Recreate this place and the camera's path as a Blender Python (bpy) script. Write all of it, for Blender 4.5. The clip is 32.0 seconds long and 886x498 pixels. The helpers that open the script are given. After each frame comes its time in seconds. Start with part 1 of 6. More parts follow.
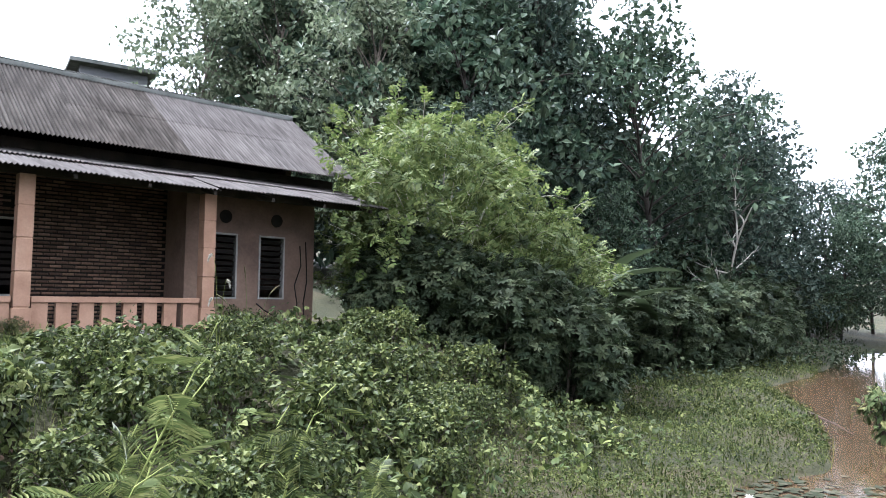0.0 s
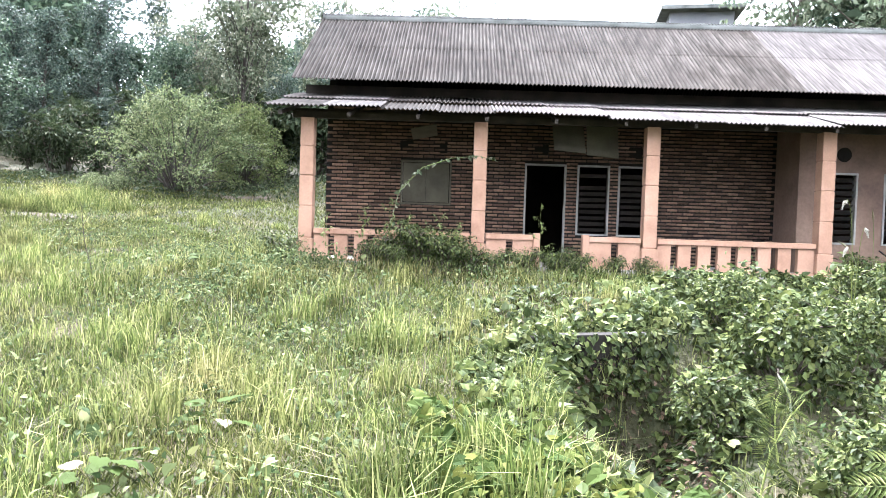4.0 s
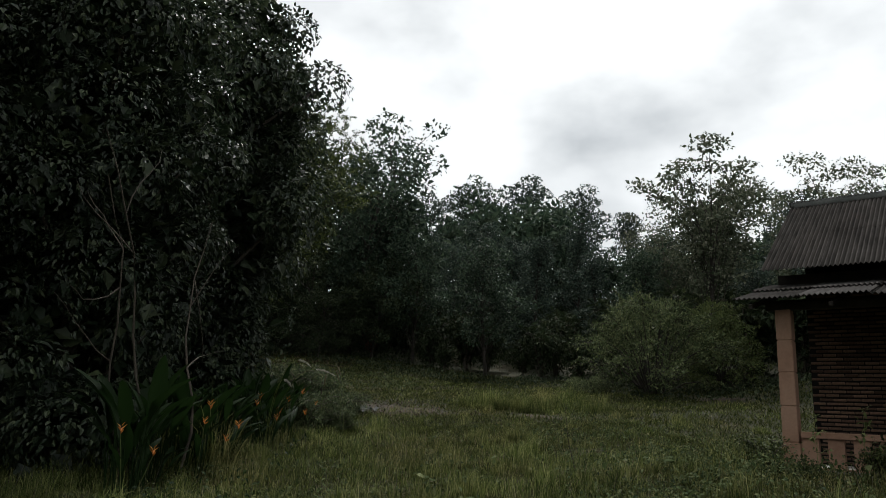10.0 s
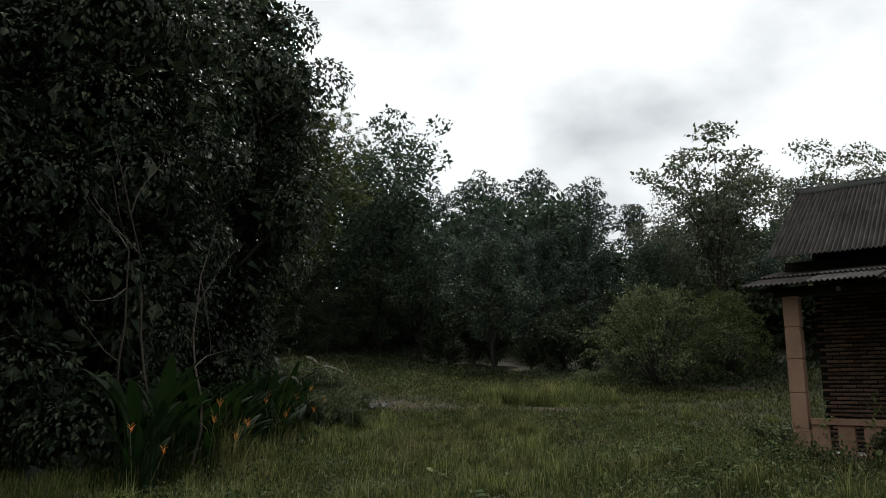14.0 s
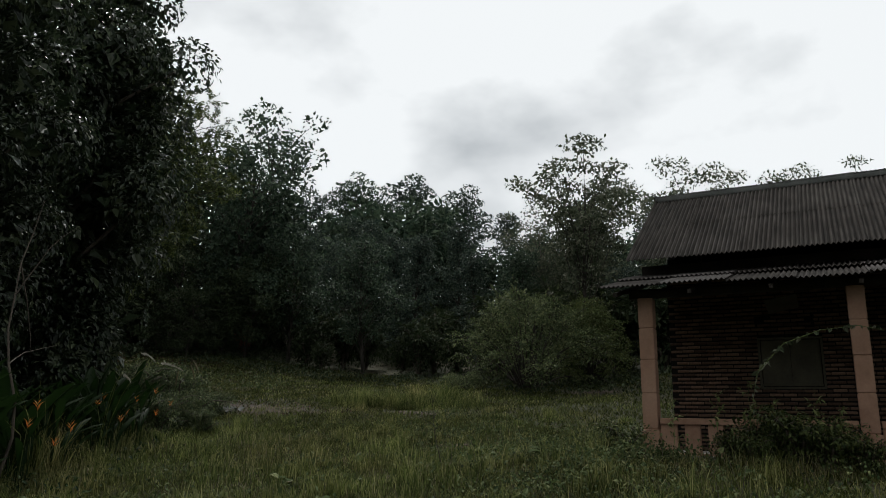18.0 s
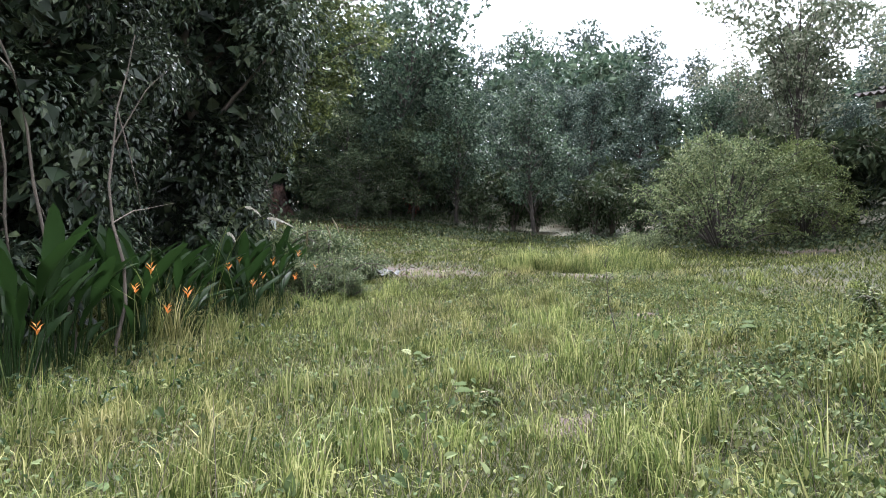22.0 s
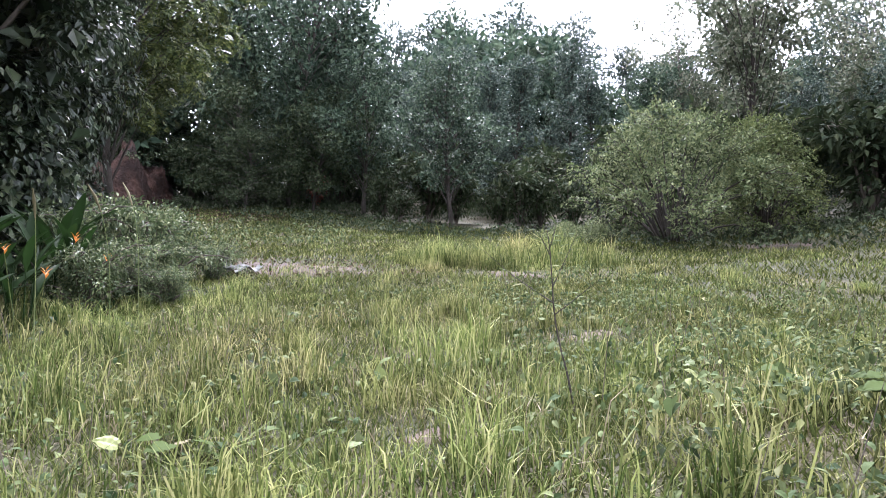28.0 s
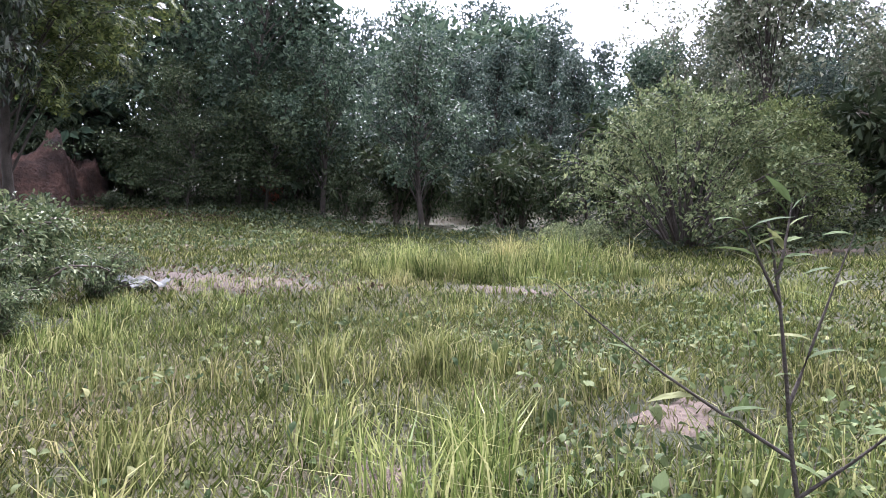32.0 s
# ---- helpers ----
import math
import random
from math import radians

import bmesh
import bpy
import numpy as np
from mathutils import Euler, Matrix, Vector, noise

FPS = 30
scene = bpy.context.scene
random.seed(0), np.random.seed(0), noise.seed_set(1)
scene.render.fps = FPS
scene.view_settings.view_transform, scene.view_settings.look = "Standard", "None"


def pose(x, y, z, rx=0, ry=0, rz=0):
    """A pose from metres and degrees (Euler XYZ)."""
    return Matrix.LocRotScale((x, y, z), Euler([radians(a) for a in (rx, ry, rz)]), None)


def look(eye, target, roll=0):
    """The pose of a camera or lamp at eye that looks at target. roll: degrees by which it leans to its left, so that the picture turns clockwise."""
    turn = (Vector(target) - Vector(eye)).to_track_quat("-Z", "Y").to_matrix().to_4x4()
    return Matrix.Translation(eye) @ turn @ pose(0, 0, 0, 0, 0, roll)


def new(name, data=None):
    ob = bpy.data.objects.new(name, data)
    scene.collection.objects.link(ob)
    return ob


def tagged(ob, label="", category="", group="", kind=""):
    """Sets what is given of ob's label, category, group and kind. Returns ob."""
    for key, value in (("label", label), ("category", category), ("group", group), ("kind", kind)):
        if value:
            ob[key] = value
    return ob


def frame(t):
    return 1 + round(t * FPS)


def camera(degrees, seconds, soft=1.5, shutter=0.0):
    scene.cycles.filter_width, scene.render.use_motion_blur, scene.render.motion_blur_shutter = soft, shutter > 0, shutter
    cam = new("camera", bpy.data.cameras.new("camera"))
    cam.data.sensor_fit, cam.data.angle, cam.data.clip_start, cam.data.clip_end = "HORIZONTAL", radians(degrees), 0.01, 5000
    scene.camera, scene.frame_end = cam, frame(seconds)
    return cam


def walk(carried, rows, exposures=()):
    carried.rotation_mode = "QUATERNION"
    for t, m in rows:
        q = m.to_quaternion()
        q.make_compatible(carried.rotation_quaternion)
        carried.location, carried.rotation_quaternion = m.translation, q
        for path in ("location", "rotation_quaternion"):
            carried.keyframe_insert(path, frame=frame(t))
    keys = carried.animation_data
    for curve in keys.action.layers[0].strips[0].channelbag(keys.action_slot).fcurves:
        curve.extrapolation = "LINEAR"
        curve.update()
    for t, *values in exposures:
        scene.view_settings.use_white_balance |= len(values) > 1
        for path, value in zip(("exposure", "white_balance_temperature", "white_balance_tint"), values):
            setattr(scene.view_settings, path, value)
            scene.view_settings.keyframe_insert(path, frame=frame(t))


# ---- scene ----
cam = camera(63.6, 32.0, soft=0.8)
METRES, EYE, TILT, LEAN, TURN = 13.2, 1.5, 0.0, 0.0, -42.6
ROWS = [
    (0.0, 0.0, 0.0, 0.0, -0.04, 4.13, -0.6),
    (0.5, -0.0011, 0.0004, -0.0015, 0.85, 0.23, -0.49),
    (1.0, -0.0054, -0.0007, -0.0006, 3.54, -5.07, -0.61),
    (1.5, -0.018, -0.0043, 0.0035, 8.34, -7.69, -0.79),
    (2.0, -0.029, -0.0103, 0.0061, 15.38, -8.57, -1.02),
    (2.5, -0.0372, -0.0154, 0.0076, 23.58, -9.15, -1.52),
    (3.0, -0.0418, -0.0203, 0.0081, 31.41, -9.35, -1.57),
    (3.5, -0.0438, -0.0238, 0.0096, 38.37, -6.8, -1.6),
    (4.0, -0.0447, -0.0261, 0.0105, 43.69, -1.98, -1.83),
    (4.5, -0.0439, -0.0271, 0.0105, 48.57, 3.7, -1.92),
    (6.5, -0.0413, -0.0319, 0.0087, 68.61, 11.11, -3.11),
    (7.0, -0.0396, -0.031, 0.0081, 70.87, 10.99, -3.09),
    (7.5, -0.0394, -0.03, 0.008, 72.26, 11.15, -2.67),
    (8.0, -0.0386, -0.0299, 0.0079, 74.22, 11.62, -2.37),
    (8.5, -0.0379, -0.0297, 0.0079, 75.89, 12.26, -2.34),
    (9.0, -0.0375, -0.029, 0.0078, 77.58, 12.5, -2.04),
    (9.5, -0.0375, -0.0274, 0.0075, 79.04, 12.38, -1.92),
    (10.0, -0.0363, -0.027, 0.0071, 80.1, 12.77, -2.3),
    (10.5, -0.0364, -0.0253, 0.0073, 81.11, 12.63, -1.99),
    (11.0, -0.035, -0.025, 0.0071, 82.0, 12.8, -2.1),
    (11.5, -0.0352, -0.0251, 0.0076, 82.91, 11.87, -2.07),
    (12.0, -0.0348, -0.0244, 0.0071, 82.99, 12.89, -1.42),
    (12.5, -0.0348, -0.0242, 0.0066, 82.79, 12.85, -1.25),
    (13.0, -0.0358, -0.0238, 0.0056, 82.32, 12.27, -1.15),
    (13.5, -0.0364, -0.0243, 0.005, 81.62, 12.26, -1.1),
    (15.5, -0.0412, -0.0261, 0.0038, 77.85, 12.87, -1.33),
    (16.0, -0.0428, -0.0256, 0.0037, 76.53, 12.7, -1.0),
    (16.5, -0.0429, -0.0245, 0.0026, 74.88, 12.52, -0.94),
    (17.0, -0.0486, -0.0193, -0.0001, 72.47, 12.49, -0.61),
    (17.5, -0.0612, -0.0053, -0.0038, 71.21, 13.23, -0.82),
    (18.0, -0.0759, 0.0102, -0.0017, 71.07, 13.13, -0.93),
    (18.5, -0.0973, 0.0233, -0.0038, 70.61, 13.4, -0.98),
    (19.0, -0.121, 0.0337, -0.0019, 70.37, 13.39, -0.81),
    (19.5, -0.148, 0.0485, -0.0017, 71.21, 13.43, -0.77),
    (20.0, -0.1753, 0.0595, -0.0002, 73.42, 12.82, -0.65),
    (20.5, -0.2045, 0.0670, -0.0003, 77.08, 9.12, -0.92),
    (21.0, -0.2324, 0.0770, -0.0014, 80.87, 4.16, -0.77),
    (21.5, -0.254, 0.0835, -0.0018, 83.66, 2.59, -0.96),
    (22.0, -0.2815, 0.0860, -0.0008, 85.31, 2.17, -0.84),
    (22.5, -0.3076, 0.0900, -0.0014, 85.29, 2.35, -1.3),
    (23.0, -0.3375, 0.0965, -0.0, 85.43, 1.3, -0.9),
    (23.5, -0.3704, 0.101, -0.0, 84.37, 1.92, -1.14),
    (24.0, -0.3995, 0.1079, -0.002, 83.17, 1.75, -1.12),
    (24.5, -0.4293, 0.1171, -0.0003, 82.14, 1.77, -0.79),
    (25.0, -0.4613, 0.1238, 0.0009, 80.93, 1.63, -1.0),
    (25.5, -0.4887, 0.1302, 0.0008, 79.97, 2.2, -0.85),
    (26.0, -0.5181, 0.1416, -0.0004, 79.74, 1.48, -0.89),
    (26.5, -0.5474, 0.1505, -0.0017, 79.16, 2.23, -1.0),
    (28.5, -0.6725, 0.2008, -0.0015, 79.66, 2.15, -1.11),
    (29.0, -0.7032, 0.2097, 0.0044, 81.34, 2.19, -0.85),
    (29.5, -0.7362, 0.2129, 0.0044, 81.5, 1.96, -0.95),
    (30.0, -0.7677, 0.2165, 0.0039, 81.2, 2.08, -1.16),
    (30.5, -0.8043, 0.2217, 0.0067, 80.95, 1.54, -0.83),
    (31.0, -0.8391, 0.2239, 0.0094, 80.39, 2.05, -1.21),
    (31.5, -0.871, 0.2296, 0.0091, 79.33, 2.08, -1.3),
    (32.0, -0.9013, 0.2337, 0.0134, 76.82, 2.48, -1.0),
]
walk(cam, [(t, pose(0, 0, EYE, TILT, LEAN, TURN) @ pose(METRES * x, METRES * y, METRES * z, 90 + pitch, roll, yaw)) for t, x, y, z, yaw, pitch, roll in ROWS],
     exposures=[(0.0, 1.93, 5780, 15), (1.0, 2.66, 5480, 23), (2.0, 3.2, 5520, 24), (3.0, 3.18, 5560, 23), (4.0, 3.14, 5900, 16), (4.5, 1.8, 6200, 11), (5.5, 0.4, 6500, 8), (6.5, -0.66, 6500, 8), (9.0, -0.55, 6500, 8), (12.0, -0.42, 6500, 8), (14.0, -0.46, 6500, 8), (16.0, -0.52, 6500, 8), (18.0, -0.66, 6500, 8), (20.0, -0.58, 6500, 8), (20.5, -0.48, 6500, 8), (21.0, 0.95, 6250, 11), (21.5, 2.0, 6000, 16), (22.0, 2.12, 5980, 16), (24.0, 2.42, 5900, 19), (26.0, 2.44, 5870, 21), (28.5, 2.24, 5850, 24), (32.0, 2.2, 5830, 26)])

# ---- world, sun ----
world = bpy.data.worlds.new("overcast_sky")
scene.world = world
world.use_nodes = True
wn, wl = world.node_tree.nodes, world.node_tree.links
wn.clear()
w_out = wn.new("ShaderNodeOutputWorld")
w_bg = wn.new("ShaderNodeBackground")
w_bg.inputs["Strength"].default_value = 0.1
w_sky = wn.new("ShaderNodeTexSky")
w_sky.sky_type = "NISHITA"
w_sky.sun_disc = False
w_sky.sun_elevation = radians(61)
w_sky.sun_rotation = radians(-40)
w_co = wn.new("ShaderNodeTexCoord")
w_map = wn.new("ShaderNodeMapping")
w_map.inputs["Scale"].default_value = (1.0, 1.0, 1.7)
w_map.inputs["Location"].default_value = (0.35, 0.1, 0.37)
w_map.inputs["Rotation"].default_value = (0.0, 0.0, radians(13))
w_noise = wn.new("ShaderNodeTexNoise")
w_noise.inputs["Scale"].default_value = 2.1
w_noise.inputs["Detail"].default_value = 6.0
w_noise.inputs["Roughness"].default_value = 0.5
w_ramp = wn.new("ShaderNodeValToRGB")
w_ramp.color_ramp.elements[0].position = 0.33
w_ramp.color_ramp.elements[0].color = (8.0, 8.4, 8.8, 1)
w_ramp.color_ramp.elements[1].position = 0.50
w_ramp.color_ramp.elements[1].color = (15.2, 15.5, 15.8, 1)
w_mix = wn.new("ShaderNodeMixRGB")
w_mix.inputs["Fac"].default_value = 0.92
wl.new(w_co.outputs["Generated"], w_map.inputs["Vector"])
wl.new(w_map.outputs[0], w_noise.inputs["Vector"])
wl.new(w_noise.outputs["Fac"], w_ramp.inputs["Fac"])
wl.new(w_sky.outputs[0], w_mix.inputs[1])
wl.new(w_ramp.outputs[0], w_mix.inputs[2])
wl.new(w_mix.outputs[0], w_bg.inputs["Color"])
wl.new(w_bg.outputs[0], w_out.inputs["Surface"])

sun_data = bpy.data.lights.new("sun", "SUN")
sun_data.energy, sun_data.angle, sun_data.color = 5.0, radians(9), (1.0, 0.97, 0.97)
sun = new("sun", sun_data)
sun.matrix_world = look((0, 0, 30), (10, -13.3, 0))
tagged(sun, kind="structure")


# ---- materials ----
def material(name, rough=0.8):
    m = bpy.data.materials.new(name)
    m.use_nodes = True
    n = m.node_tree.nodes
    b = n["Principled BSDF"]
    b.inputs["Roughness"].default_value = rough
    b.inputs["Specular IOR Level"].default_value = 0.22
    return m, n, m.node_tree.links, b


def ramp_node(n, stops):
    r = n.new("ShaderNodeValToRGB")
    els = r.color_ramp.elements
    while len(els) < len(stops):
        els.new(0.5)
    for e, (p, c) in zip(els, stops):
        e.position, e.color = p, (*c, 1)
    return r


def noise_node(n, l, scale, detail=4.0, coord="Object", rough=0.55):
    co = n.new("ShaderNodeTexCoord")
    t = n.new("ShaderNodeTexNoise")
    t.inputs["Scale"].default_value, t.inputs["Detail"].default_value = scale, detail
    t.inputs["Roughness"].default_value = rough
    l.new(co.outputs[coord], t.inputs["Vector"])
    return t


def surface(name, stops, scale, fine=40.0, rough=0.85, bump=0.3, mix=0.35, depth=0.01, fine_stops=None):
    """Two scales of variation: a coloured large noise times a fine grain, with relief."""
    m, n, l, b = material(name, rough)
    big, small = noise_node(n, l, scale, 5), noise_node(n, l, fine, 6)
    r = ramp_node(n, stops)
    l.new(big.outputs["Fac"], r.inputs["Fac"])
    g = ramp_node(n, fine_stops or [(0.3, (0.55, 0.55, 0.55)), (0.7, (1.0, 1.0, 1.0))])
    l.new(small.outputs["Fac"], g.inputs["Fac"])
    mx = n.new("ShaderNodeMixRGB")
    mx.blend_type = "MULTIPLY"
    mx.inputs["Fac"].default_value = mix
    l.new(r.outputs[0], mx.inputs[1]), l.new(g.outputs[0], mx.inputs[2])
    l.new(mx.outputs[0], b.inputs["Base Color"])
    bp = n.new("ShaderNodeBump")
    bp.inputs["Strength"].default_value, bp.inputs["Distance"].default_value = bump, depth
    l.new(small.outputs["Fac"], bp.inputs["Height"])
    l.new(bp.outputs[0], b.inputs["Normal"])
    return m


def leafy(name, stops, through_light=0.22, rough=0.5, patch=0.35, patch_scale=0.6, other=None, gloss=0.22):
    """Foliage: each leaf its own tone, larger patches of tone over the plant, some light let through."""
    m, n, l, b = material(name, rough)
    b.inputs["Specular IOR Level"].default_value = gloss
    geo = n.new("ShaderNodeNewGeometry")
    r = ramp_node(n, stops)
    l.new(geo.outputs["Random Per Island"], r.inputs["Fac"])
    big = noise_node(n, l, patch_scale, 3)
    g = ramp_node(n, [(0.32, (1 - patch, 1 - patch, 1 - patch)), (0.68, (1.0, 1.0, 1.0))])
    l.new(big.outputs["Fac"], g.inputs["Fac"])
    mx = n.new("ShaderNodeMixRGB")
    mx.blend_type, mx.inputs["Fac"].default_value = "MULTIPLY", 1.0
    if other:
        r2 = ramp_node(n, other)
        l.new(geo.outputs["Random Per Island"], r2.inputs["Fac"])
        hue = noise_node(n, l, 0.55, 5)
        hr = ramp_node(n, [(0.48, (0.0, 0.0, 0.0)), (0.68, (0.8, 0.8, 0.8))])
        l.new(hue.outputs["Fac"], hr.inputs["Fac"])
        two = n.new("ShaderNodeMixRGB")
        l.new(hr.outputs[0], two.inputs["Fac"]), l.new(r.outputs[0], two.inputs[1]), l.new(r2.outputs[0], two.inputs[2])
        r = two
    l.new(r.outputs[0], mx.inputs[1]), l.new(g.outputs[0], mx.inputs[2])
    l.new(mx.outputs[0], b.inputs["Base Color"])
    tr = n.new("ShaderNodeBsdfTranslucent")
    l.new(mx.outputs[0], tr.inputs["Color"])
    ms = n.new("ShaderNodeMixShader")
    ms.inputs["Fac"].default_value = through_light
    l.new(b.outputs[0], ms.inputs[1]), l.new(tr.outputs[0], ms.inputs[2])
    l.new(ms.outputs[0], n["Material Output"].inputs["Surface"])
    return m


M_SOIL = surface("soil_with_litter", [(0.3, (0.016, 0.020, 0.008)), (0.5, (0.032, 0.033, 0.014)), (0.7, (0.062, 0.050, 0.027))], 0.5, 11.0, 0.95, 1.0, 0.85, 0.08)
M_DIRT = surface("bare_pinkish_dirt", [(0.3, (0.034, 0.025, 0.018)), (0.7, (0.078, 0.058, 0.044))], 1.3, 22.0, 0.95, 0.7, 0.6, 0.03)
M_RED = surface("red_earth", [(0.3, (0.012, 0.008, 0.007)), (0.5, (0.036, 0.020, 0.015)), (0.7, (0.080, 0.043, 0.032))], 1.1, 7.0, 0.95, 0.9, 0.8, 0.15)
M_GRASS = leafy("grass_blades", [(0.0, (0.030, 0.050, 0.011)), (0.4, (0.099, 0.134, 0.035)), (0.75, (0.209, 0.241, 0.077)), (1.0, (0.341, 0.343, 0.149))], 0.42, 0.6, 0.55, 1.1, gloss=0.08,
                other=[(0.0, (0.071, 0.068, 0.022)), (0.5, (0.172, 0.159, 0.060)), (1.0, (0.327, 0.283, 0.145))])
# turf darker than the blades: shade between tufts put into the colour
M_MAT = leafy("short_turf", [(0.0, (0.019, 0.030, 0.006)), (0.6, (0.054, 0.068, 0.016)), (1.0, (0.118, 0.120, 0.040))], 0.3, 0.8, 0.5, 1.3, gloss=0.06)
M_DRY = leafy("dry_grass", [(0.0, (0.094, 0.087, 0.042)), (0.6, (0.147, 0.128, 0.071)), (1.0, (0.220, 0.178, 0.121))], 0.2, 0.7, 0.3, 0.5)
M_LUSH = leafy("lush_bank_leaves", [(0.0, (0.018, 0.029, 0.009)), (0.5, (0.057, 0.076, 0.023)), (1.0, (0.137, 0.149, 0.052))], 0.3, 0.6, 0.55, 0.9, gloss=0.08)
M_FERN = leafy("feathery_fronds", [(0.0, (0.045, 0.066, 0.020)), (0.6, (0.092, 0.116, 0.038)), (1.0, (0.160, 0.175, 0.064))], 0.34, 0.6, 0.3, 0.6, gloss=0.08)
M_SHRUB = leafy("fresh_shrub_leaves", [(0.0, (0.056, 0.088, 0.024)), (0.6, (0.108, 0.144, 0.044)), (1.0, (0.173, 0.202, 0.072))], 0.34, 0.5, 0.4, 0.5, gloss=0.15)
M_WEED = leafy("weed_leaves", [(0.0, (0.029, 0.050, 0.019)), (0.5, (0.074, 0.103, 0.039)), (0.9, (0.130, 0.154, 0.067)), (1.0, (0.190, 0.194, 0.081))], 0.27, 0.75, 0.5, 0.9, gloss=0.08)
M_VINE = leafy("vine_leaves", [(0.0, (0.021, 0.034, 0.010)), (0.5, (0.057, 0.078, 0.025)), (0.8, (0.103, 0.129, 0.039)), (1.0, (0.171, 0.189, 0.068))], 0.28, 0.5, 0.5, 0.9, gloss=0.12)
# both forest tones pushed towards blue: distant haze put into the leaf colour
M_FOREST = leafy("forest_leaves", [(0.0, (0.021, 0.040, 0.026)), (0.5, (0.049, 0.078, 0.047)), (1.0, (0.104, 0.140, 0.087))], 0.24, 0.5, 0.5, 0.35, gloss=0.1)
M_FOREST2 = leafy("blue_green_hazed_forest_leaves", [(0.0, (0.022, 0.040, 0.032)), (0.5, (0.051, 0.076, 0.056)), (1.0, (0.108, 0.138, 0.102))], 0.24, 0.5, 0.5, 0.35, gloss=0.1)
M_DARK = leafy("dark_glossy_leaves", [(0.0, (0.010, 0.019, 0.009)), (0.6, (0.030, 0.046, 0.024)), (1.0, (0.082, 0.102, 0.052))], 0.22, 0.42, 0.5, 0.35, gloss=0.25)
M_PALE = leafy("pale_leaves", [(0.0, (0.048, 0.064, 0.034)), (0.6, (0.098, 0.118, 0.070)), (1.0, (0.214, 0.220, 0.155))], 0.25, 0.6, 0.4, 0.5, gloss=0.14)
M_LIGHT = leafy("light_green_leaves", [(0.0, (0.068, 0.096, 0.032)), (0.6, (0.126, 0.156, 0.056)), (1.0, (0.182, 0.205, 0.080))], 0.28, 0.5, 0.4, 0.5, gloss=0.1)
M_BUSH = leafy("grey_green_bush_leaves", [(0.0, (0.041, 0.064, 0.025)), (0.6, (0.110, 0.139, 0.060)), (1.0, (0.202, 0.225, 0.110))], 0.28, 0.6, 0.4, 0.8, gloss=0.1)
M_EDGE = leafy("grey_green_weed_leaves", [(0.0, (0.033, 0.055, 0.022)), (0.6, (0.089, 0.120, 0.053)), (1.0, (0.201, 0.225, 0.112))], 0.25, 0.55, 0.5, 0.8, gloss=0.14)
M_AIRY = leafy("grey_green_airy_leaves", [(0.0, (0.060, 0.083, 0.047)), (0.6, (0.110, 0.142, 0.084)), (1.0, (0.180, 0.205, 0.131))], 0.3, 0.6, 0.4, 0.3)
M_BROAD = leafy("broad_quilted_leaves", [(0.0, (0.023, 0.041, 0.010)), (0.6, (0.046, 0.067, 0.016)), (1.0, (0.101, 0.109, 0.026))], 0.28, 0.7, 0.3, 1.2, gloss=0.05)
# leaves below the trees toned dark, tree shade put into the colour
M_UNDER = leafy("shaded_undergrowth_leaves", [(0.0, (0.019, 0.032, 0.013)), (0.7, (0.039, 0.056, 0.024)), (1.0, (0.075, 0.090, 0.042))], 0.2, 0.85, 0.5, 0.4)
M_LITTER = leafy("dead_brown_leaves", [(0.0, (0.030, 0.020, 0.012)), (0.7, (0.070, 0.045, 0.028)), (1.0, (0.150, 0.100, 0.065))], 0.1, 0.9, 0.4, 1.5)
M_PAD = leafy("floating_pads", [(0.0, (0.020, 0.026, 0.015)), (0.6, (0.037, 0.041, 0.026)), (1.0, (0.060, 0.058, 0.039))], 0.05, 0.85, 0.3, 0.8, gloss=0.04)
M_CASSAVA = leafy("dark_palmate_leaves", [(0.0, (0.021, 0.034, 0.017)), (0.6, (0.041, 0.058, 0.028)), (1.0, (0.074, 0.089, 0.044))], 0.25, 0.55, 0.4, 0.5, gloss=0.12)
M_HELI = leafy("broad_paddle_leaves", [(0.0, (0.006, 0.017, 0.004)), (0.7, (0.017, 0.036, 0.009)), (1.0, (0.043, 0.063, 0.016))], 0.3, 0.6, 0.3, 0.8, gloss=0.12)
M_FLOWER = leafy("orange_bracts", [(0.0, (0.32, 0.08, 0.02)), (0.6, (0.45, 0.16, 0.03)), (1.0, (0.52, 0.26, 0.06))], 0.2, 0.45, 0.1)
M_RUST = leafy("reddish_leaves", [(0.0, (0.10, 0.03, 0.02)), (1.0, (0.22, 0.07, 0.04))], 0.2, 0.6, 0.3)
M_PLUME = leafy("pale_seed_plumes", [(0.0, (0.22, 0.21, 0.17)), (1.0, (0.40, 0.38, 0.32))], 0.25, 0.8, 0.2)
M_WHITE = leafy("white_petals", [(0.0, (0.6, 0.58, 0.5)), (1.0, (0.75, 0.74, 0.68))], 0.2, 0.6, 0.1)
M_BARK = surface("bark", [(0.3, (0.05, 0.042, 0.034)), (0.7, (0.12, 0.10, 0.08))], 3.0, 25.0, 0.9, 0.8, 0.6, 0.03)
M_PALEBARK = surface("pale_bark", [(0.3, (0.20, 0.185, 0.16)), (0.7, (0.34, 0.32, 0.28))], 3.0, 25.0, 0.9, 0.6, 0.5, 0.02)
M_DARKBARK = surface("dark_bark", [(0.3, (0.022, 0.019, 0.016)), (0.7, (0.055, 0.046, 0.038))], 3.0, 25.0, 0.9, 0.8, 0.6, 0.03)
M_STEM = surface("green_stem", [(0.3, (0.07, 0.10, 0.03)), (0.7, (0.12, 0.14, 0.05))], 6.0, 40.0, 0.7, 0.2, 0.3, 0.005)
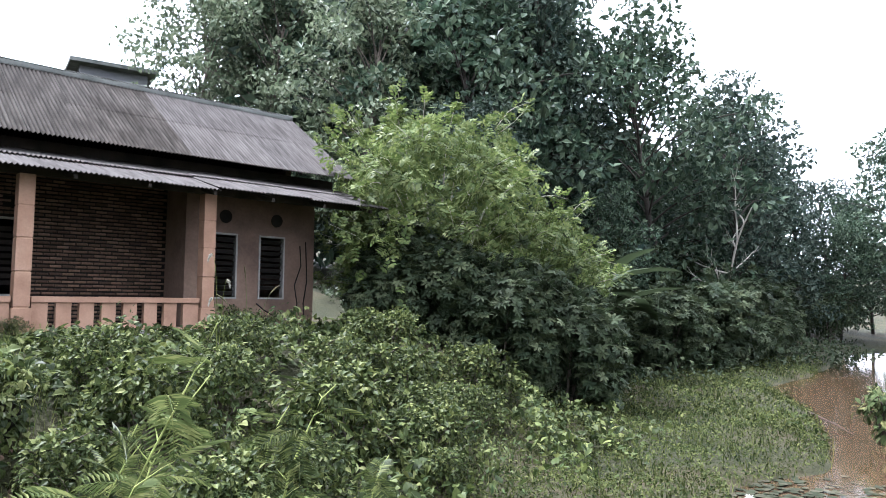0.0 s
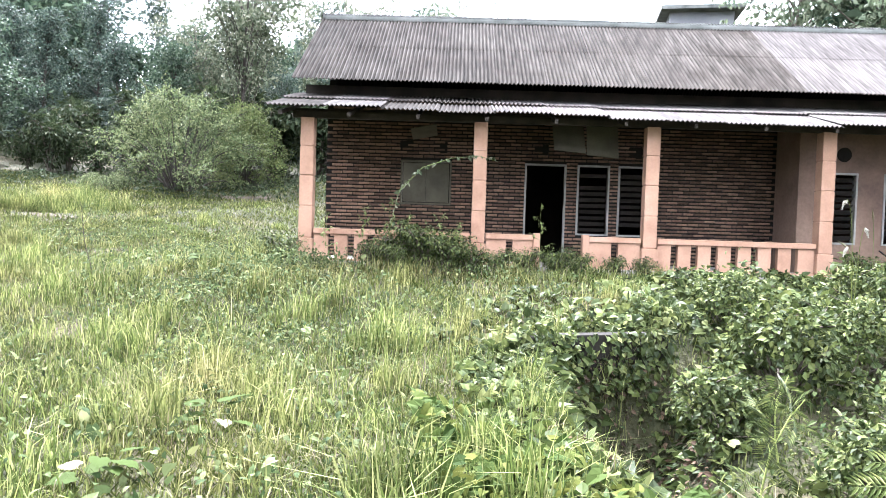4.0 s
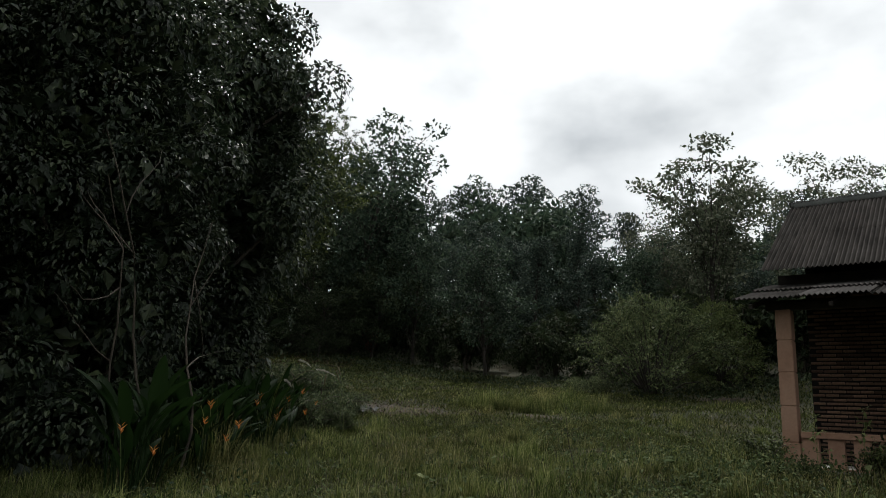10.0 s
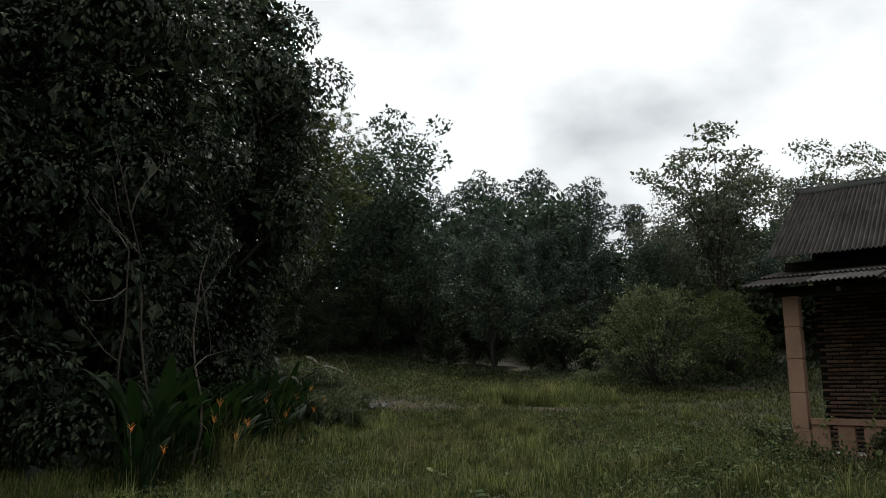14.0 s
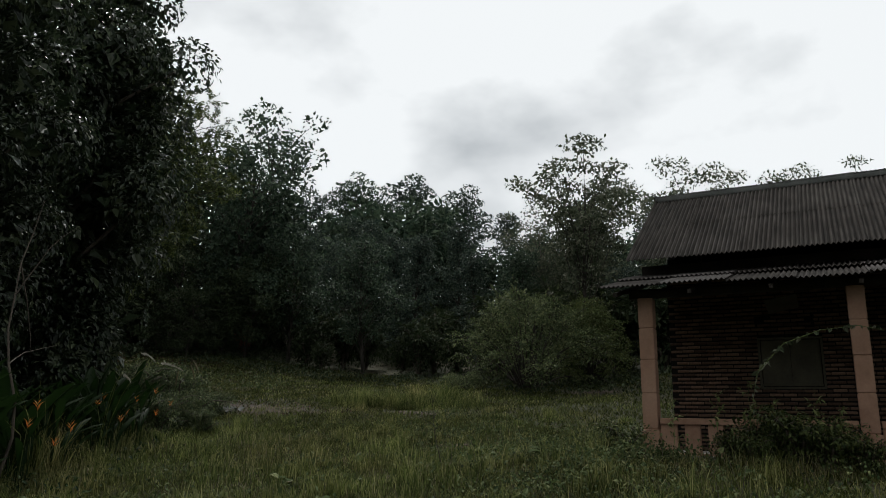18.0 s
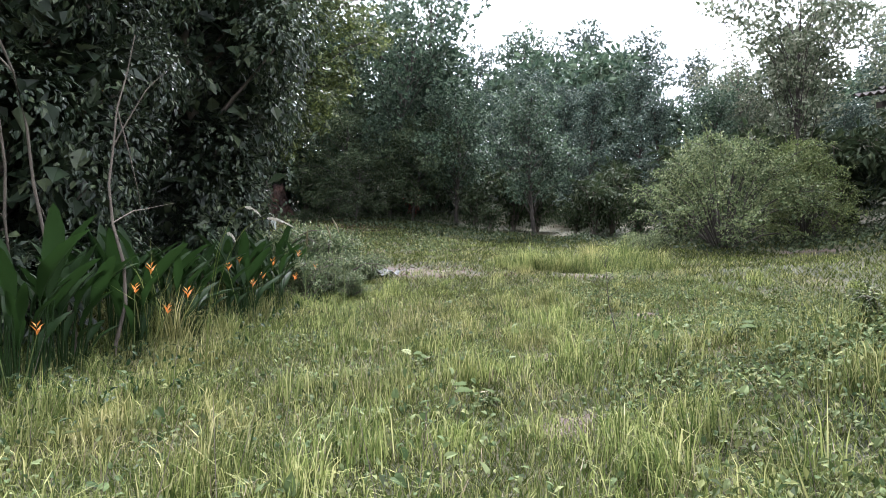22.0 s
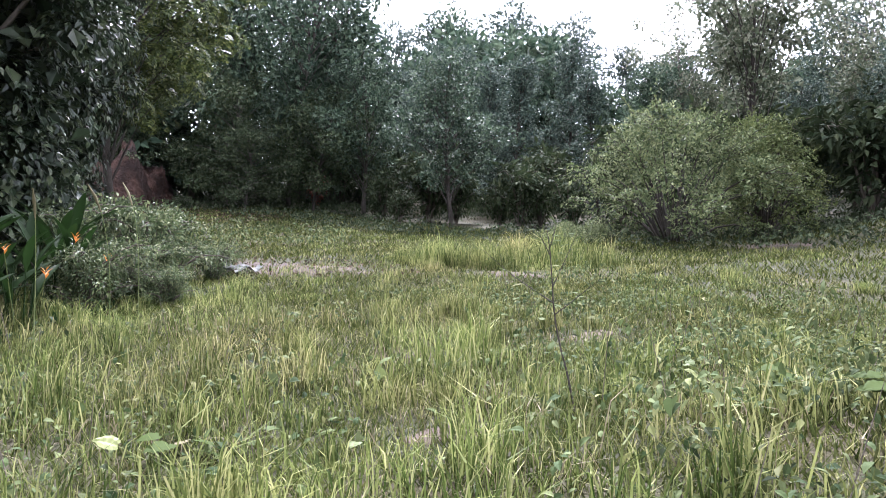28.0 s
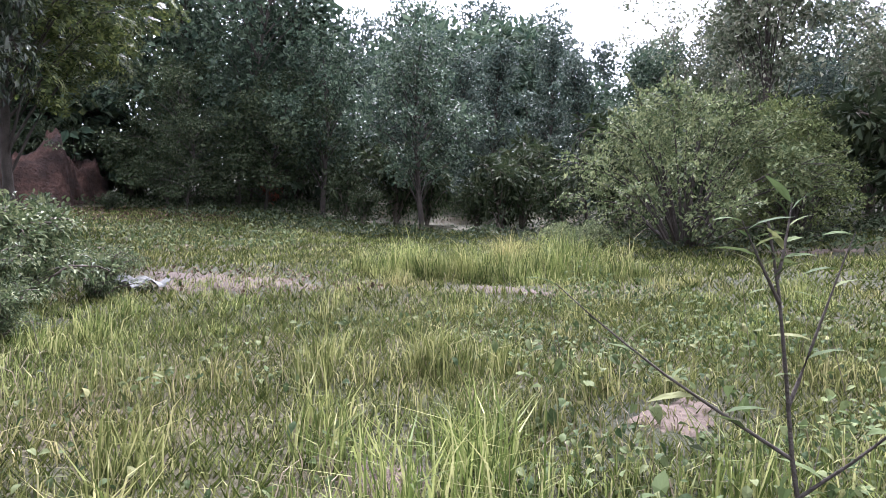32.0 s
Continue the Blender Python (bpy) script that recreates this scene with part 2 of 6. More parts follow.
M_FRESH = surface("fresh_yellow_green_stem", [(0.3, (0.13, 0.17, 0.04)), (0.7, (0.22, 0.24, 0.08))], 6.0, 40.0, 0.7, 0.2, 0.3, 0.005)
M_PINK = surface("faded_salmon_paint", [(0.28, (0.205, 0.118, 0.078)), (0.5, (0.275, 0.166, 0.113)), (0.75, (0.325, 0.208, 0.147))], 1.6, 30.0, 0.85, 0.25, 0.3, 0.005)
# salmon plaster toned below the pillars' paint: veranda shade put into its colour
M_PLASTER = surface("stained_salmon_plaster_shaded", [(0.25, (0.070, 0.047, 0.037)), (0.5, (0.130, 0.088, 0.066)), (0.75, (0.180, 0.124, 0.092))], 1.1, 18.0, 0.9, 0.35, 0.4, 0.008)
M_JOINT = surface("dark_mortar_and_gloom", [(0.3, (0.006, 0.0055, 0.005)), (0.7, (0.014, 0.012, 0.011))], 2.0, 60.0, 0.95, 0.5, 0.4, 0.006)
M_CONCRETE = surface("weathered_concrete", [(0.3, (0.13, 0.125, 0.11)), (0.7, (0.28, 0.27, 0.24))], 1.5, 30.0, 0.9, 0.5, 0.45, 0.008)
M_OLDCONCRETE = surface("blackened_concrete_and_gloom", [(0.3, (0.006, 0.006, 0.004)), (0.7, (0.023, 0.020, 0.015))], 1.5, 30.0, 0.9, 0.5, 0.45, 0.008)
M_RIDGE = surface("dark_ridge_cement", [(0.3, (0.055, 0.06, 0.055)), (0.7, (0.13, 0.135, 0.125))], 2.0, 30.0, 0.9, 0.4, 0.4, 0.01)
M_DARKWOOD = surface("weathered_dark_wood_with_shade", [(0.3, (0.014, 0.012, 0.010)), (0.7, (0.042, 0.034, 0.027))], 2.5, 40.0, 0.85, 0.4, 0.4, 0.006)
M_SLAT = surface("near_black_louvre", [(0.3, (0.008, 0.007, 0.006)), (0.7, (0.022, 0.018, 0.015))], 2.5, 40.0, 0.7, 0.4, 0.4, 0.006)
M_FRAME = surface("pale_grey_frame_paint", [(0.3, (0.15, 0.15, 0.14)), (0.7, (0.25, 0.245, 0.225))], 4.0, 50.0, 0.7, 0.2, 0.3, 0.004)
M_BOARD = surface("grey_green_board", [(0.3, (0.045, 0.042, 0.029)), (0.7, (0.088, 0.082, 0.058))], 1.8, 35.0, 0.8, 0.3, 0.4, 0.004)
M_GREYWALL = surface("grey_render", [(0.3, (0.14, 0.145, 0.155)), (0.7, (0.21, 0.215, 0.225))], 0.5, 12.0, 0.9, 0.2, 0.25, 0.01)


def asbestos(name, lo, hi, streak):
    m, n, l, b = material(name, 0.95)
    b.inputs["Specular IOR Level"].default_value = 0.08
    co = n.new("ShaderNodeNewGeometry")
    mp = n.new("ShaderNodeMapping")
    mp.inputs["Scale"].default_value = (9.0, 0.9, 0.9)
    t = n.new("ShaderNodeTexNoise")
    t.inputs["Scale"].default_value, t.inputs["Detail"].default_value = 1.6, 6
    l.new(co.outputs["Position"], mp.inputs[0]), l.new(mp.outputs[0], t.inputs["Vector"])
    r = ramp_node(n, [(0.32, lo), (0.62, hi)])
    l.new(t.outputs["Fac"], r.inputs["Fac"])
    big = noise_node(n, l, 0.9, 5)
    l.new(co.outputs["Position"], big.inputs["Vector"])
    g = ramp_node(n, [(0.3, streak), (0.62, (1.0, 1.0, 1.0))])
    l.new(big.outputs["Fac"], g.inputs["Fac"])
    oi = n.new("ShaderNodeObjectInfo")
    v = ramp_node(n, [(0.0, (0.84, 0.84, 0.85)), (1.0, (1.0, 1.0, 1.0))])
    l.new(oi.outputs["Random"], v.inputs["Fac"])
    m1, m2 = n.new("ShaderNodeMixRGB"), n.new("ShaderNodeMixRGB")
    for x in (m1, m2):
        x.blend_type, x.inputs["Fac"].default_value = "MULTIPLY", 1.0
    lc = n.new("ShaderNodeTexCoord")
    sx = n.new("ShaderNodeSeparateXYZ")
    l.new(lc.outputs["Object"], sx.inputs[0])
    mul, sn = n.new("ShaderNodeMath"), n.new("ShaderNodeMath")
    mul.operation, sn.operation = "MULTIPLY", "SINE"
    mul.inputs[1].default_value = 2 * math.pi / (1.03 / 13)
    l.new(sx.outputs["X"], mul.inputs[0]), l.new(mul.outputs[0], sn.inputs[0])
    # valleys painted darker along each wave: grime, and shade put into the colour
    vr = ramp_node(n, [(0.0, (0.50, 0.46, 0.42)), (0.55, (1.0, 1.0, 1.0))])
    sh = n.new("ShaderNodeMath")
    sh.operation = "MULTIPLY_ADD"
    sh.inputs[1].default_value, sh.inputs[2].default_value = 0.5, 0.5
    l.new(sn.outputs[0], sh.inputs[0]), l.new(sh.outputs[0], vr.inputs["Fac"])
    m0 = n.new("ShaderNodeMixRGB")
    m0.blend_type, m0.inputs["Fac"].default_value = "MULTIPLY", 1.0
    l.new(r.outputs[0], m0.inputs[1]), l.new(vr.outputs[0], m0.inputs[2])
    l.new(m0.outputs[0], m1.inputs[1]), l.new(g.outputs[0], m1.inputs[2])
    l.new(m1.outputs[0], m2.inputs[1]), l.new(v.outputs[0], m2.inputs[2])
    l.new(m2.outputs[0], b.inputs["Base Color"])
    return m


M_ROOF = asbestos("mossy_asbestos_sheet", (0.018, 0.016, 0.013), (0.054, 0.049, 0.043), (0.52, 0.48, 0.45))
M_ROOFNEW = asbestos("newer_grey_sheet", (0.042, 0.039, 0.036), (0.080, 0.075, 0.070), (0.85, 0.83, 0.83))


def brick_material():
    m, n, l, b = material("rough_red_brick", 0.9)
    oi = n.new("ShaderNodeObjectInfo")
    geo = n.new("ShaderNodeNewGeometry")
    add = n.new("ShaderNodeMath")
    add.operation = "ADD"
    fr = n.new("ShaderNodeMath")
    fr.operation = "FRACT"
    l.new(oi.outputs["Random"], add.inputs[0]), l.new(geo.outputs["Random Per Island"], add.inputs[1])
    l.new(add.outputs[0], fr.inputs[0])
    r = ramp_node(n, [(0.0, (0.062, 0.039, 0.028)), (0.5, (0.118, 0.073, 0.050)), (1.0, (0.180, 0.116, 0.080))])
    l.new(fr.outputs[0], r.inputs["Fac"])
    t = noise_node(n, l, 26.0, 6)
    g = ramp_node(n, [(0.3, (0.5, 0.48, 0.46)), (0.7, (1.0, 1.0, 1.0))])
    l.new(t.outputs["Fac"], g.inputs["Fac"])
    mx = n.new("ShaderNodeMixRGB")
    mx.blend_type, mx.inputs["Fac"].default_value = "MULTIPLY", 0.7
    l.new(r.outputs[0], mx.inputs[1]), l.new(g.outputs[0], mx.inputs[2])
    l.new(mx.outputs[0], b.inputs["Base Color"])
    bp = n.new("ShaderNodeBump")
    bp.inputs["Strength"].default_value, bp.inputs["Distance"].default_value = 0.6, 0.008
    l.new(t.outputs["Fac"], bp.inputs["Height"]), l.new(bp.outputs[0], b.inputs["Normal"])
    return m


M_BRICK = brick_material()


def water_material():
    m, n, l, b = material("muddy_water", 0.07)
    b.inputs["Specular IOR Level"].default_value = 0.5
    big = noise_node(n, l, 0.3, 4)
    r = ramp_node(n, [(0.35, (0.036, 0.024, 0.014)), (0.65, (0.056, 0.036, 0.021))])
    l.new(big.outputs["Fac"], r.inputs["Fac"]), l.new(r.outputs[0], b.inputs["Base Color"])
    t = noise_node(n, l, 5.0, 3)
    bp = n.new("ShaderNodeBump")
    bp.inputs["Strength"].default_value, bp.inputs["Distance"].default_value = 0.05, 0.02
    l.new(t.outputs["Fac"], bp.inputs["Height"]), l.new(bp.outputs[0], b.inputs["Normal"])
    return m


M_WATER = water_material()

# ---- builders ----
rng = np.random.default_rng(7)


def mesh_from(name, V, F, mat, smooth=False):
    """A mesh from arrays of corners and of triangles or quads."""
    V, F = np.asarray(V, dtype=np.float32), np.asarray(F, dtype=np.int32)
    me = bpy.data.meshes.new(name)
    k = F.shape[1]
    me.vertices.add(len(V)), me.loops.add(F.size), me.polygons.add(len(F))
    me.vertices.foreach_set("co", V.ravel())
    me.loops.foreach_set("vertex_index", F.ravel())
    me.polygons.foreach_set("loop_start", np.arange(0, F.size, k, dtype=np.int32))
    me.polygons.foreach_set("use_smooth", np.full(len(F), smooth))
    me.update(calc_edges=True)
    me.materials.append(mat)
    return me


def thing(name, x=0.0, y=0.0, z=0.0, label="", category="", group="", kind=""):
    ob = new(name)
    ob.location = (x, y, z)
    ob.empty_display_size = 0.2
    return tagged(ob, label, category, group, kind)


def hang(ob, parent):
    ob.parent = parent
    if parent.parent is None:
        ob.matrix_parent_inverse = Matrix.Translation(-parent.location)
    return ob


def part(name, bm, mat, parent, label=""):
    """Link a bmesh, or a mesh, as one part under a thing or under a part."""
    if isinstance(bm, bmesh.types.BMesh):
        me = bpy.data.meshes.new(name)
        bm.to_mesh(me), bm.free()
        me.materials.append(mat)
    else:
        me = bm
    ob = new(name, me)
    if parent is not None:
        hang(ob, parent)
    return tagged(ob, label)


def box(x0, x1, y0, y1, z0, z1, bevel=0.0, bm=None):
    bm = bm or bmesh.new()
    made = bmesh.ops.create_cube(bm, size=1.0, matrix=Matrix.Translation(((x0 + x1) / 2, (y0 + y1) / 2, (z0 + z1) / 2)) @ Matrix.Diagonal((x1 - x0, y1 - y0, z1 - z0, 1)))
    if bevel:
        edges = {e for v in made["verts"] for e in v.link_edges}
        bmesh.ops.bevel(bm, geom=list(edges), offset=bevel, segments=2, affect="EDGES", profile=0.6)
    return bm


def cylinder(p, q, r, r2=None, sides=10, bm=None):
    bm = bm or bmesh.new()
    p, q = Vector(p), Vector(q)
    turn = (q - p).to_track_quat("Z", "Y").to_matrix().to_4x4()
    bmesh.ops.create_cone(bm, cap_ends=True, segments=sides, radius1=r, radius2=r if r2 is None else r2, depth=(q - p).length, matrix=Matrix.Translation((p + q) / 2) @ turn)
    return bm


def norm(a):
    return a / np.maximum(np.linalg.norm(a, axis=-1, keepdims=True), 1e-9)


def tube(points, radii, sides=6):
    """Triangles of a tapered tube along points."""
    P = np.asarray(points, dtype=float)
    T = norm(np.gradient(P, axis=0))
    ref = np.where(np.abs(T[:, 2:3]) > 0.9, [[1.0, 0, 0]], [[0, 0, 1.0]])
    A = norm(np.cross(T, ref))
    B = np.cross(T, A)
    a = np.linspace(0, 2 * np.pi, sides, endpoint=False)
    ring = A[:, None] * np.cos(a)[None, :, None] + B[:, None] * np.sin(a)[None, :, None]
    V = (P[:, None] + ring * np.asarray(radii)[:, None, None]).reshape(-1, 3)
    F = []
    for i in range(len(P) - 1):
        for j in range(sides):
            k = (j + 1) % sides
            p0, p1, p2, p3 = i * sides + j, i * sides + k, (i + 1) * sides + k, (i + 1) * sides + j
            F += [(p0, p1, p2), (p0, p2, p3)]
    return V, np.array(F)


def joined(pieces):
    """One array of corners and one of faces out of several."""
    V, F, k = [], [], 0
    for v, f in pieces:
        V.append(v), F.append(np.asarray(f) + k)
        k += len(v)
    return np.concatenate(V), np.concatenate(F)


# leaf shapes: x across, y along, z up
def leaf_simple(w=0.45, fold=0.12):
    return np.array([(0, 0, 0), (-w / 2, 0.45, fold), (0, 1, -0.05), (w / 2, 0.45, fold)]), np.array([(0, 2, 1), (0, 3, 2)])


def leaf_pointed(w=0.5, fold=0.1):
    v = [(0, 0, 0), (-w / 2, 0.28, fold), (-w * 0.38, 0.62, fold * 0.6), (0, 1, -0.12), (w * 0.38, 0.62, fold * 0.6), (w / 2, 0.28, fold)]
    return np.array(v), np.array([(0, 2, 1), (0, 3, 2), (0, 4, 3), (0, 5, 4)])


def leaf_oval(w=0.5, fold=0.1, droop=0.2):
    v = [(0, 0, 0), (-w / 2, 0.3, fold), (w / 2, 0.3, fold), (0, 0.5, 0.02), (-w * 0.42, 0.65, fold - droop * 0.4), (w * 0.42, 0.65, fold - droop * 0.4), (0, 1, -droop)]
    return np.array(v), np.array([(0, 3, 1), (0, 2, 3), (1, 3, 4), (3, 2, 5), (3, 6, 4), (3, 5, 6)])


def leaf_heart(w=0.95, fold=0.12, droop=0.15):
    v = [(0, 0, 0), (-w * 0.32, -0.18, 0.02), (-w / 2, 0.15, fold), (-w * 0.36, 0.55, fold * 0.6), (0, 1, -droop), (w * 0.36, 0.55, fold * 0.6), (w / 2, 0.15, fold), (w * 0.32, -0.18, 0.02)]
    return np.array(v), np.array([(0, 2, 1), (0, 3, 2), (0, 4, 3), (0, 5, 4), (0, 6, 5), (0, 7, 6)])


def leaf_palm(fingers=7, spread=250, w=0.2):
    """A palmate leaf: pointed fingers round one point."""
    V, F = [(0, 0, 0.0)], []
    for i in range(fingers):
        a = radians(-spread / 2 + spread * i / (fingers - 1))
        d, s = Vector((math.sin(a), math.cos(a), 0)), Vector((math.cos(a), -math.sin(a), 0))
        ln = 1.0 - 0.3 * abs(i / (fingers - 1) - 0.5) * 2
        k = len(V)
        for q in (d * ln * 0.55 - s * w / 2, d * ln, d * ln * 0.55 + s * w / 2):
            V.append((q.x, q.y, 0.05 - 0.22 * q.length ** 2))
        F += [(0, k + 1, k), (0, k + 2, k + 1)]
    return np.array(V), np.array(F)


def leaf_frond(pairs=13, w=0.42):
    """A feather leaf: narrow leaflets on both sides of a drooping rib."""
    V, F = [], []
    for i in range(pairs):
        t0 = 0.10 + 0.88 * i / pairs
        ln = w * (0.45 + 0.55 * math.sin(math.pi * (0.15 + 0.75 * i / pairs)))
        z = 0.15 * t0 - 0.42 * t0 * t0
        for s in (-1, 1):
            k = len(V)
            V += [(0, t0, z), (s * ln * 0.5, t0 + 0.10, z + 0.01), (s * ln, t0 + 0.18, z - 0.07), (s * ln * 0.5, t0 + 0.055, z)]
            F += [(k, k + 1, k + 2), (k, k + 2, k + 3)] if s < 0 else [(k, k + 2, k + 1), (k, k + 3, k + 2)]
    for i in range(4):
        k, a, b = len(V), i / 4, (i + 1) / 4
        V += [(-0.012, a, 0.15 * a - 0.42 * a * a), (0.012, a, 0.15 * a - 0.42 * a * a), (0, b, 0.15 * b - 0.42 * b * b)]
        F.append((k, k + 1, k + 2))
    return np.array(V), np.array(F)


def leaf_sprig(pairs=3, w=0.42):
    """A compound leaf: oval leaflets in pairs on a rib, and one at its tip."""
    V, F = [], []
    spots = [(0.22 + 0.26 * i, s) for i in range(pairs) for s in (-1, 1)] + [(0.72, 0)]
    for t0, s in spots:
        d = norm(np.array([0.85 * s, 0.55 if s else 1.0, -0.12]))
        q = np.array([d[1], -d[0], 0.0])
        base, ln, k = np.array([0, t0, 0.06 - 0.2 * t0 * t0]), 0.42 if s else 0.4, len(V)
        for p in (base, base + d * ln * 0.5 + q * w * 0.27, base + d * ln, base + d * ln * 0.5 - q * w * 0.27):
            V.append(tuple(p))
        F += [(k, k + 1, k + 2), (k, k + 2, k + 3)]
    return np.array(V), np.array(F)


def leaf_broad(w=0.9, ribs=7):
    """A broad heart leaf, quilted between its side ribs."""
    V, F = [], []
    for i in range(2 * ribs + 1):
        t0 = i / (2 * ribs)
        h = w / 2 * max(0.02, math.sin(math.pi * min(1.0, 0.16 + 0.84 * t0) ** 0.9)) * (1.0 if t0 > 0.05 else 0.8)
        up = 0.022 if i % 2 else -0.012
        z = 0.10 * t0 - 0.26 * t0 * t0
        V += [(-h, t0 - 0.13 + 0.12 * t0, z + 0.03 + up), (-h * 0.5, t0 - 0.05, z + 0.05 + up), (0, t0, z), (h * 0.5, t0 - 0.05, z + 0.05 + up), (h, t0 - 0.13 + 0.12 * t0, z + 0.03 + up)]
        if i:
            k = 5 * i
            for q in range(4):
                F += [(k - 5 + q, k - 4 + q, k + 1 + q), (k - 5 + q, k + 1 + q, k + q)]
    return np.array(V), np.array(F)


def leaf_paddle(w=0.34, bend=0.35):
    """A long paddle leaf, folded along its rib and bending over."""
    V, F = [], []
    for i, (t0, h) in enumerate([(0.0, 0.03), (0.18, 0.55), (0.45, 1.0), (0.75, 0.8), (0.93, 0.4), (1.0, 0.02)]):
        z = -bend * t0 * t0
        V += [(-w / 2 * h, t0, z + 0.07 * h), (0, t0, z), (w / 2 * h, t0, z + 0.07 * h)]
        if i:
            k = 3 * i
            F += [(k - 3, k - 2, k + 1), (k - 3, k + 1, k), (k - 2, k - 1, k + 2), (k - 2, k + 2, k + 1)]
    return np.array(V), np.array(F)


def batch(template, pos, fwd, up, size):
    """Copies of a leaf at pos, pointing along fwd with their face to up."""
    tv, tf = template
    pos, fwd, up = np.asarray(pos, float), np.asarray(fwd, float), np.asarray(up, float)
    f = norm(fwd)
    r = norm(np.cross(f, up) + 1e-6)
    u = np.cross(r, f)
    s = np.asarray(size, float).reshape(-1, 1, 1)
    V = pos[:, None] + s * (tv[None, :, 0:1] * r[:, None] + tv[None, :, 1:2] * f[:, None] + tv[None, :, 2:3] * u[:, None])
    F = tf[None] + (np.arange(len(pos)) * len(tv))[:, None, None]
    return V.reshape(-1, 3), F.reshape(-1, tf.shape[1])


def rand_dir(n, r, zbias=0.0):
    d = r.normal(size=(n, 3))
    d[:, 2] += zbias
    return norm(d)


# ---- the lie of the land ----
EDGE = np.array([(2.6, -9), (1.7, -3), (1.3, 0), (0.6, 4), (0.0, 7.3), (0.5, 8.6), (1.7, 9.0), (3.6, 10.4), (6.0, 11.0), (9.6, 11.7), (11.3, 14.2), (13.5, 20), (18, 32), (30, 60)])
SHORE = np.array([(7.0, -12), (6.2, 0.4), (6.7, 2.5), (7.8, 3.9), (10.4, 5.3), (12.7, 4.75), (15.2, 5.5), (18.6, 7.1), (21.9, 9.2), (24.0, 10.6), (28.8, 10.9), (43.0, 14.2), (50, 14.0)])
TRENCH = np.array([(1.35, 8.5), (1.25, 7.0), (0.95, 5.4)])
WATER_Z = -1.25


def step(a, b, x):
    t = np.clip((x - a) / (b - a), 0, 1)
    return t * t * (3 - 2 * t)


def side_of(line, x, y):
    """Signed distance to a line: positive to the right of its course."""
    best, sign = np.full(x.shape, 1e9), np.ones(x.shape)
    for (ax, ay), (bx, by) in zip(line[:-1], line[1:]):
        dx, dy = bx - ax, by - ay
        t = np.clip(((x - ax) * dx + (y - ay) * dy) / (dx * dx + dy * dy), 0, 1)
        qx, qy = x - ax - t * dx, y - ay - t * dy
        d = np.hypot(qx, qy)
        near = d < best
        sign = np.where(near, np.sign(dy * qx - dx * qy), sign)
        best = np.where(near, d, best)
    return best * sign


def lumps(x, y, s, seed=0.0):
    return (np.sin(x * s * 1.3 + 1.7 + seed) * np.cos(y * s * 1.1 - 0.6 + seed) + 0.6 * np.sin(x * s * 2.9 - y * s * 2.3 + seed * 2) + 0.35 * np.sin(y * s * 5.3 + x * s * 3.1)) / 1.95


def field_height(x, y):
    flat = 0.075 * np.maximum(y - 7, 0) + 0.06 * np.maximum(y - 16, 0)
    flat = np.where(y > 34, 3.105 + 0.20 * (y - 34), flat)
    tilt = -1.35 - 0.0505 * x + 0.118 * y
    tilt = 0.5 * (tilt + np.sqrt(tilt * tilt + 0.03)) + 0.07 * np.maximum(y - 34, 0)
    rising = step(-2.5, -7.0, x)
    z = np.minimum(flat * (1 - rising) + tilt * rising, 16 + 0.01 * np.abs(y))
    near_house = step(-9, -4, x) * step(8.5, 12.0, y) * (1 - step(18, 25, y))
    z = z + near_house * np.clip(0.80 - z, -3.0, 0.45)
    west = step(-17, -30, x)
    z = z + west * 0.05 * np.maximum(-17 - np.maximum(x, -60), 0) * step(2, 16, y)
    z = z + 0.9 * np.exp(-((x + 5.0) / 3.0) ** 2 - ((y - 31.0) / 4.0) ** 2)
    return z + 0.05 * lumps(x, y, 0.7)


def ground(x, y):
    x, y = np.asarray(x, float), np.asarray(y, float)
    d = side_of(EDGE, x, y)
    trench = np.abs(side_of(TRENCH, x, y))
    sharp = step(2.0, 0.7, trench)
    w = step(0.0, 3.6 - 2.9 * sharp, d)
    far = step(14, 34, y)
    pit = 1.25 * np.exp(-(trench / 0.55) ** 2)
    low = -0.5 - 0.5 * step(1.5, 5.0, d) - pit + 0.10 * lumps(x, y, 0.6, 2.0) + far * 2.6 + 0.16 * np.maximum(y - 26, 0) 
    z = field_height(x, y) * (1 - w) + np.minimum(low, 12) * w
    s = side_of(SHORE, x, y)
    pond = step(-0.8, 2.2, s) * (1 - step(46, 52, x))
    return np.where(d > 0, z * (1 - pond) - 1.9 * pond, z)


def axis(lo, hi, fine, reach):
    a = list(np.arange(lo, hi + 1e-6, fine))
    g = fine
    while a[-1] < reach:
        g *= 1.35
        a.append(a[-1] + g)
    g = fine
    while a[0] > -reach:
        g *= 1.35
        a.insert(0, a[0] - g)
    return np.array(a)


ax, ay = axis(-45, 46, 0.4, 900), axis(-14, 50, 0.4, 900)
GX, GY = np.meshgrid(ax, ay)
GZ = ground(GX, GY)
ii = np.arange(len(ay) - 1)[:, None] * len(ax) + np.arange(len(ax) - 1)[None]
quads = np.stack([ii, ii + 1, ii + 1 + len(ax), ii + len(ax)], -1).reshape(-1, 4)
tagged(new("ground", mesh_from("ground", np.stack([GX, GY, GZ], -1).reshape(-1, 3), quads, M_SOIL, True)), "uneven grassy ground with brown soil and litter", "ground", kind="structure")

wx, wy = np.meshgrid(np.linspace(4, 60, 30), np.linspace(-60, 20, 40))
jj = np.arange(39)[:, None] * 30 + np.arange(29)[None]
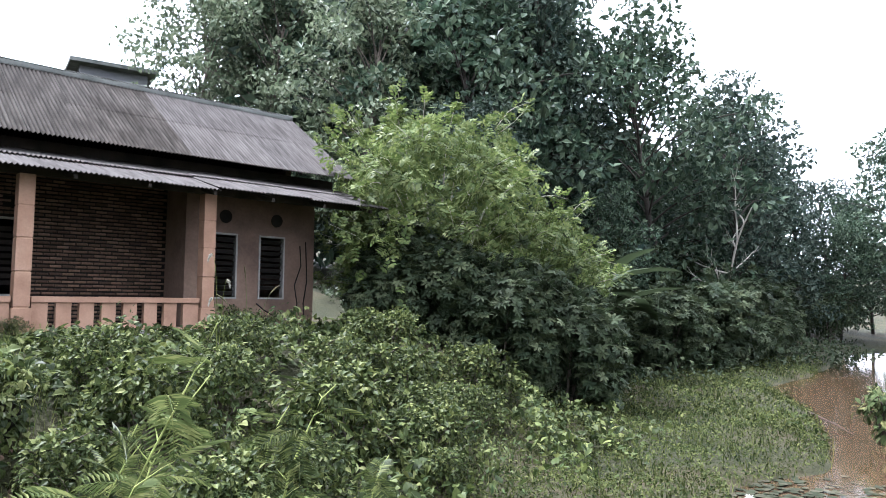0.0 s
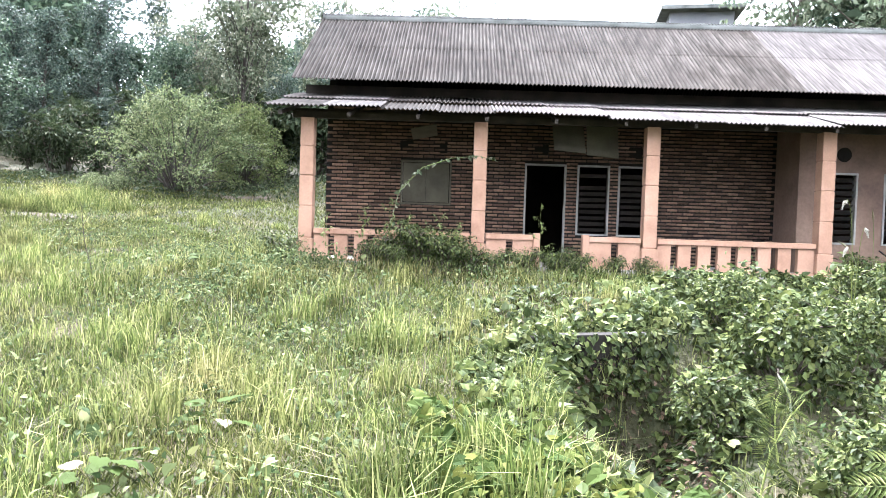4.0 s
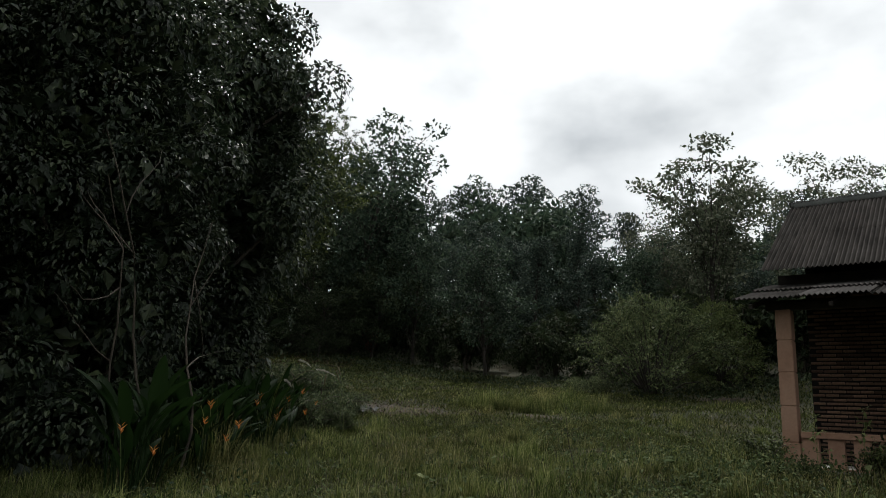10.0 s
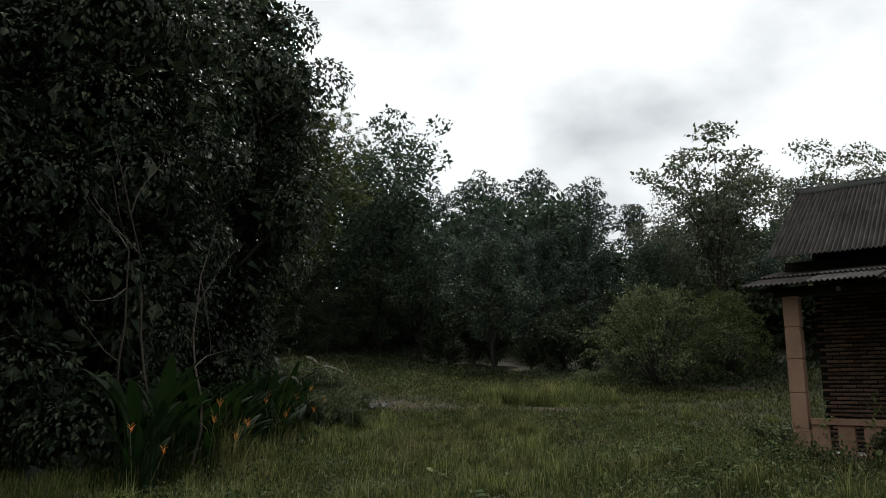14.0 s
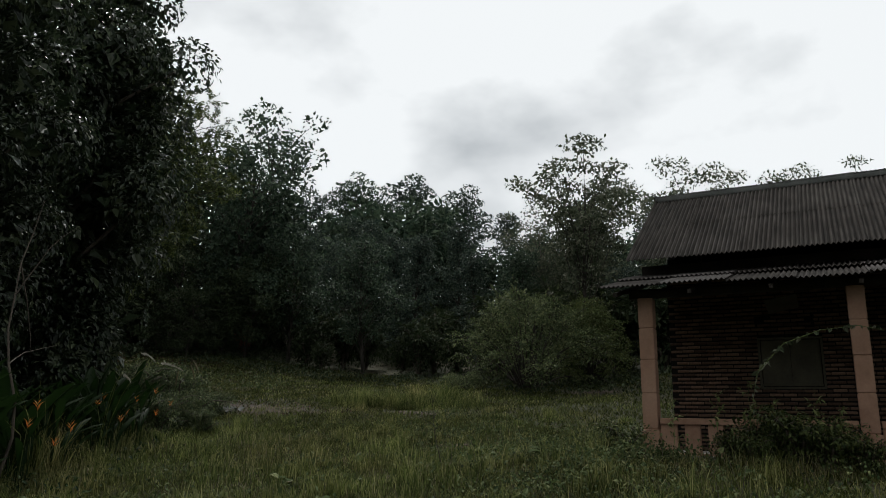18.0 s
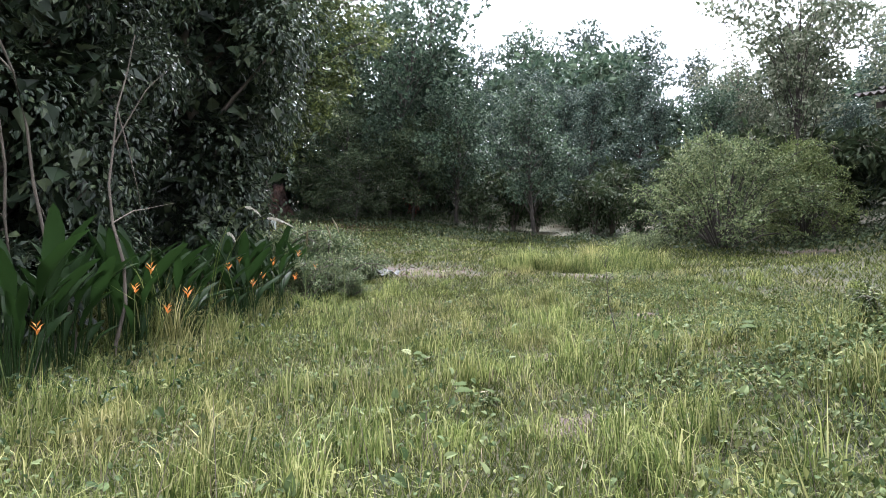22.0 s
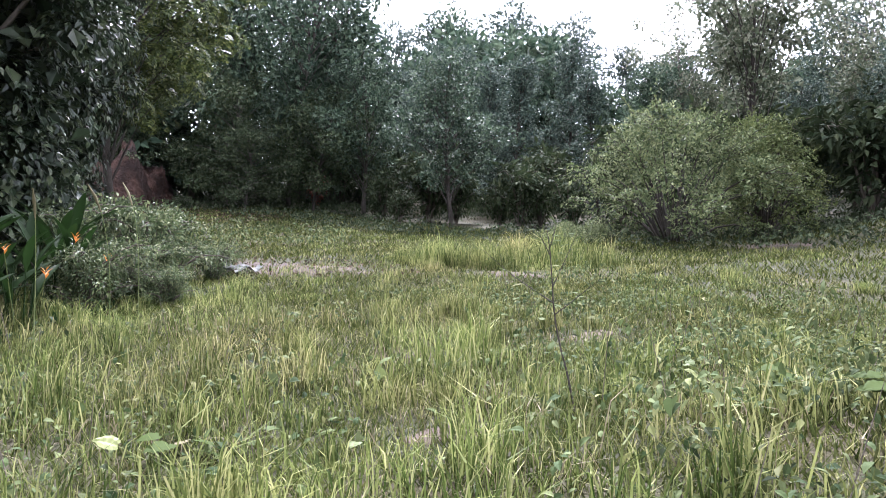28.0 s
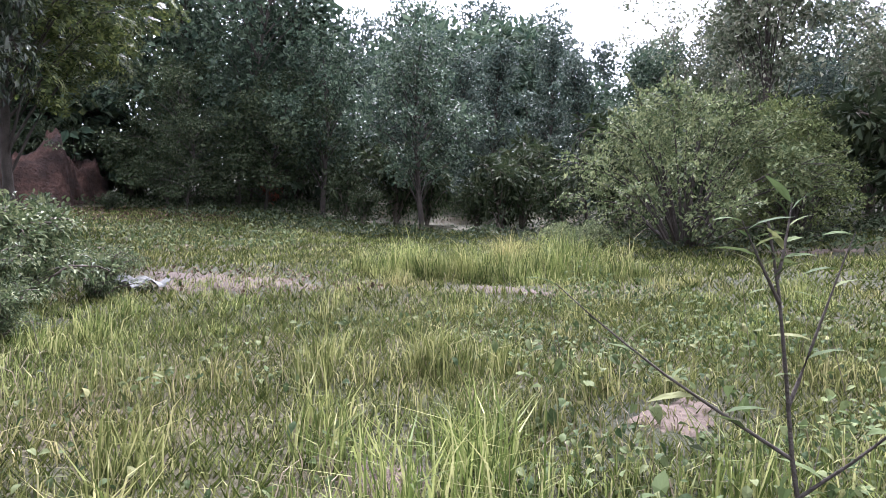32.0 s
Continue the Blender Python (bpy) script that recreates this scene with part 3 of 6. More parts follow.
tagged(new("water", mesh_from("water", np.stack([wx, wy, np.full_like(wx, WATER_Z)], -1).reshape(-1, 3), np.stack([jj, jj + 1, jj + 31, jj + 30], -1).reshape(-1, 4), M_WATER, True)), "brown muddy pond water with still surface", "water", kind="structure")

# ---- the house ----
PX = [-3.42, -0.28, 2.82, 5.95]
PY, WY, RY = 13.2, 15.1, 14.1
FLOOR = 0.92
house = thing("house", 2.8, 15.1, 0.78, "abandoned single-storey brick house with salmon veranda and corrugated roof", "house")

slab = part("plinth", box(-3.62, 9.05, 13.02, 20.1, 0.2, FLOOR, 0.01), M_CONCRETE, house, "cracked concrete plinth and veranda floor")


def wall_with_holes(x0, x1, y0, y1, z0, z1, holes):
    """A wall along x with openings through it: boxes round the holes."""
    bm = bmesh.new()
    xs = sorted({x0, x1, *[h[0] for h in holes], *[h[1] for h in holes]})
    for a, b in zip(xs[:-1], xs[1:]):
        cuts = sorted([(h[2], h[3]) for h in holes if h[0] < b - 1e-6 and h[1] > a + 1e-6])
        z = z0
        for lo, hi in cuts:
            if lo > z + 1e-6:
                box(a, b, y0, y1, z, lo, bm=bm)
            z = hi
        if z < z1:
            box(a, b, y0, y1, z, z1, bm=bm)
    bmesh.ops.remove_doubles(bm, verts=bm.verts, dist=0.0005)
    return bm


DOOR = (0.72, 1.58, FLOOR, 2.96)
WIN_A, WIN_B = (1.81, 2.48, 1.50, 2.96), (2.66, 3.33, 1.50, 2.96)
SHUT = (-1.87, -0.81, 2.04, 2.96)
TOPZ = 4.28
HOLES = [DOOR, WIN_A, WIN_B, SHUT]
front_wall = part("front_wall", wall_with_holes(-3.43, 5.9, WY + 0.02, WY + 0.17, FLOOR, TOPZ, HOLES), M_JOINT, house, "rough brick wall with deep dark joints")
WIN_C, WIN_D = (6.43, 7.03, 1.49, 2.87), (7.53, 8.16, 1.49, 2.87)
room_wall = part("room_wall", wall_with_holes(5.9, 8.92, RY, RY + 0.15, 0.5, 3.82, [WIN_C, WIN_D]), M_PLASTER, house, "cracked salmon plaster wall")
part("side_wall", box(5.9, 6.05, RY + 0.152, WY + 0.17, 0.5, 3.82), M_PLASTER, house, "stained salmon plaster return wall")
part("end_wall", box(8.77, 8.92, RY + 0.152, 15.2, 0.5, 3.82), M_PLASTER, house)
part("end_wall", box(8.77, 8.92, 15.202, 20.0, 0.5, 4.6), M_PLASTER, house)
part("upper_wall", box(5.9, 8.766, WY + 0.02, WY + 0.17, 3.4, TOPZ), M_JOINT, house)
# inner walls, ceiling and floor near black: room gloom put into the colour
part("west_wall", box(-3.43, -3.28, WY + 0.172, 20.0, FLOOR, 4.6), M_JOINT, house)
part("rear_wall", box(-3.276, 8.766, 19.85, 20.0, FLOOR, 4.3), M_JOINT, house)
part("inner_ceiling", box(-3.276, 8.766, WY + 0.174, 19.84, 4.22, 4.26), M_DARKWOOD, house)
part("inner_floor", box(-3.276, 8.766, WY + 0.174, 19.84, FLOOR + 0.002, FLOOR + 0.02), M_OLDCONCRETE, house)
part("veranda_beam", box(-3.7, 9.4, PY - 0.06, PY + 0.06, 3.50, 3.62, 0.01), M_DARKWOOD, house, "weathered timber veranda beam")
# fascia takes the shaded gap below the eave into its colour
part("fascia", box(-3.85, 9.9, WY - 0.22, WY - 0.19, 4.16, 4.42), M_DARKWOOD, house, "timber fascia board, eave shade put into its dark colour")
for gx in (-3.36, 8.84):
    gable = bmesh.new()
    vs = [gable.verts.new((gx + s, yy, zz)) for s in (-0.07, 0.07) for yy, zz in ((15.3, 4.6), (17.2, 6.15), (19.9, 4.6))]
    for f in ((0, 1, 2), (5, 4, 3), (0, 3, 4, 1), (1, 4, 5, 2), (2, 5, 3, 0)):
        gable.faces.new([vs[i] for i in f])
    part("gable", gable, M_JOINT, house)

# pillars with grooved bands
for px in PX:
    pillar = part("pillar", box(px - 0.108, px + 0.108, PY - 0.108, PY + 0.108, 0.55, 3.5), M_PINK, house, "salmon painted square pillar with grooved bands")
    for k, (z0, z1) in enumerate([(0.56, 1.31), (1.33, 1.89), (1.91, 2.44), (2.46, 2.97), (2.99, 3.495)]):
        o = 0.022 if k == 0 else 0.0
        part("block", box(px - 0.122 - o, px + 0.122 + o, PY - 0.122 - o, PY + 0.122 + o, z0, z1, 0.008), M_PINK, pillar)


# balustrades: a cap, a kerb, and wide balusters with narrow slots between
def balustrade(x0, x1):
    bal = part("balustrade", box(x0, x1, PY - 0.09, PY + 0.09, 1.40, 1.50, 0.012), M_PINK, house, "low salmon balustrade with narrow slots")
    part("kerb", box(x0 + 0.005, x1 - 0.005, PY - 0.07, PY + 0.07, 0.55, 0.95, 0.006), M_PINK, bal)
    ln = x1 - x0
    slots = [ln / 2] if ln < 1.5 else list(np.linspace(0.32, ln - 0.36, 7))
    ends = [0.006] + [q for c in slots for q in (c - 0.062, c + 0.062)] + [ln - 0.006]
    for a, b in zip(ends[::2], ends[1::2]):
        part("baluster", box(x0 + a, x0 + b, PY - 0.055, PY + 0.055, 0.951, 1.399, 0.005), M_PINK, bal)


balustrade(PX[0] + 0.146, PX[1] - 0.146)
balustrade(PX[1] + 0.146, 0.73)
balustrade(1.74, PX[2] - 0.146)
balustrade(PX[2] + 0.146, PX[3] - 0.146)
part("end_post", box(0.732, 0.85, PY - 0.1, PY + 0.1, 0.55, 1.53, 0.01), M_PINK, house)
part("end_post", box(1.62, 1.738, PY - 0.1, PY + 0.1, 0.55, 1.53, 0.01), M_PINK, house)
part("step", box(0.86, 1.61, 12.62, 13.01, 0.4, 0.74, 0.015), M_CONCRETE, house, "worn concrete entrance step")


# openings
def opening_frame(name, h, y, label, sill=True):
    x0, x1, z0, z1 = h
    fr = bmesh.new()
    t = 0.036
    box(x0, x0 + t, y - 0.02, y + 0.12, z0, z1, bm=fr)
    box(x1 - t, x1, y - 0.02, y + 0.12, z0, z1, bm=fr)
    box(x0 + t, x1 - t, y - 0.02, y + 0.12, z1 - t, z1, bm=fr)
    if sill:
        box(x0 + t, x1 - t, y - 0.03, y + 0.12, z0, z0 + t, bm=fr)
    return part(name, fr, M_FRAME, house, label)


opening_frame("door_frame", DOOR, WY, "pale painted door frame of an open doorway", False)
for h, y in ((WIN_A, WY), (WIN_B, WY), (WIN_C, RY), (WIN_D, RY)):
    win = opening_frame("window", h, y, "louvred window in a pale frame")
    z = h[2] + 0.12
    while z < h[3] - 0.1:
        if rng.random() < 0.9:
            sl = bmesh.new()
            box(h[0] + 0.055, h[1] - 0.055, -0.05, 0.05, -0.004, 0.004, bm=sl)
            bmesh.ops.rotate(sl, verts=sl.verts, cent=(0, 0, 0), matrix=Matrix.Rotation(radians(-48 + rng.uniform(-6, 6)), 3, "X"))
            bmesh.ops.translate(sl, verts=sl.verts, vec=(0, y + 0.06, z))
            part("slat", sl, M_SLAT, win)
        z += 0.125
shut = opening_frame("shutter", SHUT, WY, "boarded window with pale grey-green panels")
shut.data.materials[0] = M_BOARD
for a, b in ((SHUT[0] + 0.052, -1.345), (-1.338, SHUT[1] - 0.052)):
    part("panel", box(a, b, WY + 0.02, WY + 0.05, SHUT[2] + 0.052, SHUT[3] - 0.052, 0.004), M_BOARD, shut)
# round vent holes above the room's windows: solid discs, hole shade in their colour
for vx in (6.75, 7.95):
    for vz in (3.22,):
        bm = cylinder((vx, RY - 0.012, vz), (vx, RY + 0.05, vz), 0.14, sides=18)
        part("vent", bm, M_JOINT, house, "round vent hole drawn as a dark disc")
for vx in (-1.75, -1.05, 1.05, 2.15, 3.0):
    bm = box(vx - 0.15, vx + 0.15, WY - 0.012, WY + 0.03, 3.12, 3.36, 0.02)
    part("vent", bm, M_JOINT, house, "dark square vent block")
# hanging pieces of the veranda ceiling
for cx, tilt, w in ((1.45, 24, 0.62), (2.1, 46, 0.66), (-1.35, -38, 0.5)):
    bm = box(-w / 2, w / 2, -0.4, 0.4, -0.006, 0.006)
    bmesh.ops.rotate(bm, verts=bm.verts, cent=(0, 0, 0), matrix=Matrix.Rotation(radians(tilt + 30), 3, "X") @ Matrix.Rotation(radians(tilt * 0.3), 3, "Y"))
    bmesh.ops.translate(bm, verts=bm.verts, vec=(cx, 14.1, 3.42))
    part("ceiling_panel", bm, M_BOARD, house, "loose grey ceiling board hanging down")
# cracks: thin dark raised veins on the room wall
for x0, z0, path in ((8.45, 0.9, ((0.06, 0.5), (-0.02, 0.9), (0.14, 1.35), (0.1, 1.8))), (8.72, 0.8, ((-0.05, 0.6), (0.03, 1.1), (-0.02, 2.0))), (7.5, 1.4, ((0.2, -0.15), (0.5, -0.3), (0.9, -0.25)))):
    pts = [(x0, RY - 0.004, z0)] + [(x0 + a, RY - 0.004, z0 + b) for a, b in path]
    V, F = tube(pts, [0.016] * len(pts), 4)
    part("crack", mesh_from("crack", V, F, M_JOINT), M_JOINT, house, "dark jagged crack in plaster")


# corrugated sheets
def sheet_mesh(name, w, length, mat, waves, amp=0.027, edge=0.0):
    n = waves * 4
    u = np.linspace(0, w, n + 1)
    s = np.linspace(0, length, 5)
    U, S = np.meshgrid(u, s)
    Z = amp * np.sin(2 * np.pi * U / (w / waves)) - edge * np.sin(np.pi * S / length) * 0.02
    top = np.stack([U, S, Z], -1).reshape(-1, 3)
    bot = top - np.array([0, 0, 0.007])
    k = n + 1
    q = np.arange(4)[:, None] * k + np.arange(n)[None]
    Q = np.stack([q, q + 1, q + k + 1, q + k], -1).reshape(-1, 4)
    m = len(top)
    rim = [(i + 1, i, i + m, i + m + 1) for i in range(n)] + [(4 * k + i, 4 * k + i + 1, 4 * k + i + 1 + m, 4 * k + i + m) for i in range(n)]
    F = np.concatenate([Q, Q[:, ::-1] + m, np.array(rim)])
    return mesh_from(name, np.concatenate([top, bot]), F, mat)


def lay_sheets(roof, me, x0, n, w, y0, z0, y1, z1, flip=False, wobble=0.0, sag=None):
    ang = math.degrees(math.atan2(z1 - z0, abs(y1 - y0)))
    for i in range(n):
        x = x0 + i * w
        ob = new("sheet", me)
        dz = (0.012 if i % 2 else 0.0) + rng.uniform(-wobble, wobble) + (sag(x + w / 2) if sag else 0)
        if flip:
            ob.matrix_basis = pose(x + w, y0, z0 + dz, ang, 0, 180)
        else:
            ob.matrix_basis = pose(x, y0, z0 + dz, ang + rng.uniform(-1, 1) * wobble * 20, rng.uniform(-1, 1) * wobble * 25, 0)
        ob.parent = roof
    return roof


SLOPE = math.hypot(3.1, 2.04)
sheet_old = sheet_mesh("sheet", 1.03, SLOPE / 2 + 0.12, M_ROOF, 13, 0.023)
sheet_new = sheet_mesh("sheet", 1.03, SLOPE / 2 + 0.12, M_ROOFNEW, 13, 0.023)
roof = part("roof", box(-3.9, 9.95, 17.06, 17.34, 6.36, 6.46, 0.03), M_RIDGE, house, "mossy grey corrugated asbestos gable roof")
for i in range(14):
    me = sheet_new if i >= 10 else sheet_old
    x = -3.98 + i * 1.0
    lay_sheets(roof, me, x, 1, 1.0, 14.1, 4.40, 17.2, 6.44, wobble=0.003)
    lay_sheets(roof, me, x, 1, 1.0, 15.62, 5.41, 18.72, 7.45, wobble=0.002)
    lay_sheets(roof, sheet_old, x, 1, 1.0, 20.3, 4.40, 17.2, 6.44, True)
    lay_sheets(roof, sheet_old, x, 1, 1.0, 18.78, 5.43, 15.68, 7.47, True)
    part("ridge_cap", cylinder((x, 17.2, 6.46 + rng.uniform(-0.012, 0.012)), (x + 1.04, 17.2, 6.46 + rng.uniform(-0.012, 0.012)), 0.075, 0.085, 10), M_RIDGE, roof)
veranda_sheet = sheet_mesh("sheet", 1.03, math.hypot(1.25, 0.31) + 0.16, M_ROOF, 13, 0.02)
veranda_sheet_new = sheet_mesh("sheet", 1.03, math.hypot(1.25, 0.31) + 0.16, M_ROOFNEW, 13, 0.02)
veranda_roof = part("veranda_roof", box(-3.9, 9.7, 13.6, 13.68, 3.68, 3.74), M_DARKWOOD, house, "sagging corrugated veranda roof")
for i in range(14):
    x = -4.05 + i * 0.99
    sag = -0.007 * i - 0.05 * math.exp(-((i - 7.5) / 1.3) ** 2) + 0.02 * math.sin(i * 1.9)
    me = veranda_sheet_new if i >= 5 or i % 3 == 1 else veranda_sheet
    lay_sheets(veranda_roof, me, x, 1, 0.99, 12.5, 3.62 + sag, 13.75, 3.92 + 0.4 * sag, wobble=0.012)
    lay_sheets(veranda_roof, me, x, 1, 0.99, 13.72, 3.955 + 0.4 * sag, 15.0, 4.25, wobble=0.008)
for i in range(12):
    x = -3.8 + i * 1.2
    bm = box(x - 0.03, x + 0.03, 0, 2.42, -0.10, -0.03)
    bmesh.ops.rotate(bm, verts=bm.verts, cent=(0, 0, 0), matrix=Matrix.Rotation(math.atan2(0.6, 2.5), 3, "X"))
    bmesh.ops.translate(bm, verts=bm.verts, vec=(0, 12.56, 3.56 - 0.006 * i))
    part("rafter", bm, M_DARKWOOD, veranda_roof)

# the grey building on the rise behind
far_house = thing("building", 13.5, 48, 6.0, "grey rendered building with a flat overhanging roof", "building")
part("wall", wall_with_holes(12.6, 16.4, 45.0, 45.3, 3.0, 15.9, [(13.2, 13.45, 14.3, 14.9), (15.2, 15.45, 14.3, 14.9)]), M_GREYWALL, far_house)
part("side_wall", box(16.1, 16.4, 45.302, 54, 3.0, 15.9), M_GREYWALL, far_house)
part("side_wall", box(12.6, 12.9, 45.302, 54, 3.0, 15.9), M_GREYWALL, far_house)
part("rear_wall", box(12.902, 16.098, 53.7, 54, 3.0, 15.9), M_GREYWALL, far_house)
part("roof", box(12.0, 16.9, 44.2, 54.6, 15.9, 16.15, 0.03), M_RIDGE, far_house, "flat roof slab with dark edge")

far_house.rotation_euler.z = -0.16
far_house.location.z -= 0.7

# concrete retaining wall at the pit
retaining_wall = thing("retaining_wall", 1.0, 8.9, -0.9, "short weathered concrete wall under creepers", "wall", kind="structure")
bm = box(-0.9, 0.9, -0.1, 0.1, -1.5, 0.05, 0.015)
bmesh.ops.rotate(bm, verts=bm.verts, cent=(0, 0, 0), matrix=Matrix.Rotation(math.atan2(0.35, 1.1), 3, "Z"))
bmesh.ops.translate(bm, verts=bm.verts, vec=(1.1, 8.78, 0.33))
part("wall", bm, M_OLDCONCRETE, retaining_wall)

# ---- trees ----
def limb(p, d, length, r0, r, bend=0.25, steps=6, rise=0.1):
    pts = [np.array(p, float)]
    d = np.array(d, float)
    for i in range(steps):
        d = norm(d + r.normal(size=3) * bend / 2 + np.array([0, 0, rise]))
        pts.append(pts[-1] + d * length / steps)
    return np.array(pts), np.linspace(r0, r0 * 0.25, steps + 1)


def crown_leaves(centres, radii, n, size, r, leaf, droop=0.3, shell=0.5, flat=0.8, cling=0.0, above=0.35):
    """Leaves in loose clumps round the given centres, for trees deep in the wood."""
    share = radii ** 2 / np.sum(radii ** 2)
    pick = r.choice(len(centres), n, p=share)
    d = rand_dir(n, r, above)
    rad = radii[pick] * (shell + (1 - shell) * r.random(n)) * r.uniform(0.75, 1.15, n)
    pos = centres[pick] + d * rad[:, None] * np.array([1, 1, flat])
    fwd = norm(d * 0.8 * (1 - cling) + rand_dir(n, r) * 0.9 * (1 - 0.4 * cling) + np.array([0, 0, -droop - cling]))
    up = norm(d * (1 + cling) + rand_dir(n, r) * 0.6 + np.array([0, 0, 0.9 * (1 - 0.5 * cling)]))
    return batch(leaf, pos, fwd, up, size * r.uniform(0.6, 1.35, n))


def shingle_leaves(centres, radii, n, size, r, leaf, flat=0.8, droop=0.6, shell=0.8, loose=0.4, above=0.3, lift=0.25, cull=0.6, ragged=0.08):
    """Leaves laid like shingles over clumps: facing outwards, pointing down and out, none deep inside a neighbour."""
    share = radii ** 2 / np.sum(radii ** 2)
    pick = r.choice(len(centres), n, p=share)
    d = rand_dir(n, r, above)
    rad = radii[pick] * (shell + (1 - shell) * r.random(n) ** 0.7) * (1 + ragged * r.normal(size=n))
    squash = np.array([1, 1, flat])
    pos = centres[pick] + d * rad[:, None] * squash
    deep = np.zeros(n, bool)
    for c, k in zip(centres, radii):
        deep |= np.sum(((pos - c) / squash) ** 2, 1) < (cull * k) ** 2
    deep &= r.random(n) < 0.9
    pos, d = pos[~deep], d[~deep]
    n = len(pos)
    out = norm(d / squash)
    down = np.array([0, 0, -droop])
    fwd = norm(down - out * (out @ down)[:, None] + rand_dir(n, r) * loose + out * 0.35)
    up = norm(out + rand_dir(n, r) * 0.38 + np.array([0, 0, lift]))
    return batch(leaf, pos, fwd, up, size * r.uniform(0.6, 1.35, n))


def make_tree(name, seed, height, crown, clear, clumps, leaves, size, mat, label, leaf=None, bark=None, trunk_r=0.16, clump_r=1.1, shape="round", droop=0.3, category="tree", group="", sides=8, flat=0.6, fine=True, limb_r=0.3, sway=0.14, shell=0.55):
    """A tapered trunk with limbs, and a crown of many leaves in uneven clumps. Stands at the origin."""
    r = np.random.default_rng(seed)
    root = thing(name, 0, 0, 0, label, category, group)
    pts, rad = limb((0, 0, -0.4), (0, 0, 1), height * 0.92, trunk_r, r, sway, 9, 0.12)
    pieces = [tube(pts, rad, sides)]
    cs, rs = [], []
    for i in range(clumps):
        u = (i + r.random()) / clumps
        z = clear + (height - clear) * u
        if shape == "round":
            reach = crown * (0.35 + 0.75 * math.sin(math.pi * min(1, 0.12 + 0.86 * u))) * r.uniform(0.4, 1.1)
        elif shape == "cone":
            reach = crown * (1.08 - 0.85 * u) * r.uniform(0.4, 1.05)
        else:
            reach = crown * (0.35 + 0.8 * u) * r.uniform(0.4, 1.1)
        a = i * 2.4 + r.uniform(-0.5, 0.5)
        k = np.clip(u * 0.75 + 0.15, 0, 0.95) * 9
        base = pts[int(k)] + (pts[min(int(k) + 1, 9)] - pts[int(k)]) * (k % 1)
        mid = pts[min(9, int(u * 9))]
        tip = np.array([mid[0] + reach * math.cos(a), mid[1] + reach * math.sin(a), z])
        way = tip - base
        s = np.linspace(0, 1, 5)
        lp = base[None] + way[None] * s[:, None] + np.array([0, 0, 1])[None] * (np.sin(s * np.pi) * 0.12 * np.linalg.norm(way))[:, None]
        pieces.append(tube(lp, np.linspace(trunk_r * limb_r, 0.01, 5), 5))
        cs.append(tip), rs.append(clump_r * r.uniform(0.55, 1.25))
        if np.linalg.norm(way) > crown * 0.6:
            cs.append(base + way * 0.6 + np.array([0, 0, 0.25])), rs.append(clump_r * r.uniform(0.45, 0.85))
    V, F = joined(pieces)
    part("trunk", mesh_from("trunk", V, F, bark or M_BARK, True), None, root)
    if fine:
        V, F = shingle_leaves(np.array(cs), np.array(rs), leaves, size, r, leaf or leaf_simple(0.62), flat, droop, shell, 0.6, 0.35, 0.55, 0.35 if shell < 0.4 else 0.6)
    else:
        V, F = crown_leaves(np.array(cs), np.array(rs), leaves, size, r, leaf or leaf_simple(), droop, 0.45, flat)
    part("crown", mesh_from("crown", V, F, mat), None, root)
    return root


def make_shrub(name, seed, height, spread, stems, leaves, size, mat, label, leaf=None, arch=0.5, bark=None, category="bush", group="", fill=0.35, droop=0.3, low=0.1, flat=1.0, tall=0.55):
    """Many stems out of one root that arch outwards, leafy along most of their length."""
    r = np.random.default_rng(seed)
    root = thing(name, 0, 0, 0, label, category, group)
    pieces, P, D = [], [], []
    for i in range(stems):
        a = 2 * np.pi * (i + r.random()) / stems
        reach, h = spread * r.uniform(0.25, 1.0), height * r.uniform(tall, 1.0)
        s = np.linspace(0, 1, 8)
        out = reach * s ** 1.1
        rise = h * (np.sin(s * (np.pi / 2 + arch)) / math.sin(min(np.pi / 2, np.pi / 2)))
        wob = r.normal(size=(8, 2)) * 0.05 * spread
        pts = np.stack([out * math.cos(a) + wob[:, 0] * s, out * math.sin(a) + wob[:, 1] * s, rise - 0.1], -1)
        pieces.append(tube(pts, np.linspace(0.03 + 0.008 * height, 0.006, 8), 5))
        n = leaves // stems
        t = r.uniform(low, 1.0, n) ** 0.8 * 7
        k = np.minimum(t.astype(int), 6)
        q = pts[k] + (pts[k + 1] - pts[k]) * (t - k)[:, None]
        off = rand_dir(n, r, 0.1)
        P.append(q + off * (fill * spread * r.uniform(0.15, 1.0, n) ** 0.7 * (0.45 + 0.4 * np.sin(t / 7 * np.pi)))[:, None])
        D.append(off)
    V, F = joined(pieces)
    tagged(part("branchwork", mesh_from("branchwork", V, F, bark or M_BARK, True), None, root), kind="stuff")
    P, D = np.concatenate(P), np.concatenate(D)
    P[:, 2] = np.maximum(P[:, 2], 0.05 + 0.1 * r.random(len(P)))
    n = len(P)
    V, F = batch(leaf or leaf_simple(), P, D + rand_dir(n, r) * 0.7 + np.array([0, 0, -droop]), D * 0.6 + rand_dir(n, r) * 0.5 + np.array([0, 0, flat]), size * r.uniform(0.6, 1.35, n))
    tagged(part("foliage", mesh_from("foliage", V, F, mat), None, root), kind="stuff")
    return root


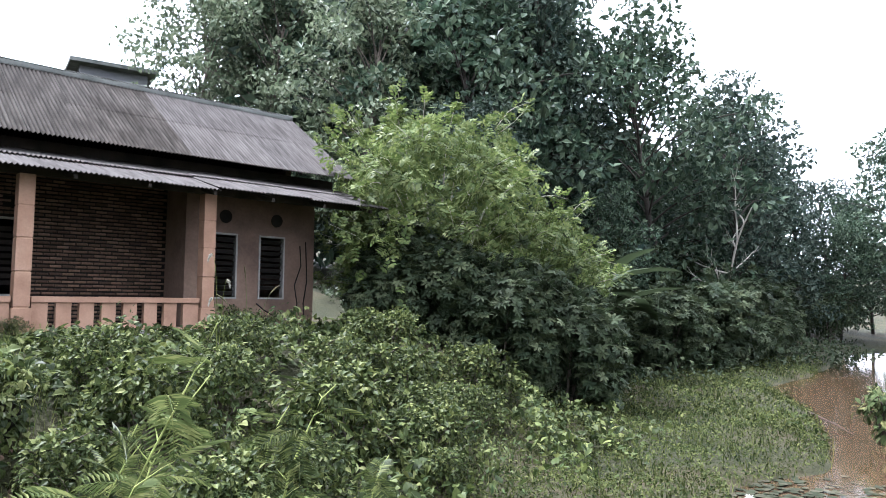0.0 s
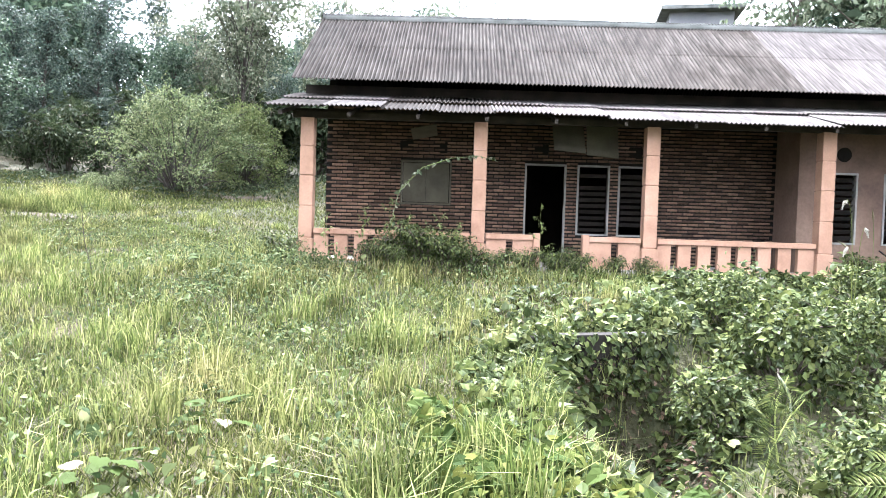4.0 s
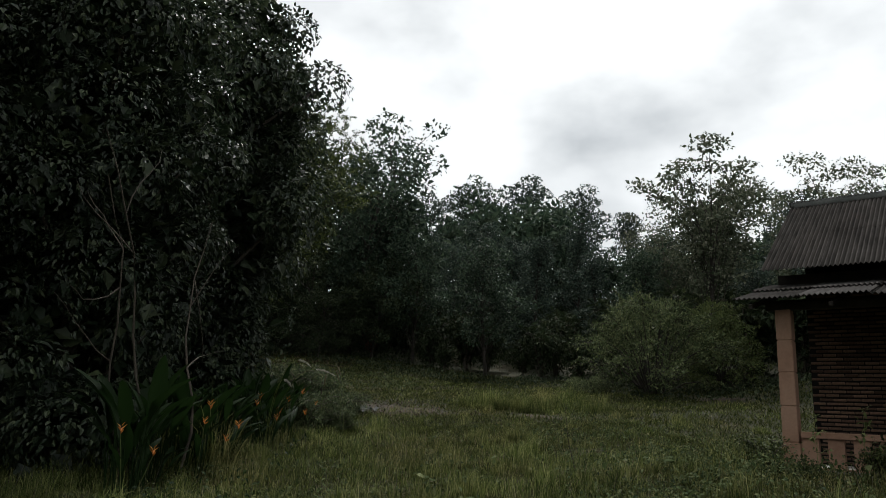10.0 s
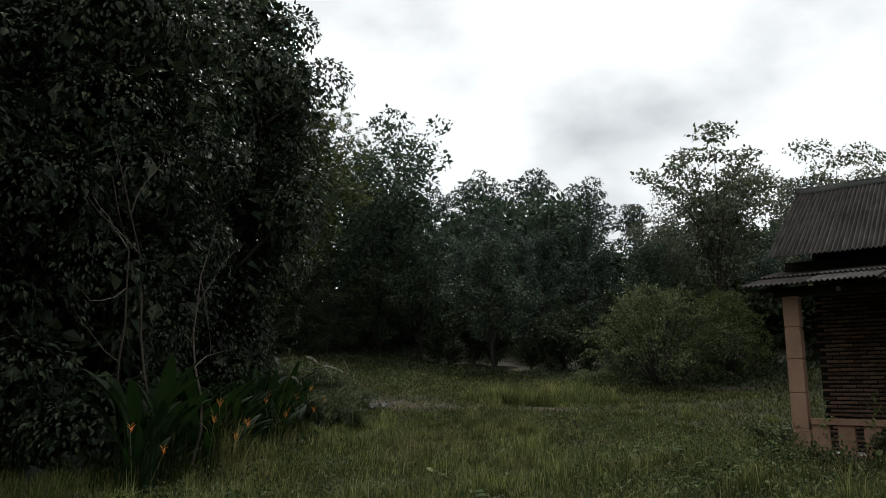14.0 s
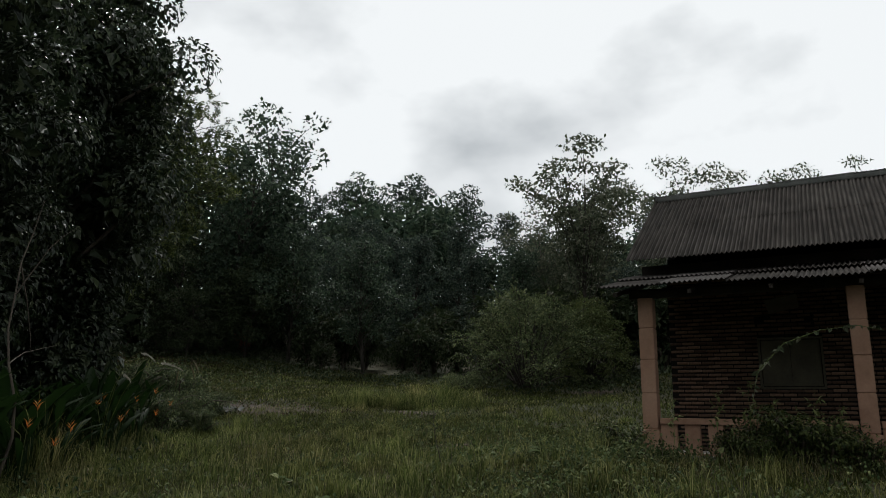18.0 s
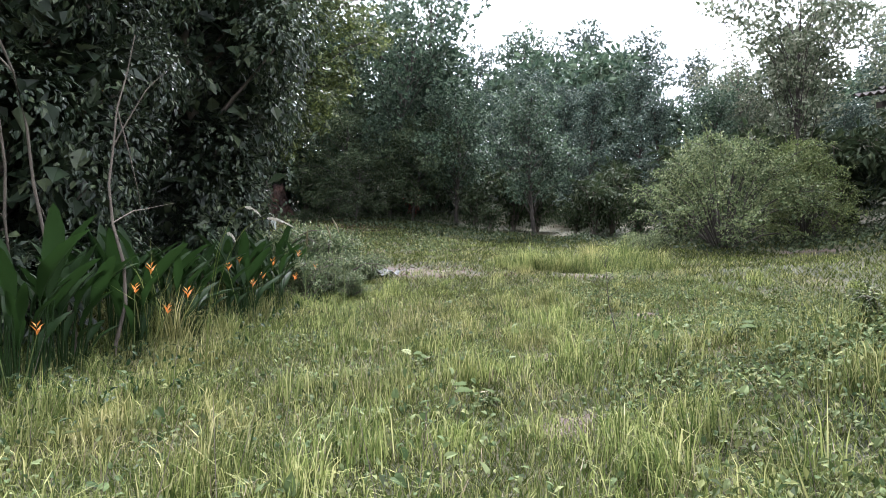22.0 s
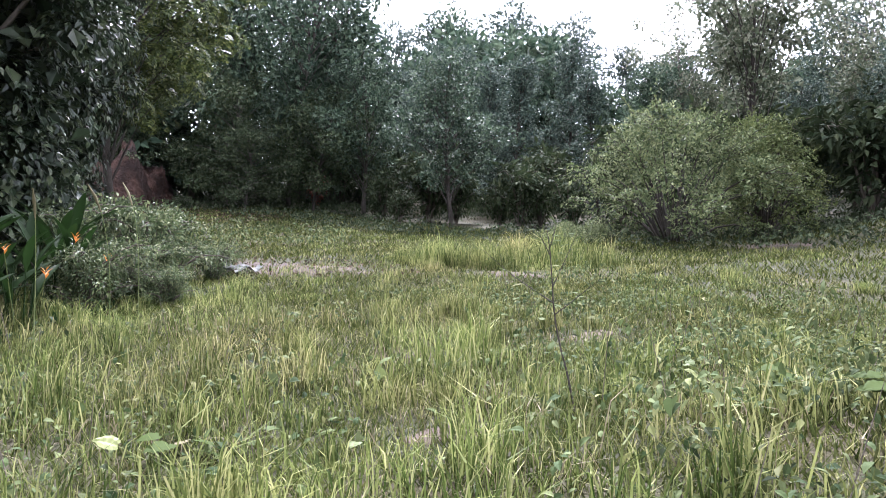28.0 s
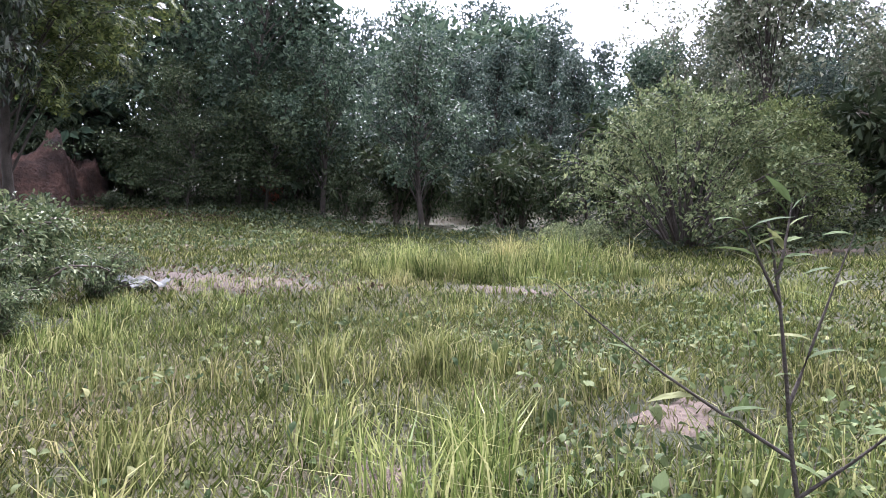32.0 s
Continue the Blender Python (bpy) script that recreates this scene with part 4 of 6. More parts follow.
def make_mound(name, seed, height, spread, clumps, clump_r, leaves, size, mat, label, leaf=None, sprays=24, category="bush", group="", bark=None, flat=0.85, droop=0.6, waist=0.0, spray_leaf=None, long=0.3):
    """A dome of leafy clumps on many stems, with loose leafy sprays reaching out of it."""
    r = np.random.default_rng(seed)
    root = thing(name, 0, 0, 0, label, category, group)
    pieces, cs, rs = [], [], []
    for i in range(clumps):
        u = (i + 0.5) / clumps
        k = clump_r * r.uniform(0.65, 1.25)
        z = 0.35 * k + (height - 1.1 * k) * u ** 0.9
        a = i * 2.4 + r.uniform(-0.5, 0.5)
        rho = max(0.0, spread * math.sqrt(max(0.0, 1 - (z / height) ** 2)) * (1 - waist * (1 - u) ** 2) - 0.8 * k) * r.uniform(0.55, 1.05)
        c = np.array([rho * math.cos(a), rho * math.sin(a), z])
        cs.append(c), rs.append(k)
        s = np.linspace(0, 1, 6)[:, None]
        foot = np.array([0.12 * c[0], 0.12 * c[1], -0.15])
        pieces.append(tube(foot + (c - foot) * s + np.array([0, 0, 0.12 * height]) * np.sin(s * np.pi), np.linspace(0.016 + 0.007 * height, 0.006, 6), 5))
    cs, rs = np.array(cs), np.array(rs)
    body = [shingle_leaves(cs, rs * np.clip(0.6 + 1.1 * cs[:, 2] / height, 0.65, 1.0), leaves, size, r, leaf or leaf_simple(), flat, droop, 0.7, 0.5, 0.45, 0.3, 0.55)]
    for i in range(sprays):
        j = r.integers(0, clumps)
        d = norm(np.array([cs[j][0], cs[j][1], 0.25 * cs[j][2]]) + rand_dir(1, r, 0.5)[0] * 0.8)
        sp, sr = limb(cs[j] + d * rs[j] * 0.6, d, (long + 0.5 * r.random() * long) * spread, 0.012, r, 0.2, 6, -0.06)
        pieces.append(tube(sp, sr, 4))
        m = max(14, leaves // 700)
        t = r.uniform(0.6, 5.99, m)
        k = t.astype(int)
        q = sp[k] + (sp[k + 1] - sp[k]) * (t - k)[:, None]
        body.append(batch(spray_leaf or leaf or leaf_simple(), q, rand_dir(m, r) + d * 0.7, rand_dir(m, r) * 0.4 + np.array([0, 0, 1.0]), size * r.uniform(0.7, 1.3, m)))
    tagged(part("branchwork", mesh_from("branchwork", *joined(pieces), bark or M_BARK, True), None, root), kind="stuff")
    tagged(part("foliage", mesh_from("foliage", *joined(body), mat), None, root), kind="stuff")
    return root


def make_vine_tree(seed, height, radius, leaves, size, label, leaf, profile):
    """A tree smothered by climbers: big shingled domes of leaves over a recessed foot, and hanging strands."""
    r = np.random.default_rng(seed)
    root = thing("vine_clad_tree", 0, 0, 0, label, "tree", "vine-clad trees")
    pts, rad = limb((0, 0, -0.4), (0, 0, 1), height * 0.85, 0.26, r, 0.15, 9, 0.1)
    pieces = [tube(pts, rad, 8)]
    cs, rs = [], []
    for i in range(44):
        u = (i + 0.5) / 44
        z = 0.5 + (height - 1.7) * u
        big = radius * float(np.interp(u, *profile))
        a = i * 2.4 + r.uniform(-0.4, 0.4)
        k = r.uniform(0.75, 1.45)
        rr = max(0.0, big - 0.85 * k) * r.uniform(0.7, 1.05)
        cs.append((rr * math.cos(a), rr * math.sin(a), z)), rs.append(k)
        if i % 2 == 0:
            base = pts[min(8, int(u * 8))]
            pieces.append(tube(np.linspace(base, cs[-1], 4), [0.08, 0.06, 0.04, 0.015], 5))
    part("trunk", mesh_from("trunk", *joined(pieces), M_BARK, True), None, root)
    cs, rs = np.array(cs), np.array(rs)
    body = shingle_leaves(cs, rs, leaves, size, r, leaf, 0.85, 0.6, 0.6, 0.4, 0.35, 0.3, 0.55, 0.03)
    strands = []
    for i in range(30):
        a, j = r.uniform(0, 6.28), r.integers(8, 44)
        top = cs[j] + np.array([math.cos(a), math.sin(a), -0.3]) * rs[j] * 0.9
        ln, m = r.uniform(0.8, 2.6), 34
        s = r.random(m)
        pos = top + np.stack([0.1 * np.sin(s * 5 + a), 0.1 * np.cos(s * 4 + a), -ln * s], -1) + r.normal(size=(m, 3)) * 0.06
        out = np.tile([math.cos(a), math.sin(a), 0.2], (m, 1))
        strands.append(batch(leaf, pos, rand_dir(m, r) * 0.5 + np.array([0, 0, -1.0]) + out * 0.4, out + rand_dir(m, r) * 0.3, size * r.uniform(0.6, 1.1, m)))
    core = crown_leaves(cs * np.array([0.6, 0.6, 1.0]), rs * 1.0, 6000, 0.42, r, leaf_simple(0.7, 0.1), 0.3, 0.2, 1.0)
    tagged(part("inner_leaves", mesh_from("inner_leaves", *core, M_DARK), None, root), kind="stuff")
    part("leaf_curtain", mesh_from("leaf_curtain", *joined([body] + strands), M_DARK), None, root)
    return root


FIRST = set()


def copy_parts(ob, made):
    for c in ob.children:
        d = c.copy()
        scene.collection.objects.link(d)
        d.parent = made
        copy_parts(c, d)


def stand(ob, x, y, s=1.0, sz=None, dz=0.0, turn=None):
    turn = (x * 37.1 + y * 91.7) % 360 if turn is None else turn
    m = Matrix.Translation((x, y, float(ground(x, y)) + dz)) @ Matrix.Rotation(radians(turn), 4, "Z") @ Matrix.Diagonal((s, s, sz or s, 1))
    if ob.name not in FIRST:
        FIRST.add(ob.name)
        ob.matrix_basis = m
        return ob
    made = ob.copy()
    scene.collection.objects.link(made)
    made.matrix_basis = m
    copy_parts(ob, made)
    return made


FT = "forest trees"
A = make_tree("tree", 11, 13.0, 3.9, 1.6, 50, 9500, 0.28, M_FOREST, "tall dark-green broadleaf forest tree with dense crown", clump_r=1.05, group=FT, bark=M_DARKBARK)
A2 = make_tree("tree", 15, 13.0, 3.4, 2.2, 46, 9000, 0.27, M_FOREST2, "tall blue-green broadleaf forest tree with clumped crown", clump_r=0.95, bark=M_DARKBARK, group=FT)
B = make_tree("tree", 12, 13.0, 3.0, 1.4, 46, 8500, 0.25, M_FOREST2, "slender blue-green forest tree with layered crown", clump_r=0.85, bark=M_DARKBARK, shape="cone", group=FT)
C = make_tree("tree", 13, 12.0, 4.2, 4.4, 36, 9500, 0.2, M_PALE, "airy tree with pale greyish leaves and thin trunk", clump_r=1.15, shape="spread", trunk_r=0.11, group="pale trees", flat=0.45, shell=0.1)
C2 = make_tree("tree", 19, 9.4, 2.7, 5.2, 26, 8000, 0.17, M_PALE, "slim forked tree with dark trunk and airy layered crown", clump_r=0.9, shape="spread", trunk_r=0.11, flat=0.4, bark=M_DARKBARK, limb_r=0.2, sway=0.05, shell=0.1)
G = make_tree("tree", 20, 14.0, 3.8, 3.5, 38, 7500, 0.27, M_AIRY, "layered open-crowned tree with grey-green leaves", clump_r=1.2, shape="round", trunk_r=0.15, group=FT, flat=0.4, shell=0.2)
D = make_tree("tree", 14, 14.0, 3.4, 4.0, 40, 6200, 0.29, M_FOREST, "tall forest tree with bare lower trunk", clump_r=1.25, bark=M_DARKBARK, shape="spread", trunk_r=0.15, group=FT)
E = make_tree("tree", 16, 14.0, 4.2, 1.0, 26, 1700, 0.95, M_FOREST, "dense dark forest tree of the wood and of the added screen", clump_r=1.6, group=FT, sides=5, fine=False)
E2 = make_tree("tree", 23, 14.0, 4.2, 1.5, 44, 5200, 0.48, M_FOREST, "dense dark forest tree behind the pond bank", clump_r=1.35, group=FT, sides=5)
A3 = make_tree("tree", 21, 9.4, 2.8, 2.7, 36, 7000, 0.215, M_FOREST, "dark forest tree with a bare trunk foot at the clearing's edge", clump_r=0.8, bark=M_DARKBARK, group=FT, trunk_r=0.14)
H = make_tree("tree", 25, 13.0, 4.6, 5.0, 52, 12000, 0.30, M_VINE, "tall tree with drooping green leaf sprays", leaf=leaf_sprig(), clump_r=1.1, trunk_r=0.15, bark=M_DARKBARK, droop=0.7)
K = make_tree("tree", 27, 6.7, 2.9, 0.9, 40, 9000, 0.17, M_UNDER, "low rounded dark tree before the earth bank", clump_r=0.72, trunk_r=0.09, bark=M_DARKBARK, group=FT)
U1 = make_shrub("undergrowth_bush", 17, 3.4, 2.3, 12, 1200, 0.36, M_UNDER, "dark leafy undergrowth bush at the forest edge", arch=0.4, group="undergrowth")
U2 = make_shrub("undergrowth_bush", 18, 2.2, 2.0, 11, 1300, 0.30, M_CASSAVA, "low dark-green undergrowth bush", arch=0.5, group="undergrowth")

# far side of the field
for ob, x, y, s in ((D, -33, 35, 1.04), (A, -38.6, 33.5, 0.95), (A2, -42.5, 29.5, 0.95), (A, -40.8, 24.5, 0.8), (D, -36.0, 35.5, 0.95), (A, -38.5, 53.0, 1.01), (A2, -35.0, 57.7, 1.06), (A2, -33.2, 63.3, 1.00), (B, -28.7, 67.5, 0.87), (A2, -39.1, 47.4, 0.89), (A2, -29, 41, 0.66), (A, -25, 46, 0.62), (A, -19, 52, 0.62), (B, -31.5, 38.5, 0.62),
                    (B, -16.2, 50, 0.72), (B, -25, 39.5, 0.58), (A, -41, 27, 0.95), (D, -45, 22, 1.05), (A2, -39, 38, 0.72), (B, -22.5, 43, 0.66), (A2, -28, 37, 0.52), (A3, -27.0, 31.5, 0.8), (A3, -21.4, 30.6, 0.72), (B, -22.2, 36.5, 0.6), (D, -31.6, 31.0, 0.86), (B, -17.5, 36, 0.5)):
    stand(ob, x, y, s)
for ob, x, y, s in ((C, -12.6, 40, 0.8), (C, -8.0, 39, 0.86), (C, -4.0, 42, 0.84), (A2, -10, 52, 0.8), (A, -3, 54, 0.8), (B, -13.5, 46, 0.75), (C, 1, 46, 0.8), (C, -14.5, 40, 0.7), (A, -17.5, 44.5, 0.6), (A, -15.8, 36.5, 0.5), (A2, -6.0, 34.5, 0.44), (A, -3.0, 33.5, 0.45), (A2, -9.6, 36.5, 0.4)):
    stand(ob, x, y, s)
# east of the house and along the pond
for ob, x, y, s in ((G, 14.9, 35, 1.0), (G, 18.2, 33, 1.1), (G, 18.5, 25, 1.0), (A2, 21.5, 28, 1.25), (A, 23.0, 22, 1.35), (D, 25.5, 27, 1.3), (B, 27.5, 21, 1.4), (A, 31.5, 18.5, 1.3),
                    (A2, 32.0, 26, 1.2), (A2, 37, 18, 1.05), (A, 40, 21, 1.05), (B, 43.5, 17.8, 0.95), (A2, 47, 20, 0.9), (B, 51, 19, 0.85), (A2, 20, 19.5, 0.75), (A, 26, 17.6, 0.55)):
    stand(ob, x, y, s)
stand(H, -26.8, 19.4, 1.0)
stand(K, -33.6, 28.8, 1.0)
stand(K, -31.0, 27.9, 0.62)
stand(K, -29.4, 30.6, 0.85)


def make_bare_tree(seed, height):
    """A dead tree: a pale trunk that forks again and again, without leaves."""
    r = np.random.default_rng(seed)
    root = thing("dead_tree", 0, 0, 0, "dead tree with pale bare branches by the pond", "tree")
    pts, rad = limb((0, 0, -0.3), (0.1, 0, 1), height, 0.10, r, 0.2, 9, 0.1)
    part("trunk", mesh_from("trunk", *tube(pts, rad, 7), M_PALEBARK, True), None, root)
    for k in (2, 3, 3, 4, 5, 5, 6, 7, 8):
        d = norm(rand_dir(1, r)[0] * np.array([1, 1, 0.3]) + np.array([0, 0, 0.5]))
        bp, br = limb(pts[k], d, height * r.uniform(0.25, 0.5), 0.045, r, 0.3, 7, 0.08)
        pieces = [tube(bp, br, 5)]
        for j in (2, 3, 4, 5, 6):
            tp, tr = limb(bp[j], norm(d + rand_dir(1, r, 0.3)[0]), height * r.uniform(0.08, 0.2), 0.018, r, 0.35, 5, 0.05)
            pieces.append(tube(tp, tr, 4))
        part("branch", mesh_from("branch", *joined(pieces), M_PALEBARK, True), None, root)
    return root


stand(make_bare_tree(77, 7.5), 32.2, 15.6, 1.0)
# across the pond's far end
for ob, x, y, s in ((A, 54.5, 14.6, 1.1), (B, 57, 10.5, 1.2), (A2, 52, 6, 1.0), (A, 61, 18, 0.85), (A2, 58, 20, 0.85), (A, 50, 16.6, 0.6), (B, 49, 1.5, 0.9), (A, 44, -4, 0.95)):
    stand(ob, x, y, s)

# the wood behind them
r5 = np.random.default_rng(55)
for i in range(15):
    x = -50 + 4.0 * i + r5.uniform(-1.5, 1.5)
    for row in range(2):
        stand(E, x + r5.uniform(-2, 2), max(30, 60 - 0.022 * (x + 2) ** 2) + 8 * row + r5.uniform(-2, 2) - (10 if x < -40 else 0), r5.uniform(0.42, 0.68) if x > -26 else r5.uniform(0.6, 0.85))
for i in range(10):
    x = 21 + 3.8 * i + r5.uniform(-1.5, 1.5)
    for row in range(2):
        stand(E2 if row == 0 else E, x + r5.uniform(-2, 2), 31 + 8 * row + r5.uniform(-2, 2) - 0.12 * (x - 11), r5.uniform(1.15, 1.4) if x < 36 else r5.uniform(0.7, 0.85))
# southern trees are unseen, added to block low sky light; the rest close gaps
for x, y in ((-50, 12), (-48, 2), (-45, -8), (-38, -15), (-31, -20), (-24, -21), (-17, -23), (-10, -22), (-4, -24), (3, -22), (10, -24), (18, -25), (27, -26), (44, -20), (-45, 38), (-40, 33), (-48, 30), (-52, 24), (-44, 44), (-38, 39)):
    stand(E2 if y > 10 and x > -49 else E, x, y, r5.uniform(0.8, 1.1) * (0.75 if y > 30 else 1.0))
# undergrowth along both forest edges
for x, y, s in ((-25.2, 30.8, 0.6), (-23.6, 30.0, 0.4), (-22.6, 32.6, 0.7), (-20.0, 32.0, 0.5), (-18.4, 31.0, 0.7), (-16.6, 31.5, 0.6), (-24, 32.5, 0.9), (-19, 33.5, 0.9), (-15.2, 33, 0.8)):
    stand(U1, x, y, s)
for i in range(34):
    u = i / 33
    x = -46 + 44 * u
    y = 20 + 24 * math.sin(u * 1.9) + r5.uniform(-2, 3)
    stand((U1, U2)[i % 3 == 2], x, y + 2, r5.uniform(0.7, 1.25))
for i in range(30):
    x = 13.5 + 1.35 * i + r5.uniform(-0.8, 0.8)
    y = 13.5 + 0.11 * (x - 14) + r5.uniform(-1.2, 2.5) + (3.5 if i % 2 else 0)
    stand((U1, U2)[i % 4 == 0], x, y, r5.uniform(0.8, 1.5))

# ---- the vine-clad thicket west of the clearing ----
V1 = make_vine_tree(41, 14.6, 3.6, 34000, 0.15, "tall tree smothered in dark glossy climbers", leaf_pointed(0.6),
                    ([0.0, 0.14, 0.24, 0.36, 0.52, 0.60, 0.70, 0.84, 0.93, 1.0], [0.55, 0.45, 0.5, 0.92, 0.98, 0.74, 1.05, 1.0, 0.75, 0.25]))
V3 = make_vine_tree(45, 12.4, 3.6, 40000, 0.125, "vine-smothered tree overhanging the flower bed", leaf_pointed(0.55),
                    ([0.0, 0.15, 0.3, 0.42, 0.5, 0.62, 0.8, 1.0], [0.85, 0.75, 0.75, 0.95, 1.0, 0.85, 1.0, 0.35]))
V2 = make_vine_tree(43, 12.4, 3.6, 20000, 0.19, "tall vine-smothered tree with drooping leafy domes", leaf_simple(0.6, 0.1),
                    ([0.0, 0.15, 0.3, 0.5, 0.62, 0.8, 1.0], [0.8, 0.62, 0.9, 1.0, 0.85, 1.0, 0.35]))
for ob, x, y, s, sz, turn in ((V1, -19.3, 12.9, 1.0, 1.0, 40), (V3, -15.9, 7.2, 1.0, 1.0, 0), (V2, -24.4, 13.6, 1.0, 1.05, 130), (V2, -23.8, 15.9, 0.72, 0.95, 20), (V2, -15.8, 1.8, 1.05, 0.95, 200), (V2, -20.5, 8.0, 1.1, 1.2, 70), (V2, -18.6, 4.6, 1.05, 1.1, 300)):
    stand(ob, x, y, s, sz, turn=turn)
thin = thing("dead_tree", -13.2, 7.2, 0.1, "thin grey bare stems leaning out of the thicket", "tree")
rb = np.random.default_rng(4)
for a, ln in ((0.3, 6.5), (0.8, 5.2), (-0.2, 5.8)):
    pts, rad = limb((-13.0 + a, 7.2 + 0.5 * a, -0.1), (0.2 * a + 0.15, -0.1, 1), ln, 0.032, rb, 0.35, 9, 0.1)
    pieces = [tube(pts, rad, 6)]
    for k in (4, 6, 7):
        bp, br = limb(pts[k], rand_dir(1, rb, 0.6)[0], 1.6, 0.013, rb, 0.3, 5, 0.05)
        pieces.append(tube(bp, br, 5))
    V, F = joined(pieces)
    part("stem", mesh_from("stem", V, F, M_BARK, True), None, thin)

# ---- bushes ----
pale_bush = make_mound("bush", 61, 3.9, 3.3, 46, 0.55, 14000, 0.12, M_BUSH, "large rounded grey-green bush with arching sprays", leaf_simple(0.45, 0.08), 170, long=0.2, bark=M_DARKBARK, droop=0.25)
stand(pale_bush, -11.7, 28.3, 1.0)
low_bush = make_mound("bush", 69, 1.3, 2.2, 18, 0.5, 5000, 0.115, M_BUSH, "low trailing grey-green bush at the foot of the larger one", leaf_simple(0.45, 0.08), 40, long=0.3, bark=M_DARKBARK, droop=0.25)
stand(low_bush, -13.9, 26.8, 0.5)
side_bush = make_mound("bush", 62, 4.5, 2.1, 34, 0.6, 12000, 0.13, M_LIGHT, "light yellow-green bush beside the slim tree", leaf_simple(0.45, 0.1), 80, long=0.28, bark=M_DARKBARK, droop=0.25)
stand(side_bush, -9.6, 30.2, 0.82)
stand(C2, -10.5, 32.7, 1.12)
for x, y, s in ((-14.6, 33, 1.1), (-12.6, 34.6, 1.2), (-9.8, 35.2, 1.2), (-7.2, 33.6, 1.1), (-5.4, 32, 1.0), (-3.4, 31, 1.0), (-6.2, 35.5, 1.3)):
    stand(U1, x, y, s)
edge_bush = make_shrub("bush", 63, 1.9, 1.9, 26, 5000, 0.115, M_EDGE, "weedy bush with pale leaves at the clearing's edge", leaf=leaf_pointed(0.45), arch=0.45, fill=0.24, low=0.02, tall=0.3)
for x, y, s in ((-16.2, 14.6, 0.78), (-17.9, 15.6, 0.8), (-14.6, 12.6, 0.55), (-15.1, 13.8, 0.55), (-16.3, 15.9, 0.4), (-14.3, 13.7, 0.32), (-16.9, 13.4, 0.8)):
    stand(edge_bush, x, y, s)
light_shrub = make_mound("bush", 64, 5.6, 4.0, 42, 0.74, 5600, 0.27, M_SHRUB, "bright green tall shrub at the house corner", leaf_sprig(), 90, bark=M_PALEBARK, waist=0.5, long=0.2, droop=0.3)
stand(light_shrub, 11.9, 13.2, 1.0)
stand(light_shrub, 14.2, 12.4, 0.85)
palmate = make_mound("cassava_bush", 65, 3.3, 2.1, 26, 0.7, 3000, 0.235, M_CASSAVA, "dark green shrub with large palmate leaves", leaf_palm(6, 240, 0.34), 8, group="palmate shrubs", flat=0.8, droop=0.5)
for x, y, s in ((12.4, 10.9, 0.9), (13.9, 10.6, 0.85), (10.6, 12.6, 0.75), (11.0, 11.7, 0.7), (9.9, 12.7, 0.55), (11.4, 10.5, 0.7), (12.8, 9.9, 0.75), (23.5, 13.6, 0.9), (26.5, 13.6, 1.0), (29.5, 14.0, 1.1), (32.5, 14.6, 1.1), (36, 15.4, 1.1)):
    stand(palmate, x, y, s)

# banana plants
def make_banana(seed, h):
    r = np.random.default_rng(seed)
    root = thing("banana_plant", 0, 0, 0, "banana plant with torn broad leaves", "banana plant", "banana plants")
    V, F = tube([(0, 0, -0.2), (0.03, 0, h * 0.3), (0, 0.04, h * 0.62)], [0.14, 0.12, 0.07], 10)
    part("stem", mesh_from("stem", V, F, M_STEM, True), None, root)
    for i in range(8):
        a, up = i * 2.4 + r.uniform(-0.3, 0.3), r.uniform(0.3, 1.5)
        V, F = batch(leaf_paddle(0.3, r.uniform(0.3, 0.8)), [(0, 0.02, h * 0.6)], [(math.cos(a), math.sin(a), up)], [(-math.cos(a) * up, -math.sin(a) * up, 1)], [h * r.uniform(0.5, 0.68)])
        part("leaf", mesh_from("leaf", V, F, M_CASSAVA, True), None, root)
    return root


banana = make_banana(71, 3.6)
for x, y, s in ((18.4, 13.0, 1.25), (20.0, 13.6, 1.0)):
    stand(banana, x, y, s)

